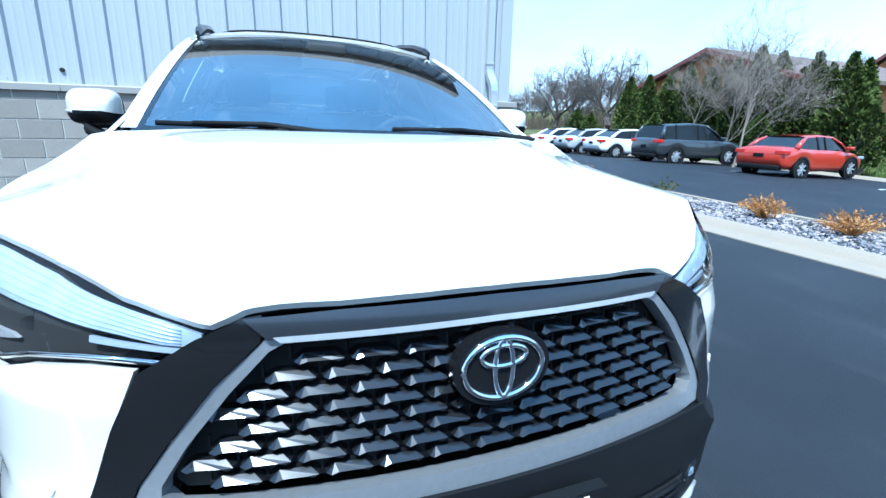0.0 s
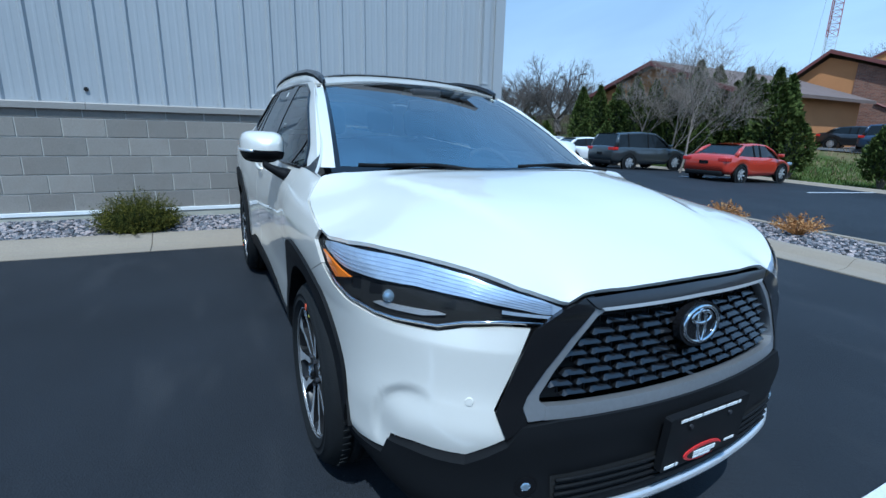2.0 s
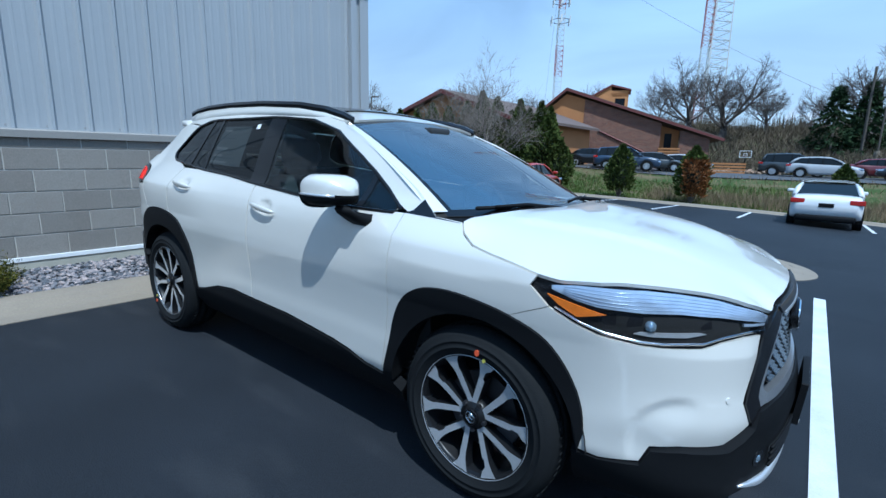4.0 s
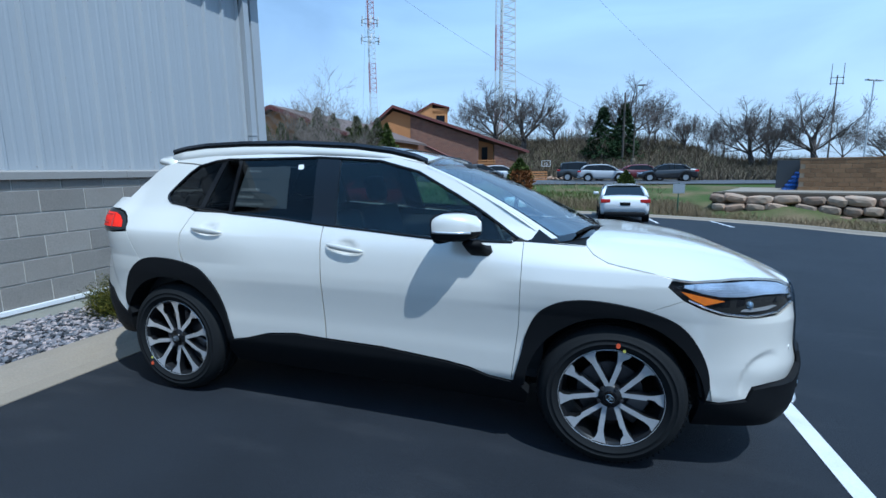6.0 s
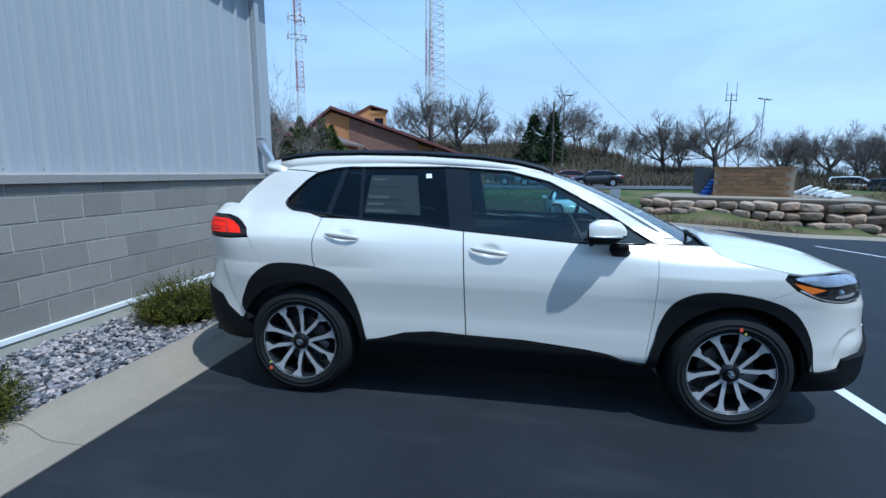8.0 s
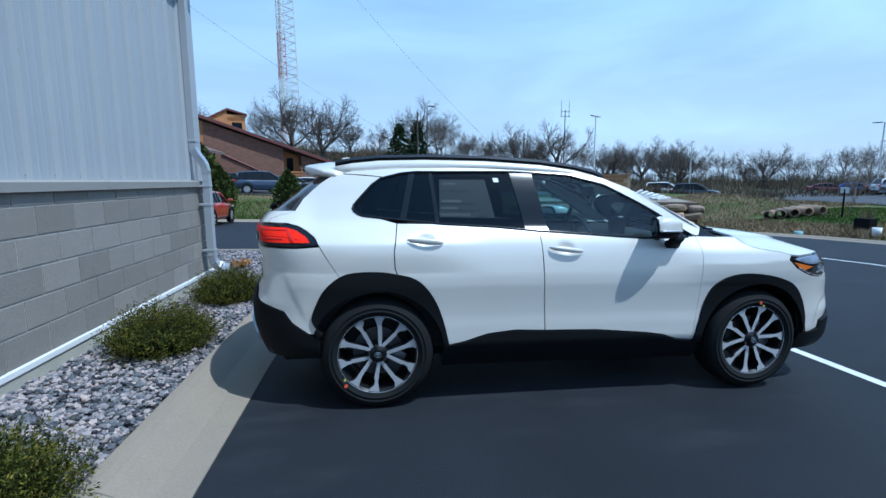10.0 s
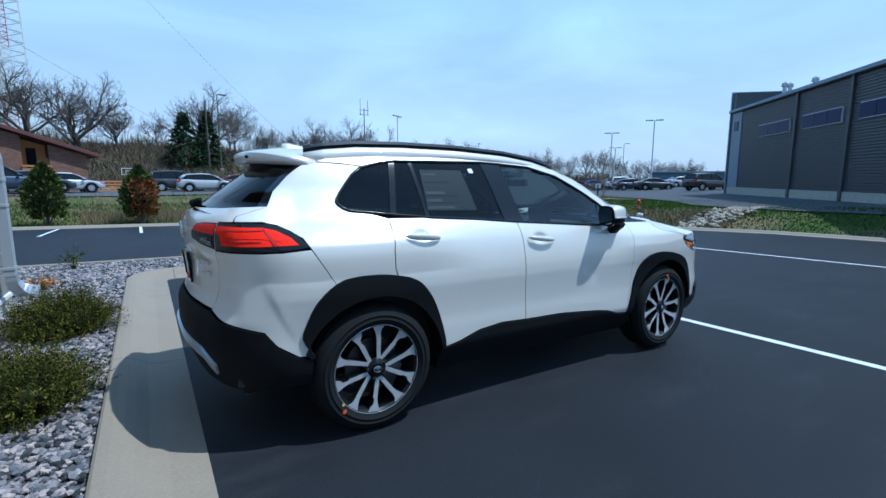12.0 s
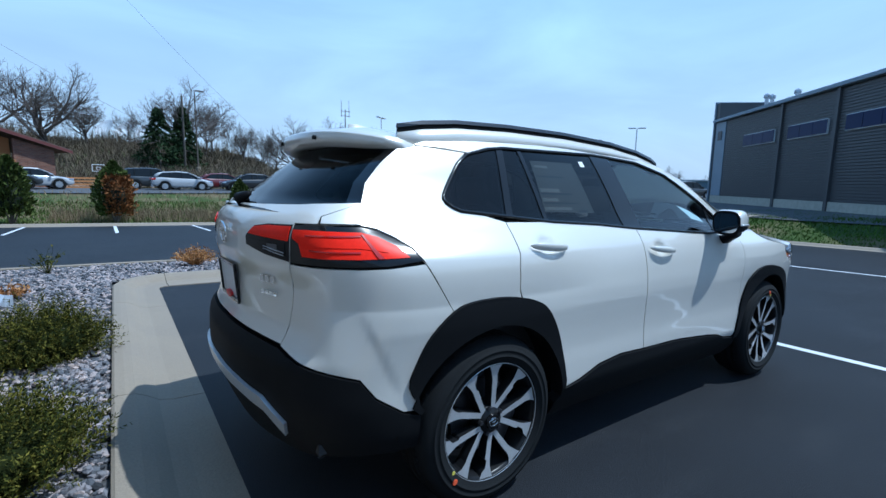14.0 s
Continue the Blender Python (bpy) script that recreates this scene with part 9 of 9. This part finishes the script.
def lamp(x, y, h, a=0.0, heads=2, material=None, group="lot lamps"):
    t = thing("street_lamp", on_ground(x, y, a), "tall lot lamp with %s on a slim pole" % ("two flat heads" if heads == 2 else "one flat head"), "street lamp", group)
    bm = bmesh.new()
    rod(bm, (0, 0, -.1), (0, 0, h), .09, .06, 8)
    part("pole", bm, material or M_POLE, t, "slim pole")
    bm = bmesh.new()
    lathe(bm, [(0, .7), (.26, .7), (.28, .6), (.28, 0)], 12, "z")
    part("base", bm, M_CONCRETE, t, "concrete base")
    for s in ((-1, 1) if heads == 2 else (1,)):
        bm = bmesh.new()
        box(bm, s * .12 if s > 0 else -1.0, 1.0 if s > 0 else -.12, -.18, .18, h - .05, h + .08, .03)
        part("head", bm, material or M_POLE, t, "flat lamp head")


for x, y, h, a, n in ((50.6, 31.9, 8.3, -.95, 2), (53.7, 40.3, 7.8, -.95, 2), (64, 47.5, 6.6, -.95, 2), (26.0, 51.2, 9.2, .6, 2), (75, 54, 8.2, -.9, 1), (47.0, 62.0, 7.4, .6, 1)):
    lamp(x, y, h, a, n)
lamp(-41.5, 39.2, 7.2, .2, 1, M_WOODPOLE, "")
lamp(6.6, 60, 9.3, .2, 1, M_WOODPOLE, "")
ant = thing("antenna_pole", on_ground(42.3, 98.6), "tall dark pole with a pronged aerial", "antenna")
bm = bmesh.new()
rod(bm, (0, 0, 0), (0, 0, 16.6), .16, .10, 8)
part("pole", bm, M_WOODPOLE, ant, "dark pole")
bm = bmesh.new()
for z in (16.2, 15.2):
    rod(bm, (-1.1, 0, z), (1.1, 0, z), .05, .06, 5)
for s in (-.9, .9):
    rod(bm, (s, 0, 15.0), (s, 0, 18.6), .07, .04, 5)
part("aerial", bm, M_WOODPOLE, ant, "pronged aerial")
for x, y, h in ((5.4, 61, 8.5), (30, 90, 9)):
    bm = bmesh.new()
    rod(bm, (0, 0, -.2), (0, 0, h), .14, .10, 7)
    o = tagged(part("utility_pole", bm, M_WOODPOLE, None, "plain dark utility pole"), category="pole", group="utility poles")
    o.matrix_world = on_ground(x, y)


def mast(x, y, h, w0, w1, n, label, lean_arms=(), bands=7):
    """A three-legged lattice mast in red and white bands."""
    t = thing("radio_mast", on_ground(x, y), label, "radio mast")
    bms = {0: bmesh.new(), 1: bmesh.new()}
    for i in range(n):
        z0, z1 = h * i / n, h * (i + 1) / n
        a0, a1 = w0 + (w1 - w0) * i / n, w0 + (w1 - w0) * (i + 1) / n
        bm = bms[(i * bands // n) % 2 if bands else 1]
        lo = [Vector((a0 * math.cos(q), a0 * math.sin(q), z0)) for q in (0.3, 2.39, 4.49)]
        hi = [Vector((a1 * math.cos(q), a1 * math.sin(q), z1)) for q in (0.3, 2.39, 4.49)]
        for j in range(3):
            rod(bm, lo[j], hi[j], .065 * w0, .065 * w0, 4, False)
            rod(bm, lo[j], hi[(j + 1) % 3], .035 * w0, .035 * w0, 3, False)
            rod(bm, hi[j], hi[(j + 1) % 3], .035 * w0, .035 * w0, 3, False)
    if bands:
        part("red_lattice", bms[0], M_TRED, t, "red lattice bands")["kind"] = "stuff"
    part("white_lattice", bms[1], M_TWHITE, t, "white lattice bands")["kind"] = "stuff"
    for z, r in lean_arms:
        for q in range(6):
            bm = bmesh.new()
            c, s = math.cos(q * 1.05), math.sin(q * 1.05)
            box(bm, r - .12, r + .12, -.25, .25, z - 1.0, z + 1.0, .03, Euler((0, 0, q * 1.05)).to_matrix().to_4x4())
            part("panel_antenna", bm, M_TWHITE, t, "panel antenna")
        bm = bmesh.new()
        tube(bm, [(r * math.cos(q), r * math.sin(q), z) for q in (i * .785 for i in range(8))], .09, 5, True)
        part("antenna_ring", bm, M_WOODPOLE, t, "dark mounting ring")


mast(-61.4, 132.0, 62, 1.5, 1.0, 44, "tall red and white lattice mast with cellular antennas", ((38.5, 2.6), (33.5, 2.9)))
mast(-23.2, 131.3, 76, 1.4, 1.05, 52, "very tall red and white lattice mast")
mast(-31.2, 193, 120, 4.6, 2.2, 40, "broad pale lattice mast", bands=0)


def wire(a, b, r=.035, sag=2.0, n=14):
    bm = bmesh.new()
    pts = [Vector(a).lerp(Vector(b), i / n) - Vector((0, 0, sag * 4 * (i / n) * (1 - i / n))) for i in range(n + 1)]
    tube(bm, pts, r, 4)
    return tagged(part("overhead_wire", bm, M_WOODPOLE, None, "thin dark guy wire against the sky"), category="wire", group="guy wires")


wire((-34, 193, 105), (52, 165, 6), .035, 3)
wire((-62, 131, 58), (20, 150, 9), .03, 3)
wire((-62, 131, 50), (-66, 132, 1), .03, 0)

# sign, basketball hoop, dishes, hill stones
sg = thing("small_sign", on_ground(5.5, 22.2), "back of a small grey sign on a green post", "sign")
bm = bmesh.new()
rod(bm, (0, 0, 0), (0, 0, 1.5), .03, .03, 8)
part("post", bm, mat("green post", (.03, .10, .06), .6), sg, "green post")
bm = bmesh.new()
box(bm, -.26, .26, -.05, -.03, 1.0, 1.45, .004)
part("plate", bm, M_ZINC, sg, "grey plate")
sg = thing("small_sign", on_ground(25.1, 19.1, .4, 1.6), "white sign on a dark post on the bank", "sign")
bm = bmesh.new()
rod(bm, (0, 0, 0), (0, 0, 1.0), .03, .03, 8)
part("post", bm, M_CLAD, sg, "dark post")
bm = bmesh.new()
box(bm, -.02, .0, -.12, .12, .85, 1.05, .004)
part("plate", bm, M_PAPER, sg, "white plate")
hp = thing("basketball_hoop", on_ground(-2.8, 46.6, 0, .6), "basketball hoop on a pole by the upper lot", "basketball hoop")
bm = bmesh.new()
rod(bm, (0, 0, 0), (0, 0, 2.6), .07, .06, 8)
part("pole", bm, M_CLAD, hp, "dark pole")
bm = bmesh.new()
for x0, x1, z0, z1 in ((-.75, .75, 2.3, 2.38), (-.75, .75, 3.2, 3.28), (-.75, -.67, 2.38, 3.2), (.67, .75, 2.38, 3.2), (-.25, .25, 2.5, 2.56), (-.25, .25, 2.85, 2.91), (-.25, -.19, 2.56, 2.85), (.19, .25, 2.56, 2.85)):
    box(bm, x0, x1, -.25, -.2, z0, z1)
part("backboard_frame", bm, M_PAPER, hp, "white backboard lines")
bm = bmesh.new()
tube(bm, [(.22 * math.cos(q), -.5 + .22 * math.sin(q), 2.5) for q in (i * .5236 for i in range(12))], .02, 5, True)
part("rim", bm, M_TRED, hp, "red rim")
for x, y, s in ((-1.5, 97, 1.8), (1.2, 98, 1.8), (4.0, 99, 1.5)):
    t = thing("satellite_dish", Matrix.Translation((x, y, ground_z(x, y) + 3.4)) @ Euler((.9, 0, -.9)).to_matrix().to_4x4(), "large white satellite dish on the hilltop", "satellite dish", "dishes")
    bm = bmesh.new()
    lathe(bm, [(0, 0), (s * .4, .08), (s * .75, .28), (s, .55), (s * .97, .55), (s * .7, .30), (0, .05)], 20, "z")
    part("dish", bm, M_TWHITE, t, "white dish", True)
    bm = bmesh.new()
    rod(bm, (0, 0, 0), (0, 1.6, -3.0), .15, .2, 6)
    part("mount", bm, M_POLE, t, "mount")
scatter_stones("hill_stones", [(-8, 46.8), (1, 46.8), (1, 48.5), (-8, 48.5)], 260, .22, "row of grey stones at the foot of the hill", M_BOULDER, 21, .1)
